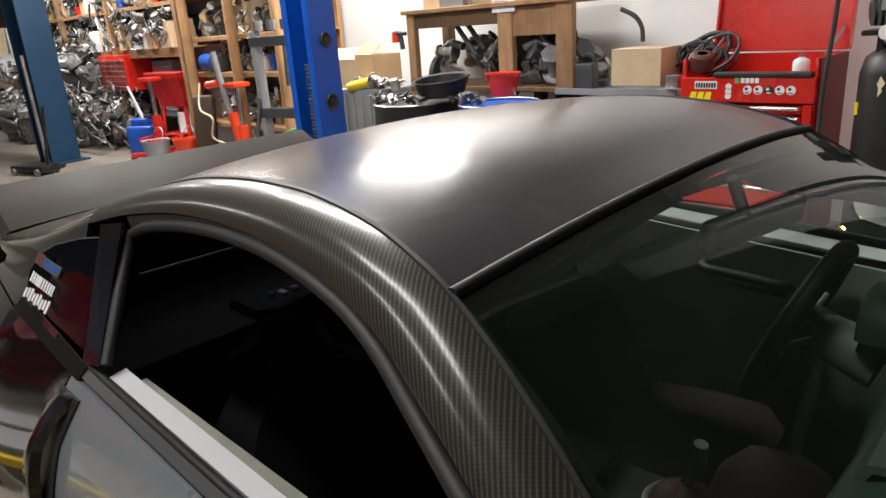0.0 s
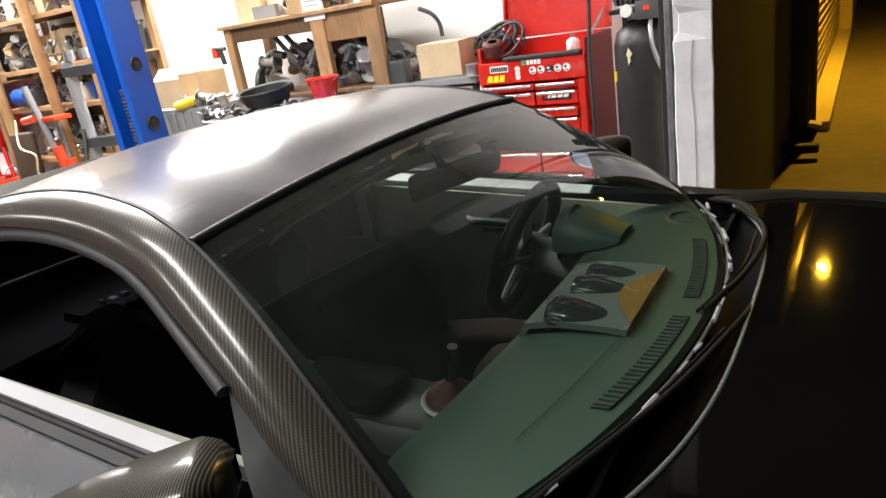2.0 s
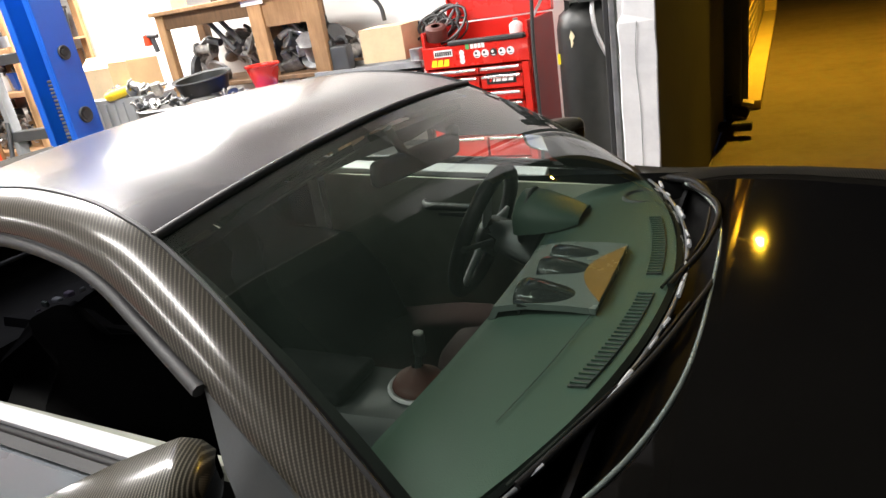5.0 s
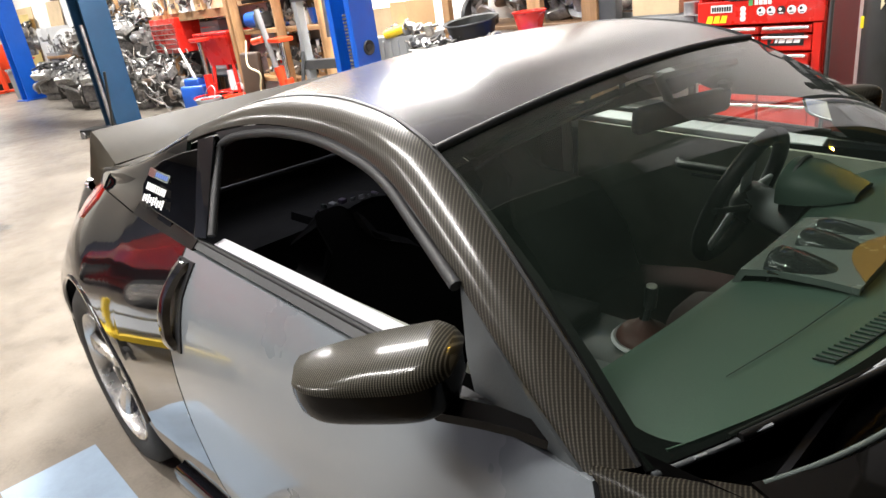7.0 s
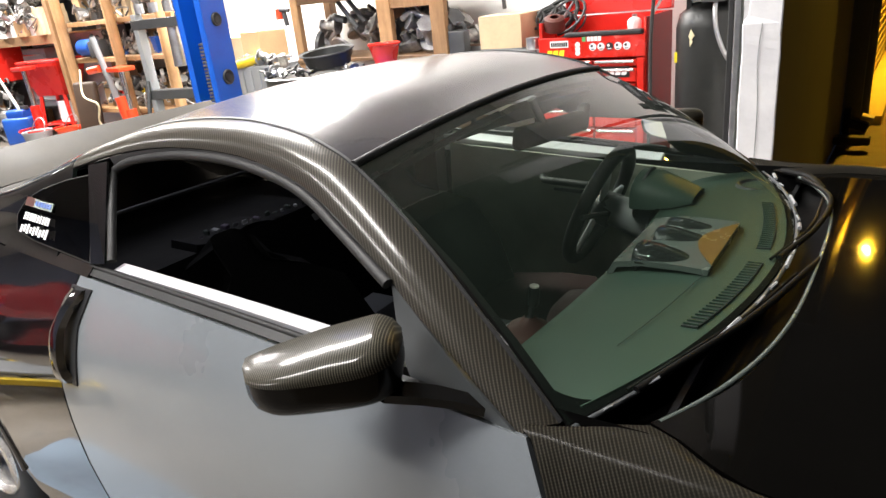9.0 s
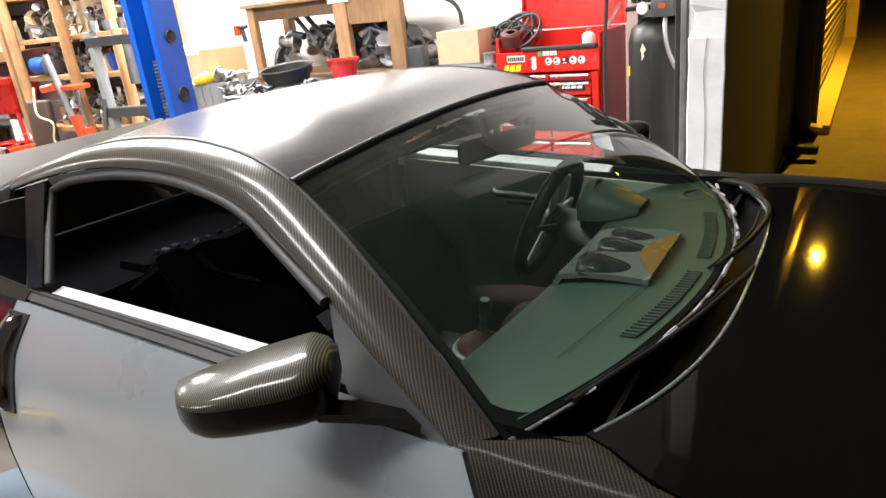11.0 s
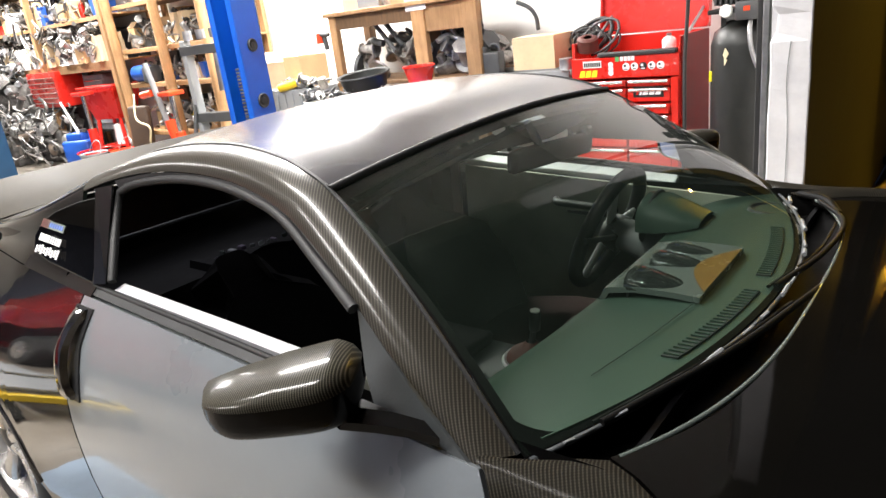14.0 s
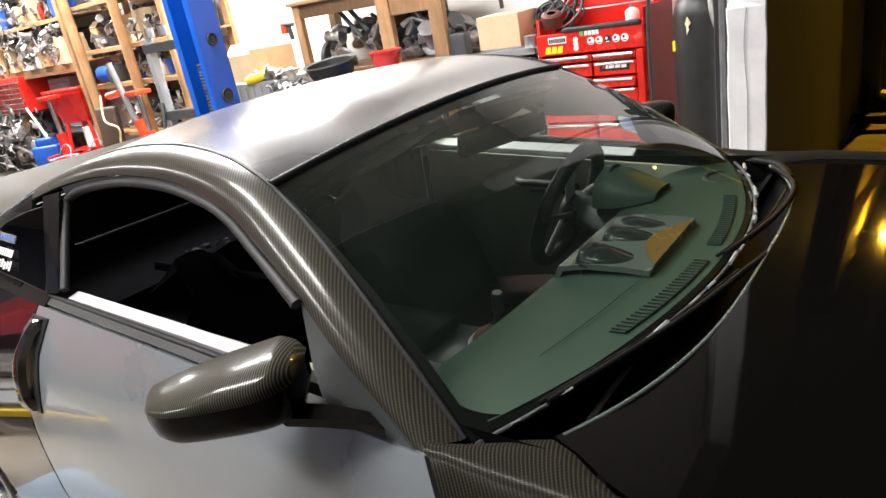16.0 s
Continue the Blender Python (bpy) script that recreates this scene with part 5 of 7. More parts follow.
lift_column(-2.85, 1.39, M_BLUE, "blue two-post lift column with a chain and black caps", 8, 0.21, 0.205)
lift_column(-10.0, 2.08, M_TEAL, "dark teal lift column bolted to the floor", 10, 0.335, 0.40, False)
lift_column(-17.6, 2.62, M_BLUE, "blue lift column far down the workshop", 10, 0.34, 0.40, False)


def raised_van():
    v = thing("raised_vehicle", "dark vehicle raised on the lift, seen from below", "vehicle", pose(-12.6, 1.15, 2.12, 0, 0, 8))
    for y in (-1.25, 1.25):
        part("lift_post", box(-0.15, y - 0.15, -2.12, 0.15, y + 0.15, 1.42, 0.01, 1), M_TEAL, v, "dark teal lift post") if y < 0 else None
        part("carriage_arm", box(-0.12, min(y, 0.5 * y), 0.02, 0.12, max(y, 0.5 * y), 0.12, 0.01, 1), M_TEAL, v)
    part("underbody", join(box(-2.2, -0.85, 0.10, 2.2, 0.85, 0.42, 0.05, 2), rod((-2.0, 0.2, 0.05), (1.2, 0.15, 0.06), 0.05, 10), box(-0.6, -0.3, -0.05, 0.3, 0.3, 0.12, 0.04, 2), rod((-1.4, -0.7, 0.05), (-1.4, 0.7, 0.05), 0.06, 10)), M_OIL, v, "oily underbody")
    part("body", box(-2.3, -0.9, 0.40, 2.3, 0.9, 1.2, 0.12, 3), M_DKGREY, v, "dark body sides", 40)
    for x in (-1.4, 1.4):
        for y in (-0.75, 0.75):
            part("wheel", lathe([(0.12, -0.10), (0.27, -0.11), (0.325, -0.08), (0.325, 0.08), (0.27, 0.11), (0.12, 0.10), (0.0, 0.06)], 28, pose(x, y, 0.05, 90, 0, 0)), M_TYRE, v, "black tyre", 50)
    for y in (-0.6, 0.6):
        part("lift_arm", box(-0.9, y - 0.05, -0.02, 0.9, y + 0.05, 0.09, 0.01, 1), M_YELLOW, v, "yellow lift arm")


raised_van()

# ---------------------------------------------------------------- tool chest, compressor, bench


def tool_chest():
    x0, x1, yf, yb, zt = -1.43, -0.675, 3.04, 3.58, 1.06
    c = thing("tool_chest", "red steel tool chest with open lid, stickers and chrome pulls", "tool chest")
    for a, b in ((x0, x0 + 0.02), (x1 - 0.02, x1)):
        part("side_wall", box(a, yf + 0.02, 0.10, b, yb, zt + 0.10, 0.004, 1), M_RED, c, "", 30)
    part("back_wall", box(x0 + 0.021, yb - 0.02, 0.10, x1 - 0.021, yb, zt + 0.10), M_RED, c)
    part("floor_plate", box(x0 + 0.021, yf + 0.02, 0.10, x1 - 0.021, yb - 0.021, 0.13), M_RED, c)
    part("top_rail", box(x0 + 0.001, yf, zt - 0.14, x1 - 0.001, yf + 0.018, zt, 0.004, 1), M_RED, c, "red front rail with stickers", 30)
    part("tray", box(x0 + 0.021, yf + 0.03, zt - 0.12, x1 - 0.021, yb - 0.021, zt - 0.10), M_RED, c)
    # Darker and rougher than the chest's front, without its lacquer
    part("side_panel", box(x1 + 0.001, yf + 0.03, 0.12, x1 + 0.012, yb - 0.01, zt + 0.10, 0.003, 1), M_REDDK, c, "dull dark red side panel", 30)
    part("edge_trim", box(x0 + 0.20, yf - 0.012, zt + 0.0, x1 - 0.02, yf + 0.05, zt + 0.030, 0.008, 1), M_RUBBER, c, "black foam edge lying along the tray", 30)
    mid = x0 + 0.40
    z = zt - 0.15
    rowsz = [0.055, 0.10, 0.075, 0.10, 0.13, 0.15, 0.17]
    for k, h in enumerate(rowsz):
        for a, b, side in ((x0 + 0.015, mid - 0.008, 0), (mid + 0.008, x1 - 0.06, 1)):
            d = part("drawer", box(a, yf - 0.012 - (0.03 if (k == 2 and side) else 0), z - h + 0.008, b, yf + 0.03, z - 0.006, 0.004, 1), M_RED, c, "red drawer", 30)
            part("pull", rod((a + 0.012, yf - 0.020 - (0.03 if (k == 2 and side) else 0), z - 0.016), (b - 0.012, yf - 0.020 - (0.03 if (k == 2 and side) else 0), z - 0.016), 0.011, 10), M_CHROME, d, "chrome drawer pull", 60)
        z -= h
    part("corner_post", box(x1 - 0.055, yf - 0.014, 0.12, x1 - 0.005, yf + 0.0, zt - 0.145, 0.004, 1), M_RED, c)
    lm = Matrix.Translation((0, yb - 0.01, zt + 0.11)) @ Matrix.Rotation(radians(-8), 4, "X")
    la, lb = x0 - 0.01, x1 + 0.02
    lid = part("lid", box(la, -0.012, 0, lb, 0.008, 0.56, 0.005, 1, lm), M_RED, c, "open red lid standing upright", 30)
    for q4 in ((la, -0.05, 0.53, lb, -0.012, 0.56), (la, -0.05, 0, la + 0.015, -0.012, 0.53), (lb - 0.015, -0.05, 0, lb, -0.012, 0.53)):
        part("lid_rim", box(*q4, 0.004, 1, lm), M_RED, lid)
    part("lid_sticker", join(box(-1.10, -0.018, 0.42, -1.05, -0.014, 0.435, m=lm), cyl(0.02, 0.02, 0.003, 16, lm @ pose(-1.075, -0.016, 0.405, 90, 0, 0))), M_STICKG, lid, "small green sticker")
    for x in (x0 + 0.05, x1 - 0.05):
        part("lid_stay", rod((x, yf + 0.30, zt + 0.10), (x + 0.03, yb - 0.03, zt + 0.24), 0.010, 8), M_STEEL, c, "steel lid stay", 60)
    for x in (x0 + 0.10, x1 - 0.10):
        for y in (yf + 0.10, yb - 0.10):
            part("castor", join(cyl(0.05, 0.05, 0.03, 16, pose(x - 0.015, y, 0.05, 0, 90, 0)), box(x - 0.02, y - 0.02, 0.05, x + 0.02, y + 0.02, 0.11)), M_RUBBER, c, "black castor", 40)
    # stickers on the top rail
    yy_ = yf - 0.002

    def plate(name, xa, za, xb, zb, mat, lab="", lift=0.0):
        return part(name, box(xa, yy_ - 0.0015 - lift, za, xb, yy_ - lift, zb), mat, c, lab)
    plate("sticker", x0 + 0.09, zt - 0.065, x0 + 0.225, zt - 0.02, M_STICKW, "white sticker")
    for k in range(8):
        plate("sticker_bar", x0 + 0.098 + 0.0155 * k, zt - 0.057, x0 + 0.109 + 0.0155 * k, zt - 0.030, M_STICKK, "", 0.002)
    for k in range(3):
        part("sticker_mark", flat([(x0 + 0.058 + 0.045 * k, yy_, zt - 0.126), (x0 + 0.098 + 0.045 * k, yy_, zt - 0.126), (x0 + 0.106 + 0.045 * k, yy_, zt - 0.082), (x0 + 0.072 + 0.045 * k, yy_, zt - 0.082)], 0.0015), M_STICKY, c, "yellow mark")
    for k in range(4):
        plate("sticker_mark", x0 + 0.36 + 0.026 * k, zt - 0.030, x0 + 0.381 + 0.026 * k, zt - 0.002, M_STICKW, "white mark")
    plate("sticker", x0 + 0.325, zt - 0.032, x0 + 0.35, zt + 0.0, M_STICKG, "small green sticker")
    part("sticker", join(*[cyl(0.018, 0.018, 0.002, 14, pose(x0 + 0.292, yy_, zt - 0.05 - 0.027 * k, 90, 0, 0)) for k in range(3)]), M_STICKW, c, "white cut-out sticker")
    for k in range(5):
        xx = x0 + 0.40 + 0.058 * k
        part("sticker", cyl(0.025, 0.025, 0.002, 18, pose(xx, yy_, zt - 0.068, 90, 0, 0)), M_STICKW if k != 2 else M_STICKK, c, "round sticker")
        part("sticker_mark", join(cyl(0.009, 0.009, 0.001, 10, pose(xx - 0.006, yy_ - 0.0022, zt - 0.062, 90, 0, 0)), box(xx - 0.012, yy_ - 0.0032, zt - 0.086, xx + 0.012, yy_ - 0.0022, zt - 0.080)), M_STICKK if k != 2 else M_STICKW, c)
    yb_ = yf - 0.014
    part("sticker", box(mid + 0.05, yb_ - 0.0015, zt - 0.268, x1 - 0.10, yb_, zt - 0.198), M_STICKK, c, "black sticker with white slanted marks")
    for k, (w_, m_) in enumerate(((0.012, M_RED), (0.014, M_STICKW), (0.034, M_STICKW), (0.034, M_STICKW), (0.034, M_STICKW))):
        xs = mid + 0.07 + (0.022 * k if k < 2 else 0.044 + 0.042 * (k - 2))
        part("sticker_mark", flat([(xs, yb_ - 0.003, zt - 0.252), (xs + w_, yb_ - 0.003, zt - 0.252), (xs + w_ + 0.014, yb_ - 0.003, zt - 0.212), (xs + 0.014, yb_ - 0.003, zt - 0.212)], 0.0015), m_, c)
    return c


tool_chest()


def compressor():
    c = thing("air_compressor", "upright dark air compressor tank with pump on top", "compressor", pose(-0.265, 3.02, 0) @ Matrix.Diagonal((0.96, 0.96, 0.99, 1)))
    part("tank", lathe([(0.0, 0.16), (0.12, 0.17), (0.195, 0.22), (0.215, 0.30), (0.215, 1.10), (0.195, 1.18), (0.12, 1.235), (0.0, 1.25)], 40), M_TANK, c, "scuffed dark steel tank", 50)
    for a in (30, 150, 270):
        part("foot", box(0.13, -0.03, 0, 0.20, 0.03, 0.24, 0.005, 1, Matrix.Rotation(radians(a), 4, "Z")), M_TANK, c)
    part("top_plate", box(-0.20, -0.15, 1.285, 0.20, 0.15, 1.31, 0.005, 1), M_TANK, c, "dark motor plate")
    for x, y in ((-0.12, 0), (0.12, 0)):
        part("plate_leg", box(x - 0.015, -0.1, 1.20, x + 0.015, 0.1, 1.29), M_TANK, c)
    motor = part("motor", cyl(0.095, 0.095, 0.24, 28, pose(-0.19, -0.02, 1.42, 0, 90, 0), 0.015), M_DKGREY, c, "finned black motor", 40)
    for k in range(7):
        part("fin", box(-0.17 + 0.03 * k, -0.12, 1.33, -0.155 + 0.03 * k, 0.08, 1.52, 0.003, 1), M_DKGREY, motor)
    part("motor_label", box(-0.13, -0.125, 1.40, 0.0, -0.121, 1.46), M_GREYP, c, "grey rating label")
    part("pump", join(box(0.05, -0.10, 1.31, 0.18, 0.08, 1.50, 0.02, 2), cyl(0.04, 0.04, 0.12, 16, pose(0.12, 0, 1.50))), M_TANK, c, "black pump head", 40)
    part("switch_box", box(-0.02, -0.235, 1.245, 0.11, -0.12, 1.345, 0.01, 2), M_DKGREY, c, "black pressure switch", 40)
    part("switch_label", box(0.03, -0.239, 1.295, 0.065, -0.236, 1.32), M_ORANGE, c, "orange label")
    part("gauge", lathe([(0.0, 0.02), (0.032, 0.02), (0.036, 0.012), (0.036, 0)], 22, pose(-0.075, -0.20, 1.30, 90, 0, 0)), M_WHITE, c, "white pressure gauge", 40)
    hose = part("braided_hose", tube([(0.06, -0.20, 1.25), (0.07, -0.25, 1.18), (0.09, -0.27, 1.08), (0.14, -0.27, 0.96), (0.21, -0.25, 0.86), (0.25, -0.20, 0.78)], 0.013, 10, 60), M_STEEL, c, "braided metal hose", 60)
    part("yellow_tag", box(-0.215, -0.08, 0.90, -0.19, -0.045, 0.96, m=pose(0, 0, 0, 0, 0, 10)), M_STICKY, c, "yellow tag")
    part("arrow_mark", flat([(-0.08, -0.203, 1.00), (-0.062, -0.208, 1.03), (-0.07, -0.206, 1.04), (-0.052, -0.211, 1.065), (-0.075, -0.205, 1.10), (-0.09, -0.199, 1.06), (-0.082, -0.201, 1.045)], 0.004), M_CREAM, c, "pale chipped mark")
    ah = thing("air_hose", "black air hose hanging beside the tool chest", "hose")
    part("hose", tube([(-0.42, 2.94, 1.52), (-0.50, 2.95, 1.60), (-0.585, 2.97, 1.52), (-0.605, 2.98, 1.30), (-0.625, 2.985, 1.0), (-0.63, 2.99, 0.6), (-0.65, 2.99, 0.2), (-0.7, 2.95, 0.012)], 0.012, 8, 70), M_HOSE, ah, "", 60)


compressor()


def cardboard_box(x, y, z, w, d, h, rz=0.0, open_top=False, mat=None, label="brown cardboard box on the shelf"):
    mat = mat or M_CARD
    t = 0.006
    b = thing("cardboard_box", label, "box", pose(x, y, z, 0, 0, rz), "workshop boxes")
    rows = [[Vector((sx * (w / 2 - o), sy * (d / 2 - o), zz_)) for sx, sy in ((-1, -1), (1, -1), (1, 1), (-1, 1))] for o, zz_ in ((0, 0), (0, h), (t, h), (t, t))]
    bm = grid(rows, True)
    bm.verts.ensure_lookup_table()
    bm.faces.new([bm.verts[k] for k in range(4)])
    part("carton", bm, mat, b)
    if open_top:
        for s in (-1, 1):
            part("flap", box(-w / 2, 0, 0, w / 2, 0.45 * d, t, m=Matrix.Translation((0, s * d / 2, h)) @ Matrix.Rotation(radians(-140 * s if s > 0 else 40), 4, "X")), mat, b)
    else:
        for s in (-1, 1):
            part("flap", box(-w / 2, 0, 0, w / 2, s * (d / 2 - 0.003), t, m=Matrix.Translation((0, -s * d / 2, h))), mat, b)
        part("tape", box(-w / 2 - 0.001, -0.025, h + t, w / 2 + 0.001, 0.025, h + t + 0.001), M_CARD2, b, "shiny tape")
    return b


def tin(x, y, z, r, h, mat, label="small tin on the shelf", name="tin"):
    t = thing(name, label, "tin", pose(x, y, z), "tins and bottles")
    part("can", lathe([(0, 0), (r, 0), (r * 1.02, h * 0.03), (r, h * 0.06), (r, h * 0.92), (r * 1.02, h * 0.96), (r * 0.9, h)], 18), mat, t, "", 40)
    part("lid", lathe([(r * 0.9, h * 0.98), (r * 0.8, h), (0, h * 0.99)], 18), M_STEEL, t, "", 40)
    return t


def bottle(x, y, z, r, h, mat, cap, label="plastic bottle on the shelf"):
    b = thing("bottle", label, "bottle", pose(x, y, z), "tins and bottles")
    part("body", lathe([(0, 0), (r * 0.95, 0), (r, h * 0.04), (r, h * 0.62), (r * 0.75, h * 0.75), (r * 0.32, h * 0.84), (r * 0.32, h * 0.9)], 18), mat, b, "", 40)
    part("cap", lathe([(r * 0.38, h * 0.87), (r * 0.38, h * 0.985), (r * 0.3, h), (0, h)], 14), cap, b, "", 40)
    return b


def crate(x, y, z, w, d, h, mat, label="open plastic tote full of parts", rz=0.0):
    c = thing("plastic_tote", label, "tote", pose(x, y, z, 0, 0, rz))
    rows = []
    for k, (f, zz_) in enumerate(((0.86, 0.0), (0.97, h * 0.92), (1.05, h * 0.93), (1.05, h), (0.99, h), (0.93, h * 0.9), (0.83, 0.012))):
        rows.append([Vector((sx * w / 2 * f, sy * d / 2 * f, zz_)) for sx, sy in ((-1, -1), (-0.3, -1.02), (0.3, -1.02), (1, -1), (1, 0), (1, 1), (0.3, 1.02), (-0.3, 1.02), (-1, 1), (-1, 0))])
    bm = grid(rows, True)
    bm.faces.new([bm.verts.new(p + Vector((0, 0, 0.002))) for p in rows[0]])
    part("tub", bm, mat, c, "", 30)
    rs = random.Random(int(abs(x * 97 + z * 31)))
    for k in range(9):
        px, py = rs.uniform(-0.36, 0.36) * w, rs.uniform(-0.36, 0.36) * d
        part("loose_part", metal_bit(rs, 0.4 * min(w, d), Matrix.Translation((px, py, h * rs.uniform(0.7, 1.0)))), rs.choice([M_STEEL, M_OIL, M_CASTAL, M_DKGREY, M_WHITE]), c, "", 40)
    return c


def metal_bit(rs, s, m):
    """One odd machine part: a flange, a bent pipe, a bracket or a casting."""
    r = m @ Euler((rs.uniform(-1.5, 1.5), rs.uniform(-1.5, 1.5), rs.uniform(0, 6))).to_matrix().to_4x4()
    k = rs.randrange(5)
    if k == 0:
        return join(cyl(s * 0.16, s * 0.16, s * 0.7, 14, r), cyl(s * 0.3, s * 0.3, s * 0.08, 18, r), cyl(s * 0.25, s * 0.25, s * 0.07, 6, r @ Matrix.Translation((0, 0, s * 0.66))))
    if k == 1:
        b = tube([(-s * 0.5, 0, 0), (-s * 0.2, s * 0.1, s * 0.12), (s * 0.15, -s * 0.08, s * 0.2), (s * 0.45, 0.05 * s, 0)], s * 0.09, 9, 18)
        b.transform(r)
        return b
    if k == 2:
        return join(box(-s * 0.4, -s * 0.12, 0, s * 0.4, s * 0.12, s * 0.05, 0.004, 1, r), box(s * 0.32, -s * 0.12, 0, s * 0.4, s * 0.12, s * 0.4, 0.004, 1, r), cyl(s * 0.07, s * 0.07, s * 0.16, 10, r @ Matrix.Translation((-s * 0.25, 0, 0))))
    if k == 3:
        return join(box(-s * 0.25, -s * 0.2, -s * 0.15, s * 0.3, s * 0.2, s * 0.15, 0.15 * s * 0.3, 2, r), cyl(s * 0.12, s * 0.1, s * 0.35, 12, r @ Matrix.Translation((0.1 * s, 0, 0))), cyl(s * 0.07, s * 0.07, s * 0.5, 10, r @ pose(-0.1 * s, 0, 0, 70, 20, 0)))
    return lathe([(s * 0.12, 0), (s * 0.34, 0.02 * s), (s * 0.36, s * 0.1), (s * 0.2, s * 0.14), (s * 0.14, s * 0.22), (s * 0.10, s * 0.2), (s * 0.12, 0)], 20, r)


def machine_part(x, y, z, s, seed):
    rs = random.Random(seed)
    mat = rs.choice([M_STEEL, M_OIL, M_CASTAL, M_OIL, M_DKGREY, M_CASTAL, M_DKGREY])
    t = thing("machine_part", "greasy used engine part lying loose", "engine part", pose(x, y, z), "loose engine parts")
    part("casting", metal_bit(rs, s, Matrix.Translation((0, 0, s * 0.22))), mat, t, "", 40)
    part("fitting", metal_bit(rs, s * 0.7, Matrix.Translation((rs.uniform(-0.2, 0.2) * s, rs.uniform(-0.2, 0.2) * s, s * 0.18))), rs.choice([M_STEEL, M_OIL, M_CASTAL]), t, "", 40)
    return t


def clutter(x0, x1, y0, y1, z, n, seed, tall=0.28, boxes=0.35):
    """A shelf's worth of separate boxes, bottles, tins and parts."""
    rs = random.Random(seed)
    step = (x1 - x0) / n
    for k in range(n):
        x, y = x0 + step * (k + rs.uniform(0.3, 0.7)), rs.uniform(y0, y1)
        q = rs.random()
        if q < boxes:
            cardboard_box(x, y, z, step * rs.uniform(0.7, 1.15), 0.24, tall * rs.uniform(0.45, 1.0), rs.uniform(-18, 18), rs.random() < 0.4, rs.choice([M_CARD, M_CARD2, M_CARD2, M_WHITE, M_CARD]), "worn cardboard box on a timber shelf")
        elif q < boxes + 0.14:
            bottle(x, y, z, rs.uniform(0.035, 0.06), rs.uniform(0.18, 0.28), rs.choice([M_WHITE, M_BLUEP, M_YELLOW, M_DKGREY, M_RED, M_GREYP]), rs.choice([M_RED, M_WHITE, M_YELLOW, M_DKGREY]), "plastic fluid bottle on a timber shelf")
        elif q < boxes + 0.24:
            tin(x, y, z, rs.uniform(0.04, 0.08), rs.uniform(0.10, 0.2), rs.choice([M_STEEL, M_BLUEP, M_RED, M_DKGREY, M_WHITE]), "paint or oil tin on a timber shelf")
        elif q < boxes + 0.32:
            crate(x, y, z, step * 1.0, 0.28, tall * 0.6, rs.choice([M_DKGREY, M_GREYP, M_WHITE, M_BLUEP]), "plastic tote of loose parts on a shelf", rs.uniform(-12, 12))
        else:
            for j in range(rs.choice([2, 3])):
                machine_part(x + rs.uniform(-0.4, 0.4) * step, y + rs.uniform(-0.1, 0.1), z + 0.02 * j, rs.uniform(0.14, 0.30), rs.randrange(99999))


def shelf_rack(name, x0, x1, y0, y1, levels, posts, top, label, round_front=False):
    r = thing(name, label, "shelf rack", pose(0, 0, 0))
    for x in posts:
        if round_front:
            part("post", cyl(0.062, 0.055, top, 14, pose(x, y0 - 0.01, 0)), M_WOOD, r, "round peeled-timber post", 50)
        else:
            part("post", box(x - 0.045, y0, 0, x + 0.045, y0 + 0.09, top, 0.004, 1), M_WOOD, r)
        part("post", box(x - 0.045, y1 - 0.05, 0, x + 0.045, y1, top, 0.004, 1), M_WOOD, r)
    for z in levels:
        n = 4
        for k in range(n):
            a = y0 + 0.10 + (y1 - y0 - 0.15) * k / n
            part("shelf_board", box(x0, a, z - 0.022, x1, a + (y1 - y0 - 0.15) / n - 0.006, z, 0.003, 1), M_WOOD, r)
        part("bearer", box(x0, y0 + 0.055, z - (0.12 if z == 1.42 else 0.055), x1, y0 + 0.095, z - 0.005, 0.003, 1), M_WOOD, r)
    return r


# timber rack against the white wall, with pans below
def wall_bench():
    b = thing("timber_bench", "rough timber bench rack loaded with metal parts", "bench")
    for x, w in ((-4.02, 0.09), (-2.98, 0.14), (-2.44, 0.14)):
        part("post", box(x - w / 2, 3.30, 0, x + w / 2, 3.36, 2.5 if x > -2.6 else (1.56 if x < -3.5 else 1.9), 0.004, 1), M_WOOD, b)
        part("post", box(x - (0.46 if x > -2.6 else 0.145), 3.85, 0, x - (0.37 if x > -2.6 else 0.055), 3.94, 1.56, 0.004, 1), M_WOODDK, b)
    part("top_board", box(-4.10, 3.27, 1.56, -2.38, 3.95, 1.595, 0.004, 1), M_WOOD, b)
    part("front_rail", box(-3.98, 3.315, 1.44, -3.05, 3.345, 1.558, 0.004, 1), M_WOODDK, b, "dark timber rail")
    part("front_rail", box(-2.91, 3.315, 1.34, -2.51, 3.345, 1.555, 0.004, 1), M_WOOD, b, "pale timber panel")
    part("lower_board", box(-4.06, 3.28, 0.93, -2.38, 3.95, 0.965, 0.004, 1), M_WOODDK, b)
    part("bottom_board", box(-4.06, 3.30, 0.30, -2.38, 3.95, 0.335, 0.004, 1), M_WOODDK, b)
    part("back_panel", box(-3.35, 3.86, 0.97, -2.72, 3.88, 1.55), M_WOODDK, b, "dark backing panel")
    part("brace", rod((-3.70, 3.42, 1.58), (-3.45, 3.50, 1.20), 0.022, 8), M_DKGREY, b)
    part("brace", rod((-3.52, 3.42, 1.52), (-3.36, 3.50, 1.25), 0.022, 8), M_DKGREY, b)


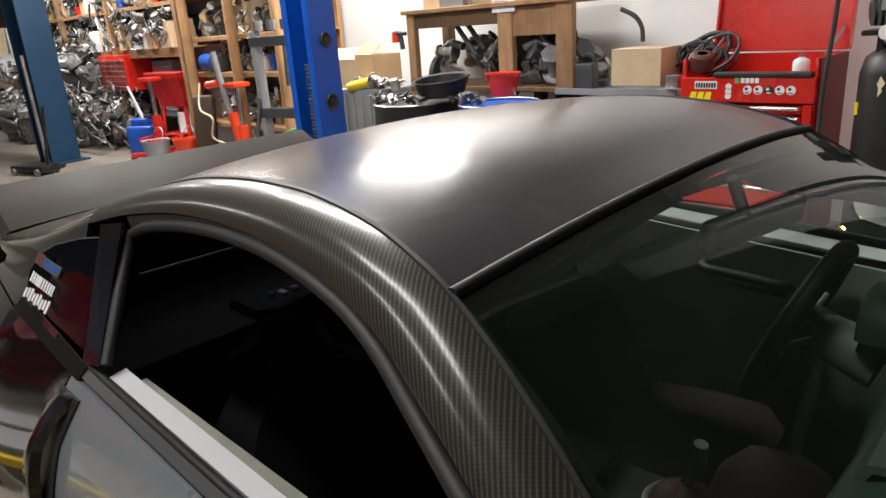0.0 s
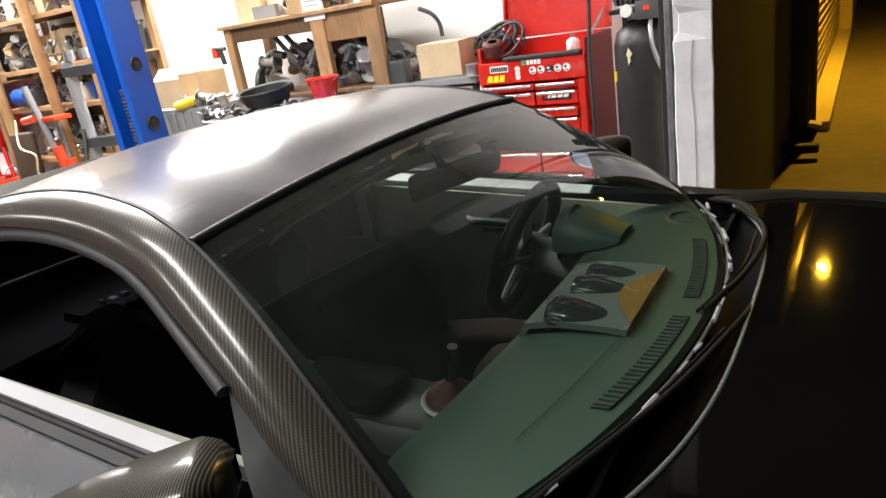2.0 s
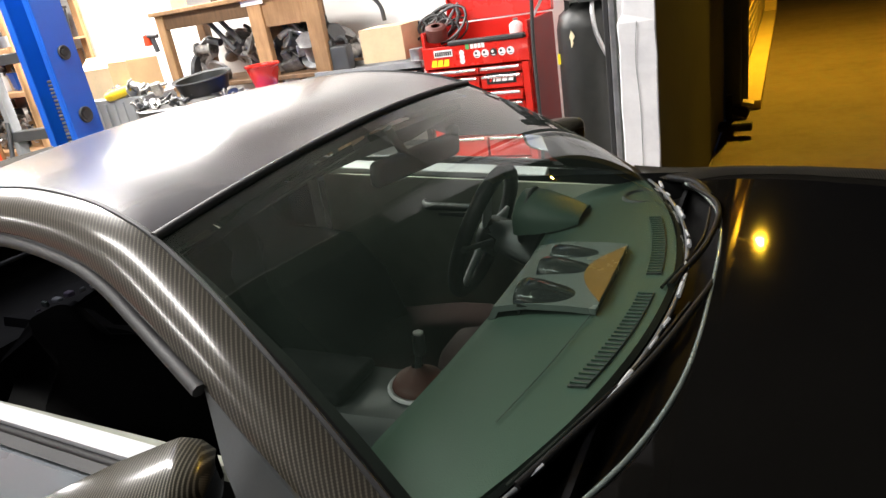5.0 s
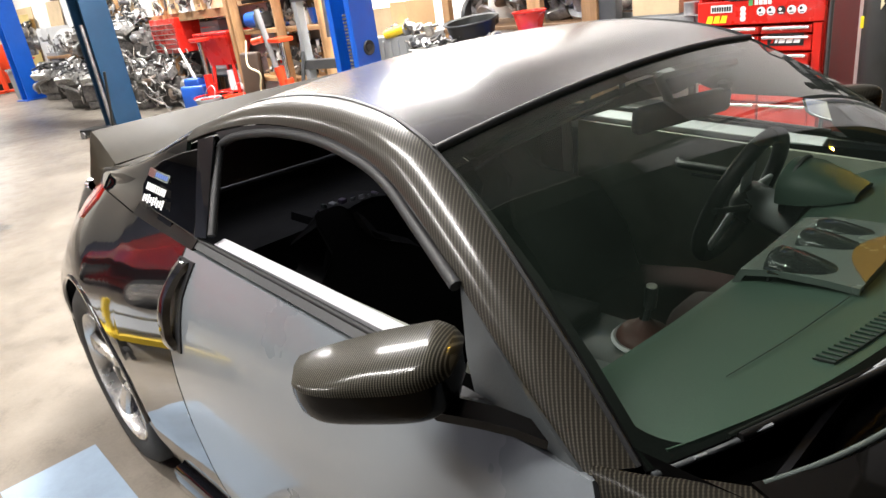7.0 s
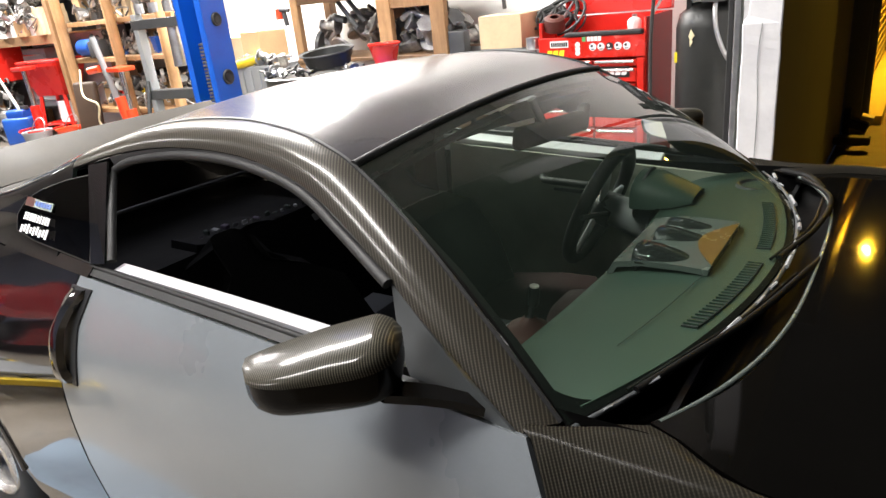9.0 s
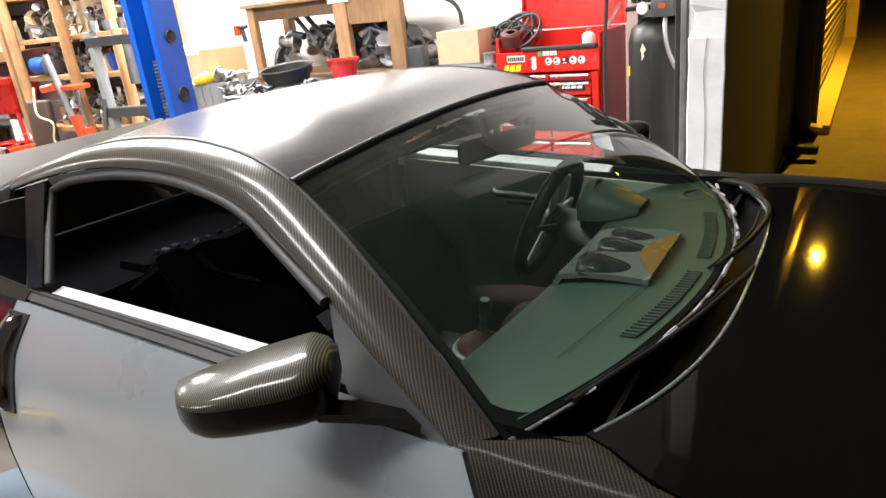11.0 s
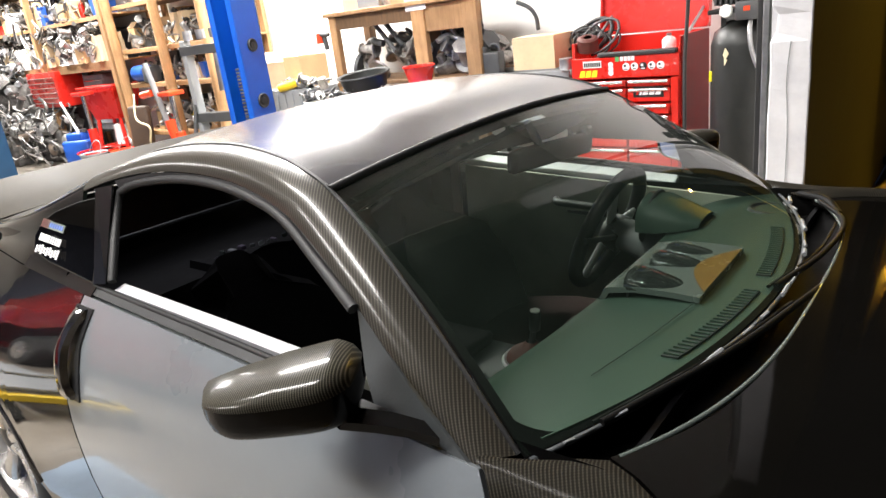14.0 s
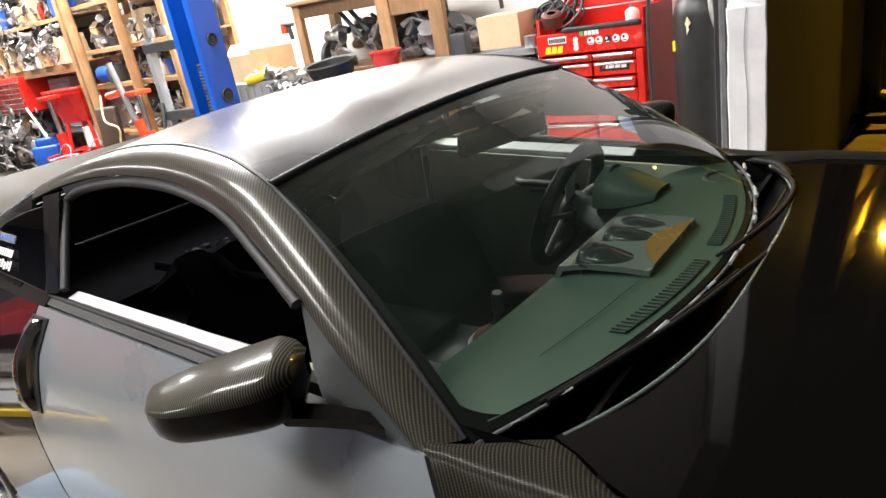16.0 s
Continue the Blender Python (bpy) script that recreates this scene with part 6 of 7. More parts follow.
wall_bench()
rs0 = random.Random(11)
for k in range(16):
    machine_part(-3.95 + 0.095 * k * rs0.uniform(0.9, 1.1), rs0.uniform(3.42, 3.7), 0.965 + 0.10 * (k % 3), rs0.uniform(0.26, 0.42), 300 + k)
for k in range(5):
    machine_part(-2.85 + 0.10 * k, 3.5, 0.965 + 0.08 * (k % 2), 0.34, 380 + k)
cw = thing("hose_coil", "black rubber hoses heaped on the bench", "hose")
for k in range(5):
    part("loop", tube([Vector((-2.70 + 0.02 * k + 0.13 * math.cos(a), 3.55 + 0.04 * math.sin(a), 1.27 + 0.02 * k + 0.09 * math.sin(a + k))) for a in [2 * math.pi * j / 12 for j in range(13)]], 0.022, 8, 50), M_HOSE, cw, "", 60)
cardboard_box(-3.83, 3.55, 1.595, 0.26, 0.28, 0.22, 12, True, M_CARD2, "open pale cardboard box on the bench top")
cardboard_box(-3.05, 3.60, 1.595, 0.55, 0.35, 0.34, -4, False, M_CARD, "large brown cardboard box on the bench top")
cardboard_box(-3.50, 3.70, 1.595, 0.40, 0.30, 0.42, 6, False, M_CARD2, "tall cardboard box on the bench top")
cardboard_box(-3.55, 3.42, 1.595, 0.24, 0.20, 0.10, 6, False, M_GREYP, "low grey carton on the bench top")
clutter(-3.4, -2.5, 3.38, 3.48, 1.595, 5, 21, 0.12, 0.2)
note = thing("paper_sheet", "white printed sheet pinned to the bench post", "paper", pose(-2.98, 3.294, 1.54))
part("sheet", box(-0.11, -0.002, -0.02, 0.11, 0.0, 0.28), M_WHITE, note)
for k in range(6):
    part("text_bar", box(-0.08, -0.003, 0.02 + 0.035 * k, 0.06 - 0.02 * (k % 2), -0.0021, 0.027 + 0.035 * k), M_GREYP, note)
ls = thing("spray_gun", "red and grey spray gun hanging on the bench post", "spray gun", pose(-4.09, 3.26, 1.36))
part("body", join(rod((-0.02, 0, 0.05), (0.0, 0, -0.08), 0.022, 10), rod((-0.06, -0.03, 0.06), (0.05, 0, 0.05), 0.018, 10)), M_DKGREY, ls)
part("cup", cyl(0.035, 0.03, 0.09, 16, pose(-0.06, -0.02, -0.02)), M_ORANGE, ls, "red cup")


def drum(x, y, r, h, mat, label):
    d = thing("steel_drum", label, "drum", pose(x, y, 0))
    part("shell", lathe([(0, 0), (r, 0), (r, h * 0.32), (r * 1.02, h * 0.335), (r, h * 0.35), (r, h * 0.66), (r * 1.02, h * 0.675), (r, h * 0.69), (r, h - 0.02), (r * 1.02, h - 0.01), (r * 1.01, h), (r * 0.97, h), (r * 0.96, h - 0.015), (0, h - 0.015)], 36), mat, d, "", 40)
    part("rim", lathe([(r * 0.97, h - 0.003), (r * 1.0, h + 0.006), (r * 1.03, h - 0.003)], 36), M_STEEL, d, "worn steel rim", 60)
    return d


drum(-3.50, 2.80, 0.33, 0.90, M_TANK, "black steel drum with a worn rim")
drum(-2.72, 2.88, 0.29, 0.90, M_BLUEP, "blue steel drum beside the black one")


def pan(x, y, z):
    p = thing("drain_pan", "black plastic oil drain pan on the drum", "drain pan", pose(x, y, z, 6, 0, 0) @ Matrix.Scale(0.88, 4))
    part("bowl", lathe([(0, 0.0), (0.17, 0.0), (0.20, 0.012), (0.235, 0.13), (0.255, 0.135), (0.255, 0.145), (0.225, 0.14), (0.19, 0.02), (0, 0.012)], 36), M_TANK, p, "", 50)
    part("lip", lathe([(0.250, 0.142), (0.258, 0.150), (0.262, 0.140)], 36), M_DKGREY, p, "", 60)


pan(-3.24, 2.84, 0.95)
rb = thing("red_funnel_bucket", "red plastic bucket on the drum", "bucket", pose(-2.69, 2.90, 0.95) @ Matrix.Scale(0.85, 4))
part("bucket", lathe([(0, 0), (0.10, 0), (0.145, 0.17), (0.155, 0.172), (0.155, 0.185), (0.138, 0.18), (0.095, 0.012), (0, 0.01)], 28), M_RED, rb, "", 50)
part("spout", flat([(0.13, -0.05, 0.15), (0.19, 0, 0.18), (0.13, 0.05, 0.15)], 0.004), M_RED, rb)
for k in range(9):
    machine_part(-3.75 + 0.06 * k, 2.62 + 0.03 * (k % 3), 0.905, 0.14, 500 + k)
for k in range(4):
    machine_part(-3.10 + 0.09 * k, 2.78, 0.905, 0.13, 540 + k)

# cart with box, jug and cables beside the tool chest
def side_cart():
    c = thing("service_cart", "dark steel service cart", "cart", pose(-1.86, 3.35, 0))
    for z in (0.25, 0.60, 0.92):
        part("tray", join(box(-0.52, -0.26, z, 0.38, 0.26, z + 0.02), box(-0.52, -0.26, z, 0.38, -0.245, z + 0.06), box(-0.52, 0.245, z, 0.38, 0.26, z + 0.06)), M_GREYP, c, "", 30)
    for x in (-0.50, 0.36):
        for y in (-0.24, 0.24):
            part("leg", box(x - 0.018, y - 0.018, 0.06, x + 0.018, y + 0.018, 0.94), M_TANK, c)
            part("castor", cyl(0.04, 0.04, 0.03, 14, pose(x, y - 0.015, 0.04, -90, 0, 0)), M_RUBBER, c, "", 50)


side_cart()
cardboard_box(-1.78, 3.28, 1.00, 0.34, 0.32, 0.225, 2, False, M_CARD2, "pale cardboard box with a hose sticking out")
ph = thing("hose_stub", "grey hose end sticking out of the box", "hose")
part("hose", tube([(-1.80, 3.26, 1.27), (-1.80, 3.24, 1.36), (-1.84, 3.22, 1.43), (-1.93, 3.20, 1.48)], 0.015, 8, 24), M_DKGREY, ph, "", 60)
cc = thing("cable_coil", "black cables heaped beside the tool chest", "cable")
rs1 = random.Random(5)
for k in range(15):
    cx, cy, cz = -1.52 + rs1.uniform(-0.12, 0.16), 3.42 + rs1.uniform(-0.08, 0.08), 1.12 + rs1.uniform(-0.03, 0.08)
    rr = rs1.uniform(0.08, 0.16)
    tl_ = rs1.uniform(0.3, 1.0)
    part("loop", tube([Vector((cx + rr * math.cos(a), cy + 0.4 * rr * math.sin(a) * tl_, cz + rr * 0.75 * math.sin(a + 0.4))) for a in [2 * math.pi * j / 12 for j in range(13)]], rs1.choice([0.007, 0.010, 0.016]), 7, 44), rs1.choice([M_HOSE, M_HOSE, M_DKGREY]), cc, "", 60)
af = thing("air_filter", "dark red pleated air filter on the cart", "air filter", pose(-1.36, 3.16, 1.10, 20, 0, 30))
part("element", lathe([(0.055, 0), (0.075, 0.01), (0.07, 0.09), (0.05, 0.1), (0.03, 0.1)], 30), M_BOOT, af, "", 20)
bottle(-0.82, 3.25, 1.06, 0.045, 0.11, M_WHITE, M_STEEL, "white cup standing in the chest tray")
tin(-1.50, 3.10, 0.99, 0.05, 0.08, M_STEEL, "open steel tin on the cart")


def jug(x, y, z, mat, label, s=1.0, rz=0.0):
    j = thing("fuel_jug", label, "jug", pose(x, y, z, 0, 0, rz))
    part("body", join(box(-0.11 * s, -0.08 * s, 0, 0.11 * s, 0.08 * s, 0.24 * s, 0.02 * s, 3), box(-0.10 * s, -0.07 * s, 0.22 * s, -0.03 * s, 0.07 * s, 0.30 * s, 0.015 * s, 2)), mat, j, "", 50)
    part("handle", tube([(-0.03 * s, 0, 0.27 * s), (0.03 * s, 0, 0.31 * s), (0.09 * s, 0, 0.28 * s), (0.09 * s, 0, 0.22 * s)], 0.016 * s, 8, 20), mat, j, "", 60)
    part("cap", cyl(0.03 * s, 0.03 * s, 0.03 * s, 14, pose(-0.06 * s, 0, 0.30 * s)), M_DKGREY, j, "", 40)


jug(-2.33, 3.40, 0.94, M_DKGREY, "dark grey fuel jug on the cart", 0.8, 10)
# ---------------------------------------------------------------- racks and machines down the workshop
shelf_rack("timber_rack", -7.95, -5.75, 3.18, 3.98, [0.50, 1.10, 1.52, 2.05, 2.55], [-7.85, -6.78, -5.85], 3.0, "pine shelving rack crowded with workshop clutter", True)
shelf_rack("timber_rack", -14.3, -8.15, 3.25, 3.98, [1.42, 2.0, 2.55], [-14.2, -12.4, -10.4, -8.25], 3.1, "long pine rack stacked with boxes and parts")
def back_row(x0, x1, z, n, seed, h):
    """Totes and cartons stored at the back of a shelf."""
    rs = random.Random(seed)
    w = (x1 - x0) / n
    for k in range(n):
        x = x0 + w * (k + 0.5)
        if rs.random() < 0.45:
            crate(x, 3.80, z, w * 0.9, 0.22, h * rs.uniform(0.6, 0.9), rs.choice([M_DKGREY, M_TANK, M_GREYP, M_DKGREY]), "dark tote stored at the back of a shelf")
        else:
            cardboard_box(x, 3.82, z, w * rs.uniform(0.75, 0.98), 0.22, h * rs.uniform(0.6, 1.0), rs.uniform(-4, 4), False, rs.choice([M_CARD, M_CARD, M_WOODDK, M_DKGREY]), "carton stored at the back of a shelf")


for zz5, hh, sd in ((0.50, 0.5, 1), (1.10, 0.34, 2), (1.52, 0.46, 3), (2.05, 0.42, 4)):
    back_row(-7.7, -5.9, zz5, 5, 60 + sd, hh)
for zz5, hh, sd in ((1.42, 0.5, 5), (2.0, 0.48, 6)):
    back_row(-14.0, -8.3, zz5, 13, 60 + sd, hh)
clutter(-7.7, -5.85, 3.40, 3.55, 1.10, 17, 31, 0.30, 0.25)
clutter(-7.7, -5.85, 3.40, 3.55, 1.52, 17, 32, 0.34, 0.35)
clutter(-7.7, -5.85, 3.40, 3.55, 2.05, 15, 33, 0.34, 0.4)
clutter(-7.7, -5.85, 3.40, 3.55, 0.50, 16, 34, 0.34, 0.2)
clutter(-7.7, -5.85, 3.40, 3.55, 2.55, 9, 39, 0.34, 0.5)
clutter(-14.0, -8.3, 3.42, 3.55, 1.42, 28, 35, 0.40, 0.45)
clutter(-14.0, -8.3, 3.42, 3.55, 2.0, 28, 36, 0.42, 0.45)
clutter(-14.0, -8.3, 3.42, 3.55, 2.55, 16, 37, 0.42, 0.5)
# overhanging heap on the long rack's front edge
for k in range(14):
    rsx = random.Random(700 + k)
    machine_part(-13.4 + 0.36 * k, 3.36, 1.42 + 0.02 * (k % 3), rsx.uniform(0.22, 0.36), 710 + k)
for k in range(22):
    rsx = random.Random(800 + k)
    cardboard_box(-13.6 + 0.25 * k, 3.36 + 0.05 * (k % 2), 1.42, rsx.uniform(0.16, 0.3), 0.18, rsx.uniform(0.14, 0.34), rsx.uniform(-25, 25), rsx.random() < 0.3, rsx.choice([M_CARD, M_CARD2, M_WHITE, M_CARD]), "small carton at the rack's front edge")


def engine(x, y, z, s, seed, rz):
    """A pulled engine on the floor: block, heads, covers, pulleys, pipes and looms."""
    rs = random.Random(seed)
    e = thing("car_engine", "greasy pulled car engine standing on the floor", "engine", pose(x, y, z, 0, 0, rz), "pulled engines")
    S = Matrix.Diagonal((s, s, s, 1))
    part("block", join(box(-0.32, -0.20, 0.16, 0.30, 0.20, 0.52, 0.03, 2, S), box(-0.28, -0.16, 0.0, 0.24, 0.16, 0.17, 0.03, 2, S)), M_OIL, e, "oily iron block", 40)
    for sgn in (-1, 1):
        hm = S @ pose(0, sgn * 0.20, 0.52, -32 * sgn, 0, 0)
        part("cylinder_head", join(box(-0.29, -0.11, 0, 0.27, 0.11, 0.16, 0.02, 2, hm), *[cyl(0.03, 0.03, 0.05, 10, hm @ pose(-0.20 + 0.2 * k, 0, 0.15)) for k in range(3)]), M_CASTAL, e, "cast aluminium head", 40)
        for k in range(3):
            b = tube([(-0.18 + 0.19 * k, sgn * 0.10, 0.66), (-0.18 + 0.19 * k, sgn * 0.02, 0.80), (-0.16 + 0.19 * k, -sgn * 0.08, 0.82), (-0.15 + 0.19 * k, -sgn * 0.14, 0.74)], 0.033, 9, 16)
            b.transform(S)
            part("intake_pipe", b, rs.choice([M_CASTAL, M_STEEL]), e, "", 60)
        b = tube([(-0.22, sgn * 0.30, 0.50), (0.0, sgn * 0.36, 0.44), (0.22, sgn * 0.32, 0.36), (0.36, sgn * 0.22, 0.2)], 0.04, 9, 18)
        b.transform(S)
        part("exhaust_pipe", b, M_OIL, e, "", 60)
    for yy__, zz__, r in ((0.0, 0.22, 0.10), (-0.16, 0.40, 0.07), (0.17, 0.42, 0.06), (0.0, 0.52, 0.05)):
        part("pulley", lathe([(0.0, 0.03), (r * 0.5, 0.03), (r * 0.6, 0.01), (r * 0.9, 0.01), (r, 0.03), (r, 0.05), (r * 0.85, 0.055), (0, 0.05)], 22, S @ pose(-0.33, yy__, zz__, 0, -90, 0)), rs.choice([M_STEEL, M_OIL]), e, "", 40)
    part("gearbox", lathe([(0.0, 0), (0.20, 0), (0.19, 0.10), (0.13, 0.2), (0.11, 0.42), (0.06, 0.46), (0, 0.46)], 20, S @ pose(0.30, 0, 0.30, 0, 90, 0)), M_CASTAL, e, "cast gearbox housing", 40)
    for k in range(7):
        pts = [(rs.uniform(-0.35, 0.35), rs.uniform(-0.3, 0.3), rs.uniform(0.45, 0.85)) for j in range(4)]
        b = tube(pts, rs.choice([0.008, 0.014, 0.02]), 7, 22)
        b.transform(S)
        part("wiring_loom", b, rs.choice([M_HOSE, M_HOSE, M_DKGREY, M_STEEL]), e, "", 60)
    for k in range(6):
        part("bracket", metal_bit(rs, 0.26 * s, Matrix.Translation((rs.uniform(-0.3, 0.3) * s, rs.uniform(-0.25, 0.25) * s, rs.uniform(0.3, 0.75) * s))), rs.choice([M_STEEL, M_CASTAL, M_OIL]), e, "", 40)
    return e


base_engine = engine(-13.5, 2.62, 0, 0.95, 3, 20)
for ex, ey, ez, er in ((-12.75, 2.72, 0, 70), (-11.95, 2.86, 0, -30), (-11.25, 3.0, 0, 100), (-10.65, 3.3, 0, 15), (-13.2, 3.35, 0, 40), (-12.3, 3.45, 0, 190), (-11.5, 3.6, 0, 130), (-12.95, 3.0, 0.74, 200), (-12.15, 3.15, 0.74, 60), (-11.4, 3.3, 0.74, 150), (-14.4, 2.9, 0, 10), (-15.2, 3.0, 0, 130), (-14.0, 3.3, 0.74, 75)):
    copy_thing(base_engine, pose(ex, ey, ez, 0, 0, er))


def drawer_chest(x, y, z, w, h, mat, label, n=6):
    c = thing("drawer_chest", label, "tool chest", pose(x, y, z))
    part("cabinet", box(-w / 2, -0.2, 0, w / 2, 0.2, h, 0.008, 1), mat, c, "", 30)
    for k in range(n):
        z0 = 0.02 + (h - 0.08) * k / n
        d = part("drawer", box(-w / 2 + 0.02, -0.215, z0, w / 2 - 0.02, -0.198, z0 + (h - 0.08) / n - 0.012, 0.003, 1), mat, c, "", 30)
        part("pull", box(-w / 2 + 0.04, -0.235, z0 + (h - 0.08) / n - 0.030, w / 2 - 0.04, -0.214, z0 + (h - 0.08) / n - 0.016, 0.003, 1), M_CHROME, d)
    return c


drawer_chest(-10.45, 3.42, 0.84, 1.0, 0.52, M_RED, "red drawer chest on a stand", 6)
drawer_chest(-9.45, 3.72, 0.45, 0.62, 0.80, M_GREYP, "grey steel drawer chest with chrome pulls", 7)
for nm, x, w, h in (("chest_stand", -10.45, 0.90, 0.84), ("chest_stand", -9.45, 0.60, 0.45)):
    st = thing(nm, "black steel stand under a drawer chest", "stand", pose(x, 3.42 if x < -10 else 3.72, 0))
    for sx in (-1, 1):
        for sy in (-1, 1):
            part("leg", box(sx * (w / 2 - 0.03) - 0.02, sy * 0.16 - 0.02, 0, sx * (w / 2 - 0.03) + 0.02, sy * 0.16 + 0.02, h), M_TANK, st)
    part("top", box(-w / 2, -0.19, h - 0.03, w / 2, 0.19, h - 0.001), M_TANK, st)


def parts_washer():
    c = thing("parts_washer", "red steel parts washer bin on splayed legs", "parts washer", pose(-8.72, 3.36, 0, 0, 0, 12) @ Matrix.Diagonal((0.88, 0.8, 1.06, 1)))
    rows = [[Vector((sx * w, sy * d, z)) for sx, sy in ((-1, -1), (1, -1), (1, 1), (-1, 1))] for w, d, z in ((0.28, 0.18, 0.62), (0.40, 0.27, 0.98), (0.42, 0.29, 0.98), (0.42, 0.29, 1.02), (0.38, 0.25, 1.02), (0.26, 0.16, 0.64))]
    part("bin", grid(rows, True), M_RED, c, "", 25)
    part("bin_floor", box(-0.27, -0.17, 0.62, 0.27, 0.17, 0.64), M_RED, c)
    part("lid", box(-0.43, -0.30, 1.022, 0.43, 0.30, 1.05, 0.008, 1), M_RED, c)
    for sx in (-1, 1):
        for sy in (-1, 1):
            part("leg", rod((sx * 0.25, sy * 0.15, 0.62), (sx * 0.34, sy * 0.22, 0.0), 0.03, 8), M_RED, c, "", 60)
    part("shelf", box(-0.30, -0.18, 0.26, 0.30, 0.18, 0.28), M_RED, c)
    tin(-8.62, 3.36, 0.30, 0.12, 0.28, M_WHITE, "white bucket under the parts washer", "bucket")


parts_washer()


def stand_jack(x, y, mat, label, h=1.25, ring=True):
    c = thing("transmission_jack", label, "jack", pose(x, y, 0))
    part("base", join(*[box(0, -0.04, 0.04, 0.42, 0.04, 0.10, 0.006, 1, Matrix.Rotation(radians(a), 4, "Z")) for a in (45, 135, 225, 315)]), mat, c, "", 30)
    for a in (45, 135, 225, 315):
        part("castor", cyl(0.04, 0.04, 0.03, 14, Matrix.Rotation(radians(a), 4, "Z") @ pose(0.40, -0.015, 0.04, -90, 0, 0)), M_RUBBER, c, "", 50)
    part("cylinder", cyl(0.07, 0.06, h * 0.5, 18, pose(0, 0, 0.08)), mat, c, "", 50)
    part("ram", cyl(0.03, 0.03, h * 0.6, 14, pose(0, 0, h * 0.45)), M_CHROME, c, "chrome ram", 50)
    part("saddle", box(-0.13, -0.10, h * 1.02, 0.13, 0.10, h * 1.02 + 0.05, 0.01, 1), mat, c, "", 30)
    if ring:
        part("foot_ring", tube([Vector((0.26 * math.cos(a), 0.26 * math.sin(a), 0.28)) for a in [2 * math.pi * k / 20 for k in range(21)]], 0.014, 8, 60), mat, c, "", 60)
    return c


stand_jack(-8.62, 2.94, M_RED, "red upright transmission jack with a foot ring", 1.0)
stand_jack(-6.42, 2.92, M_ORANGE, "orange-red hydraulic stand jack with a grey arm", 0.95, False)
arm = thing("crane_arm", "grey and red hoist arm leaning by the rack", "hoist", pose(-6.42, 2.80, 0))
part("mast", rod((-0.05, 0.12, 0.05), (-0.18, 0.0, 1.35), 0.035, 10), M_GREYP, arm, "", 60)
part("boom", rod((-0.18, 0.0, 1.02), (-0.36, -0.03, 1.00), 0.04, 10), M_ORANGE, arm, "orange-red boom", 60)
part("sleeve", rod((-0.02, 0.10, 0.25), (-0.07, 0.07, 0.70), 0.06, 10), M_ORANGE, arm, "orange-red sleeve", 60)


def press_frame():
    c = thing("shop_press", "grey steel shop press frame", "press", pose(-5.05, 2.72, 0, 0, 0, 10))
    for x in (-0.42, 0.42):
        part("upright", box(x - 0.03, -0.05, 0, x + 0.03, 0.05, 1.52, 0.006, 1), M_GREYP, c)
        part("foot", box(x - 0.04, -0.32, 0, x + 0.04, 0.32, 0.06, 0.006, 1), M_GREYP, c)
        part("brace", rod((x, -0.28, 0.05), (x, -0.05, 0.9), 0.02, 8), M_DKGREY, c, "", 60)
    for z in (1.38, 0.72):
        part("crossbeam", box(-0.46, -0.06, z, 0.46, 0.06, z + 0.09, 0.006, 1), M_DKGREY, c)
    part("ram", cyl(0.06, 0.05, 0.36, 16, pose(0, 0, 1.02)), M_STEEL, c, "steel ram", 50)
    for k in range(5):
        part("holder", cyl(0.045, 0.045, 0.09, 14, pose(-0.36 + 0.18 * k, 0, 1.52)), M_STEEL, c, "steel cup on the crossbeam", 40)


press_frame()
bj = thing("fluid_jug", "large blue plastic fluid jug on the floor", "jug", pose(-9.15, 2.98, 0, 0, 0, 25))
part("body", join(box(-0.22, -0.15, 0, 0.22, 0.15, 0.42, 0.04, 3), box(-0.16, -0.10, 0.40, 0.12, 0.10, 0.52, 0.03, 3)), M_BLUEP, bj, "", 50)
part("spout", rod((0.0, 0, 0.50), (-0.16, 0, 0.95), 0.025, 10, 0.016), M_WHITE, bj, "white filler tube", 60)
part("cap", cyl(0.05, 0.05, 0.04, 14, pose(0.08, 0, 0.52)), M_DKGREY, bj, "", 50)
for x, y, m_, lb in ((-8.0, 3.0, M_ORANGE, "orange plastic scoop on the floor"), (-8.35, 2.75, M_GREYP, "grey bucket on the floor")):
    s_ = thing("floor_bucket", lb, "bucket", pose(x, y, 0))
    part("bucket", lathe([(0, 0), (0.13, 0), (0.17, 0.28), (0.18, 0.28), (0.18, 0.30), (0.16, 0.29), (0.12, 0.012), (0, 0.01)], 24), m_, s_, "", 50)
    part("handle", tube([(0.17, 0, 0.27), (0.12, 0.06, 0.40), (0, 0.08, 0.45), (-0.12, 0.06, 0.40), (-0.17, 0, 0.27)], 0.006, 6, 24), M_STEEL, s_, "", 60)
gh = thing("garden_hose", "green and cream hoses looped by the press", "hose")
part("loop", tube([(-5.4, 2.55, 0.30), (-4.9, 2.5, 0.62), (-4.3, 2.5, 0.70), (-4.1, 2.6, 0.5)], 0.014, 8, 40), M_GREENH, gh, "green hose", 60)
part("loop", tube([(-7.3, 2.95, 1.0), (-7.2, 2.85, 0.72), (-6.9, 2.83, 0.62), (-7.0, 2.85, 0.40), (-6.6, 2.80, 0.35)], 0.012, 8, 40), M_CREAM, gh, "cream hose", 60)

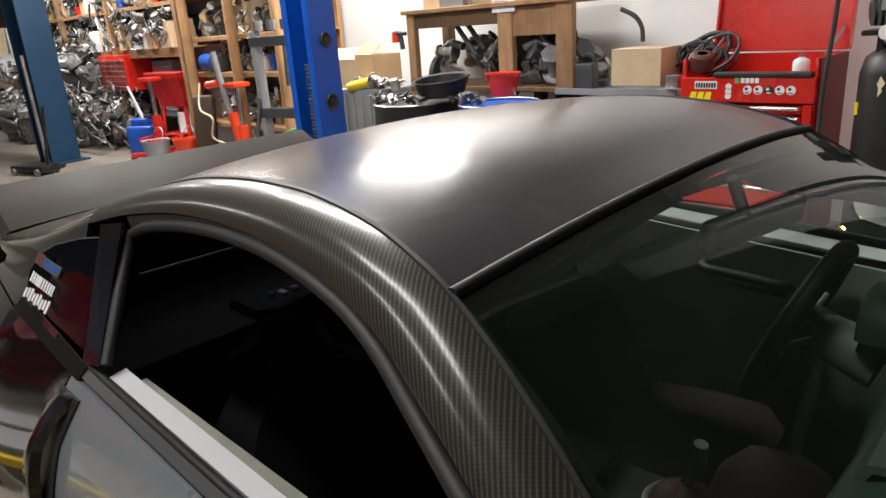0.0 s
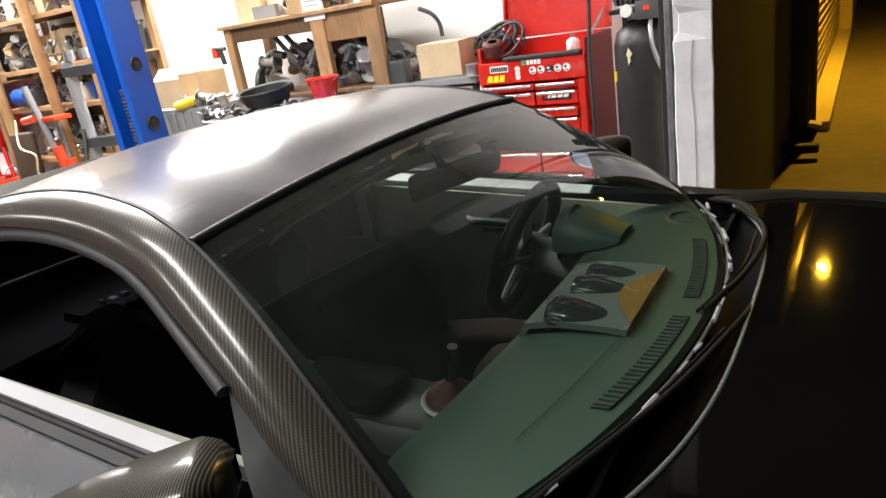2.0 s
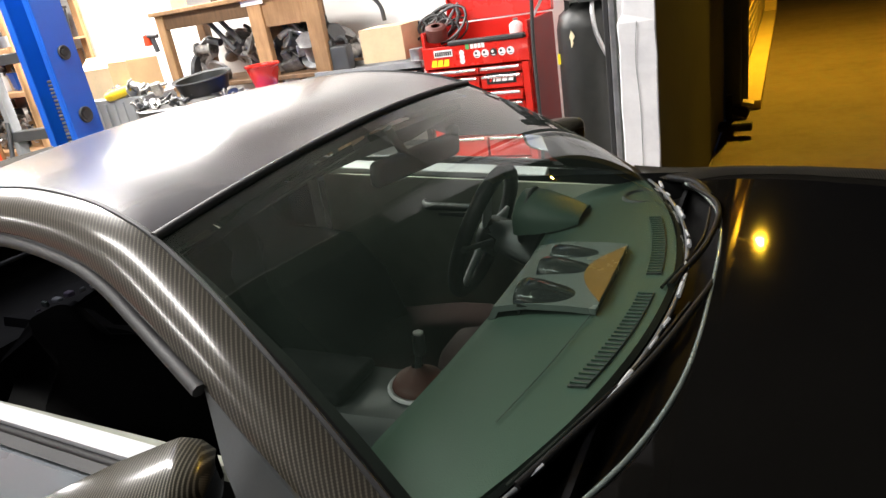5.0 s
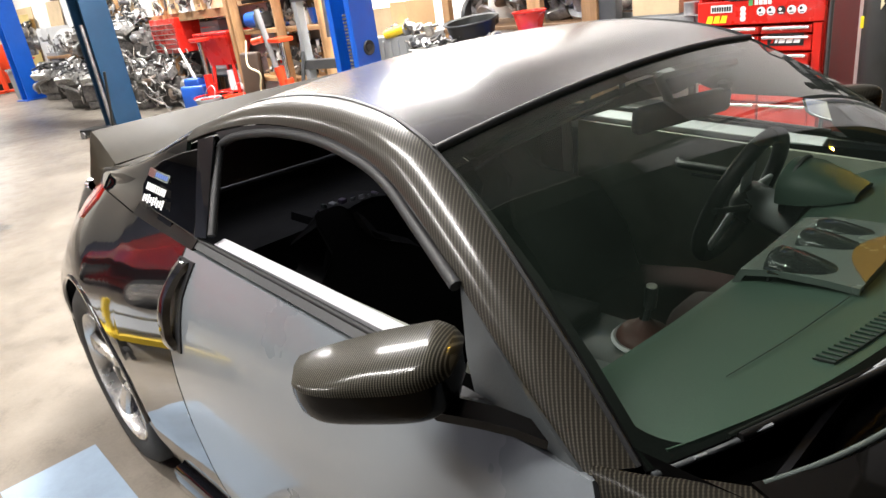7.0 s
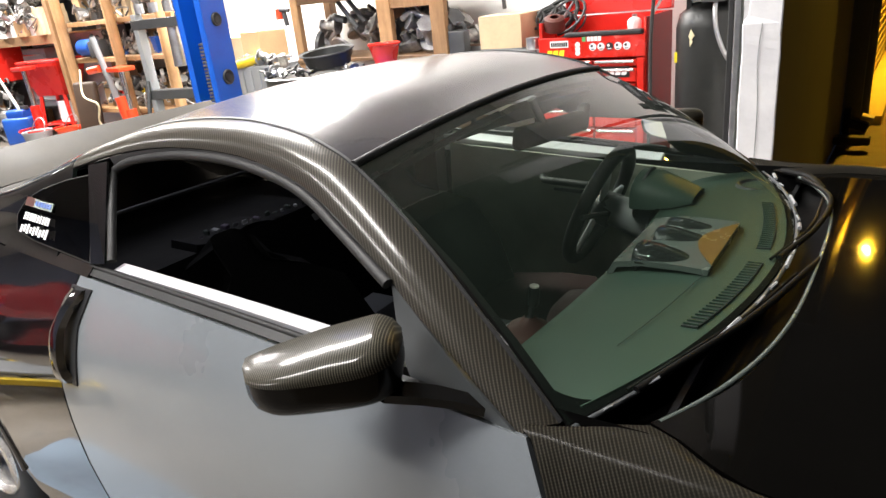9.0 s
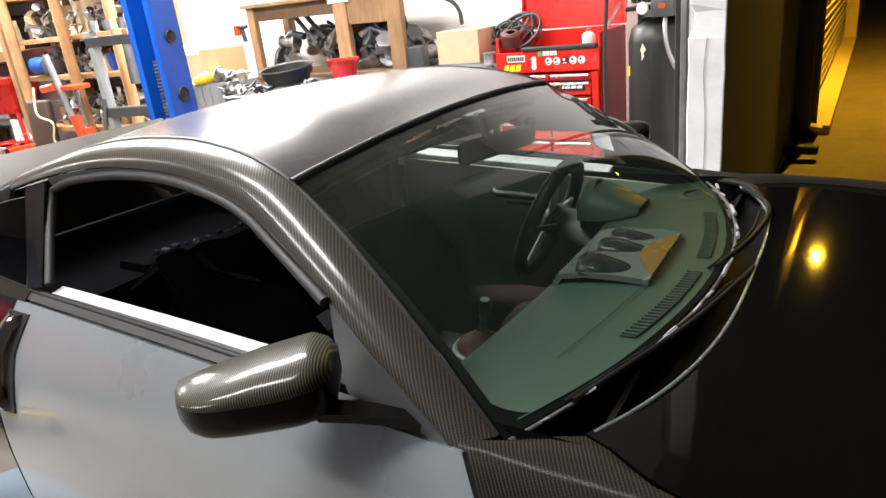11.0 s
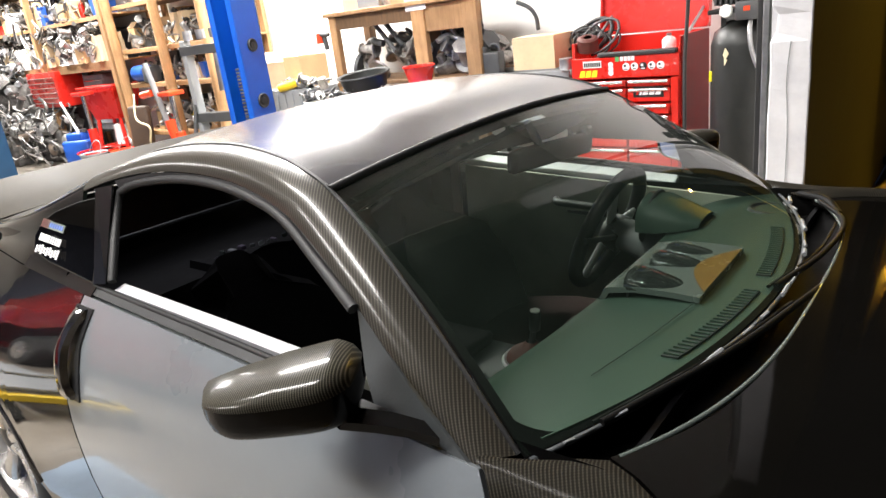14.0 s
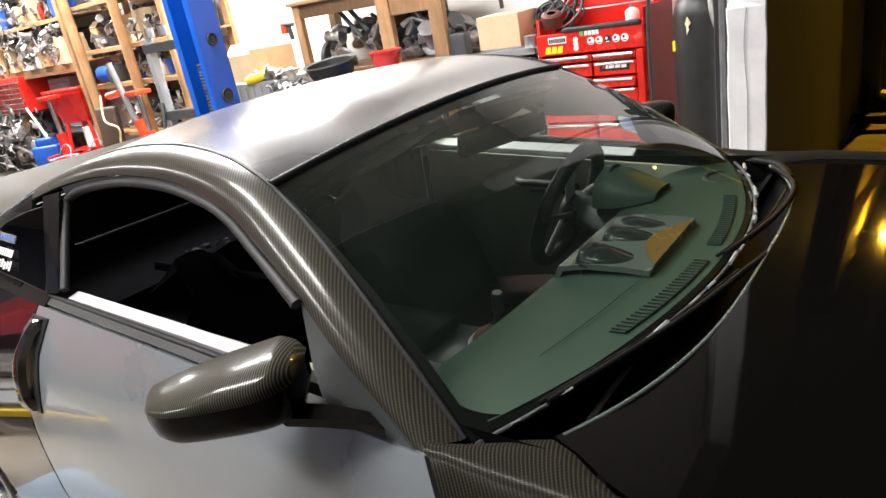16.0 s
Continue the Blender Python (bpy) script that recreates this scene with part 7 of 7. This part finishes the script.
# bins and boxes between the blue column and the bench
bn = thing("steel_bin", "grey steel scrap bin with boxes on top", "bin", pose(-4.75, 3.45, 0))
part("bin", box(-0.40, -0.28, 0, 0.42, 0.28, 0.94, 0.01, 1), M_GREYP, bn, "", 30)
for k in range(7):
    part("rib", box(-0.36 + 0.12 * k, -0.292, 0.05, -0.33 + 0.12 * k, -0.279, 0.9), M_GREYP, bn)
cardboard_box(-4.95, 3.45, 0.94, 0.42, 0.36, 0.26, 10, True, M_CARD2, "open pale carton on the steel bin")
cardboard_box(-4.60, 3.40, 0.94, 0.30, 0.32, 0.30, -8, True, M_CARD, "brown carton with raised flaps")
for k in range(8):
    machine_part(-4.75 + 0.08 * k, 3.22, 0.94, 0.2, 900 + k)
yb_t = thing("yellow_tank", "yellow bottle lying on the steel bin", "bottle", pose(-4.62, 3.18, 0.985))
part("body", lathe([(0, -0.16), (0.04, -0.15), (0.045, -0.1), (0.045, 0.1), (0.03, 0.14), (0.0, 0.15)], 18, pose(0, 0, 0, 0, 80, 10)), M_YELLOW, yb_t, "", 50)
# far end of the workshop
def cabinet(x, y, w, h, mat, label, rz=0.0):
    c = thing("steel_cabinet", label, "cabinet", pose(x, y, 0, 0, 0, rz))
    part("carcass", box(-w / 2, -0.25, 0, w / 2, 0.25, h, 0.008, 1), mat, c, "", 30)
    for s in (-1, 1):
        d = part("door", box(0.005 * s, -0.27, 0.06, s * (w / 2 - 0.01), -0.251, h - 0.04, 0.003, 1), mat, c, "", 30)
        part("handle", box(0.03 * s, -0.285, h * 0.5, 0.05 * s, -0.269, h * 0.5 + 0.12), M_CHROME, d)


cabinet(-18.4, 3.7, 1.0, 1.5, M_WHITE, "white steel cabinet by the far wall")
cabinet(-21.5, 3.6, 1.2, 1.9, M_YELLOWWALL, "tan cabinet at the workshop's far end")
cabinet(-22.6, 2.3, 1.0, 1.6, M_GREYP, "grey steel cabinet at the far end", 80)
drawer_chest(-17.2, 3.4, 0, 0.9, 0.95, M_GREYP, "silver drawer chest by the wall", 7)
wb = thing("water_barrel", "pale steel pressure vessel on the far bench", "vessel", pose(-16.6, 3.55, 1.15, 0, 90, 0))
part("vessel", lathe([(0, -0.5), (0.18, -0.48), (0.27, -0.38), (0.27, 0.38), (0.18, 0.48), (0, 0.5)], 28), M_WHITE, wb, "", 50)
fb = thing("far_bench", "timber bench under the far wall", "bench", pose(-16.4, 3.55, 0))
part("top", box(-1.1, -0.4, 0.82, 1.1, 0.4, 0.88, 0.005, 1), M_WOOD, fb)
for sx in (-1, 1):
    for sy in (-1, 1):
        part("leg", box(sx * 1.0 - 0.04, sy * 0.33 - 0.04, 0, sx * 1.0 + 0.04, sy * 0.33 + 0.04, 0.82), M_WOODDK, fb)
stand_jack(-20.9, 2.75, M_ORANGE, "orange engine hoist at the far end", 1.1, False)
oc = thing("orange_cabinet", "orange steel blast cabinet at the far end", "cabinet", pose(-21.6, 2.9, 0))
part("carcass", box(-0.35, -0.3, 0.25, 0.35, 0.3, 1.25, 0.03, 2), M_ORANGE, oc, "", 30)
for sx in (-1, 1):
    part("leg", box(sx * 0.3 - 0.03, -0.25, 0, sx * 0.3 + 0.03, 0.25, 0.25), M_TANK, oc)
for bx, bw, bm_, lb in ((-15.6, 0.9, M_WHITE, "white board leaning on the wall"), (-17.0, 0.8, M_WHITE, "tall white panel leaning on the wall"), (-19.0, 1.2, M_CARD2, "tan board leaning on the wall"), (-22.0, 1.8, M_CARD2, "wide tan board leaning on the wall")):
    bd = thing("leaning_board", lb, "board", pose(bx, 3.86, 0.0, -5, 0, 0))
    part("board", box(-bw / 2, -0.01, 0.0, bw / 2, 0.01, 2.1, 0.003, 1), bm_, bd)
tb = thing("tan_partition", "tan board partition at the far end", "partition", pose(-22.6, 2.2, 0))
part("panel", box(-0.02, -1.2, 0, 0.02, 1.6, 1.9), M_CARD2, tb)
part("post", box(-0.05, -1.28, 0, 0.05, -1.2, 1.95), M_WOOD, tb)
stand_jack(-19.4, 3.2, M_RED, "red engine stand at the far end", 0.8, False)
copy_thing(base_engine, pose(-19.4, 3.2, 0.90, 0, 0, 60))
copy_thing(base_engine, pose(-16.3, 2.85, 0, 0, 0, 200))
crate(-18.3, 2.75, 0, 0.7, 0.6, 0.7, M_GREYP, "grey plastic tote of scrap on the floor")
crate(-19.4, 1.55, 0, 0.6, 0.5, 0.8, M_BLUEP, "blue plastic tote on the floor", 20)
jk = thing("floor_jack", "black trolley jack resting on the floor", "jack", pose(-9.3, 1.55, 0, 0, 0, 200))
part("frame", box(-0.30, -0.13, 0.03, 0.30, 0.13, 0.12, 0.02, 2), M_TANK, jk, "", 40)
part("handle", rod((-0.25, 0, 0.1), (-0.45, 0.02, 0.85), 0.018, 8), M_TANK, jk, "", 60)
for x in (-0.22, 0.22):
    for y in (-0.14, 0.14):
        part("wheel", cyl(0.045, 0.045, 0.03, 14, pose(x, y - 0.015, 0.045, -90, 0, 0)), M_STEEL, jk, "", 50)

# safety stand by the teal column
ss = thing("lift_safety_stand", "grey under-hoist safety stand with a cross handle", "stand", pose(-9.55, 1.78, 0))
part("pole", cyl(0.028, 0.024, 1.45, 12), M_STEEL, ss, "", 50)
part("cross_handle", rod((-0.18, 0.05, 1.22), (0.20, -0.05, 1.22), 0.015, 8), M_STEEL, ss, "", 60)
part("foot", lathe([(0.20, 0), (0.21, 0.03), (0.05, 0.07), (0.03, 0.10)], 24), M_TANK, ss, "", 50)

def scrap_heap(x0, x1, y0, y1, z, h, n, seed, size, label):
    """A tangle of brackets, pipes, chains and looms that nobody could count."""
    rs = random.Random(seed)
    bits = []
    for k in range(n):
        t = rs.random()
        x, y = x0 + (x1 - x0) * t, rs.uniform(y0, y1)
        top = h * (0.45 + 0.55 * abs(math.sin(9 * t + seed))) * rs.random() ** 0.7
        if rs.random() < 0.6:
            bits.append(metal_bit(rs, size * rs.uniform(0.6, 1.3), Matrix.Translation((x, y, z + size * 0.25 + top))))
        else:
            pts = [(x + rs.uniform(-1, 1) * size, y + rs.uniform(-0.4, 0.2) * size, max(z + 0.01, z + top + rs.uniform(-0.7, 0.7) * size)) for j in range(4)]
            bits.append(tube(pts, rs.choice([0.007, 0.011, 0.016]), 5, 14))
    ob = part("scrap_heap", join(*bits), M_SCRAP, None, label, 40)
    return tagged(ob, label, "scrap heap", kind="stuff")


scrap_heap(-10.9, -8.5, 3.22, 3.60, 1.42, 0.62, 210, 5, 0.20, "tangled heap of metal parts on the long rack")
scrap_heap(-14.0, -11.0, 3.22, 3.60, 1.42, 0.50, 190, 6, 0.20, "grey metal parts heaped on the long rack")
scrap_heap(-14.0, -8.5, 3.32, 3.60, 2.0, 0.40, 150, 7, 0.22, "used car parts heaped on the upper shelf")
scrap_heap(-13.8, -9.8, 2.55, 3.5, 0.0, 1.05, 300, 8, 0.24, "looms and brackets strewn among the engines")
scrap_heap(-6.4, -4.4, 2.80, 3.10, 0.0, 0.40, 70, 9, 0.22, "loose suspension parts on the floor by the rack")
scrap_heap(-7.7, -5.85, 3.34, 3.55, 1.10, 0.22, 70, 10, 0.16, "small metal parts heaped on a timber shelf")
scrap_heap(-17.6, -14.6, 3.2, 3.6, 0.88, 0.35, 90, 11, 0.22, "metal parts heaped on the far bench")
scrap_heap(-7.7, -5.85, 3.34, 3.55, 1.52, 0.30, 90, 12, 0.18, "greasy fittings heaped on a timber shelf")
scrap_heap(-7.7, -5.85, 3.34, 3.55, 2.05, 0.30, 90, 13, 0.20, "hoses and brackets heaped on a timber shelf")
scrap_heap(-7.7, -5.85, 3.34, 3.55, 0.50, 0.30, 70, 14, 0.22, "dirty castings heaped on the bottom shelf")
# dark brown padded panel standing beside the parts washer
pb = thing("padded_panel", "dark brown padded panel leaning by the rack", "panel", pose(-7.62, 3.06, 0, -6, 0, 15))
part("panel", box(-0.17, -0.05, 0, 0.17, 0.05, 0.84, 0.04, 3), M_BROWNPAD, pb, "", 50)
bx = thing("air_tool", "blue and grey air pump on the rack's edge", "pump", pose(-7.60, 3.30, 1.10))
part("motor", cyl(0.10, 0.10, 0.26, 18, pose(-0.13, 0, 0.12, 0, 90, 0)), M_BLUEP, bx, "blue motor housing", 50)
part("head", box(0.12, -0.09, 0.0, 0.30, 0.09, 0.20, 0.03, 2), M_DKGREY, bx, "", 40)

# yellow trolley on the near side
yt = thing("wheel_dolly", "yellow-framed wheel dolly with grey pads", "dolly", pose(-2.92, -1.60, 0, 0, 0, 5))
for y in (-0.30, 0.30):
    part("side_rail", box(-0.62, y - 0.025, 0.16, 0.62, y + 0.025, 0.22, 0.006, 1), M_YELLOW, yt)
for x in (-0.60, 0.0, 0.60):
    part("cross_bar", box(x - 0.03, -0.30, 0.15, x + 0.03, 0.30, 0.21, 0.006, 1), M_YELLOW, yt)
    for y in (-0.28, 0.28):
        part("castor", cyl(0.06, 0.06, 0.035, 16, pose(x, y - 0.017, 0.06, -90, 0, 0)), M_RUBBER, yt, "black castor", 50)
        part("castor_fork", box(x - 0.03, y - 0.035, 0.06, x + 0.03, y + 0.035, 0.16), M_TANK, yt)
for x in (-0.32, 0.30):
    part("pad", box(x - 0.24, -0.26, 0.221, x + 0.24, 0.26, 0.26, 0.012, 2), M_GREYP, yt, "scuffed grey pad")
part("mast", rod((0.58, 0.28, 0.2), (0.58, 0.28, 0.52), 0.022, 10), M_YELLOW, yt, "", 60)


def red_car():
    """A parked red hatchback across the workshop."""
    c = thing("red_hatchback", "dark red hatchback parked across the workshop", "car", pose(-6.2, -3.45, 0, 0, 0, 0))
    prof = [(-1.9, 0.45), (-1.92, 0.75), (-1.80, 0.95), (-1.5, 1.30), (-1.1, 1.42), (-0.2, 1.44), (0.35, 1.30), (0.85, 0.98), (1.6, 0.88), (1.92, 0.72), (1.96, 0.45), (1.9, 0.25), (-1.85, 0.25)]
    rows = []
    for y, f in ((-0.82, 0.0), (-0.84, 1.0), (-0.72, 2.0), (-0.55, 3.0), (0.55, 3.0), (0.72, 2.0), (0.84, 1.0), (0.82, 0.0)):
        row = []
        for x, z in prof:
            zz3 = z if f >= 3 else min(z, 0.92 + 0.18 * f) if f >= 1 else min(z, 0.75)
            row.append(Vector((x * (0.97 if f == 0 else 1), y, zz3)))
        rows.append(row)
    part("body", grid(rows, True), M_CARRED, c, "glossy dark red body", 30)
    for s in (-1, 1):
        part("side_window", flat([(-1.35, s * 0.735, 1.02), (0.55, s * 0.735, 1.00), (0.15, s * 0.62, 1.28), (-1.0, s * 0.62, 1.33)], 0.01), M_QGLASS, c, "dark side window", 30)
        for x in (-1.2, 1.2):
            w = part("wheel", lathe([(0.0, 0.0), (0.06, 0.01), (0.19, -0.01), (0.20, 0.005), (0.28, 0.01), (0.30, -0.01), (0.30, -0.19), (0, -0.19)], 30, Matrix.Translation((x, 0.86 * s, 0.30)) @ Matrix.Rotation(radians(-90 * s), 4, "X")), M_TYRE, c, "black tyre", 40)
            part("rim", lathe([(0.0, 0.022), (0.05, 0.02), (0.08, 0.01), (0.17, 0.012), (0.195, 0.01), (0.195, 0.0)], 24, Matrix.Translation((x, 0.86 * s, 0.30)) @ Matrix.Rotation(radians(-90 * s), 4, "X")), M_ALLOY, w, "silver rim", 40)


red_car()
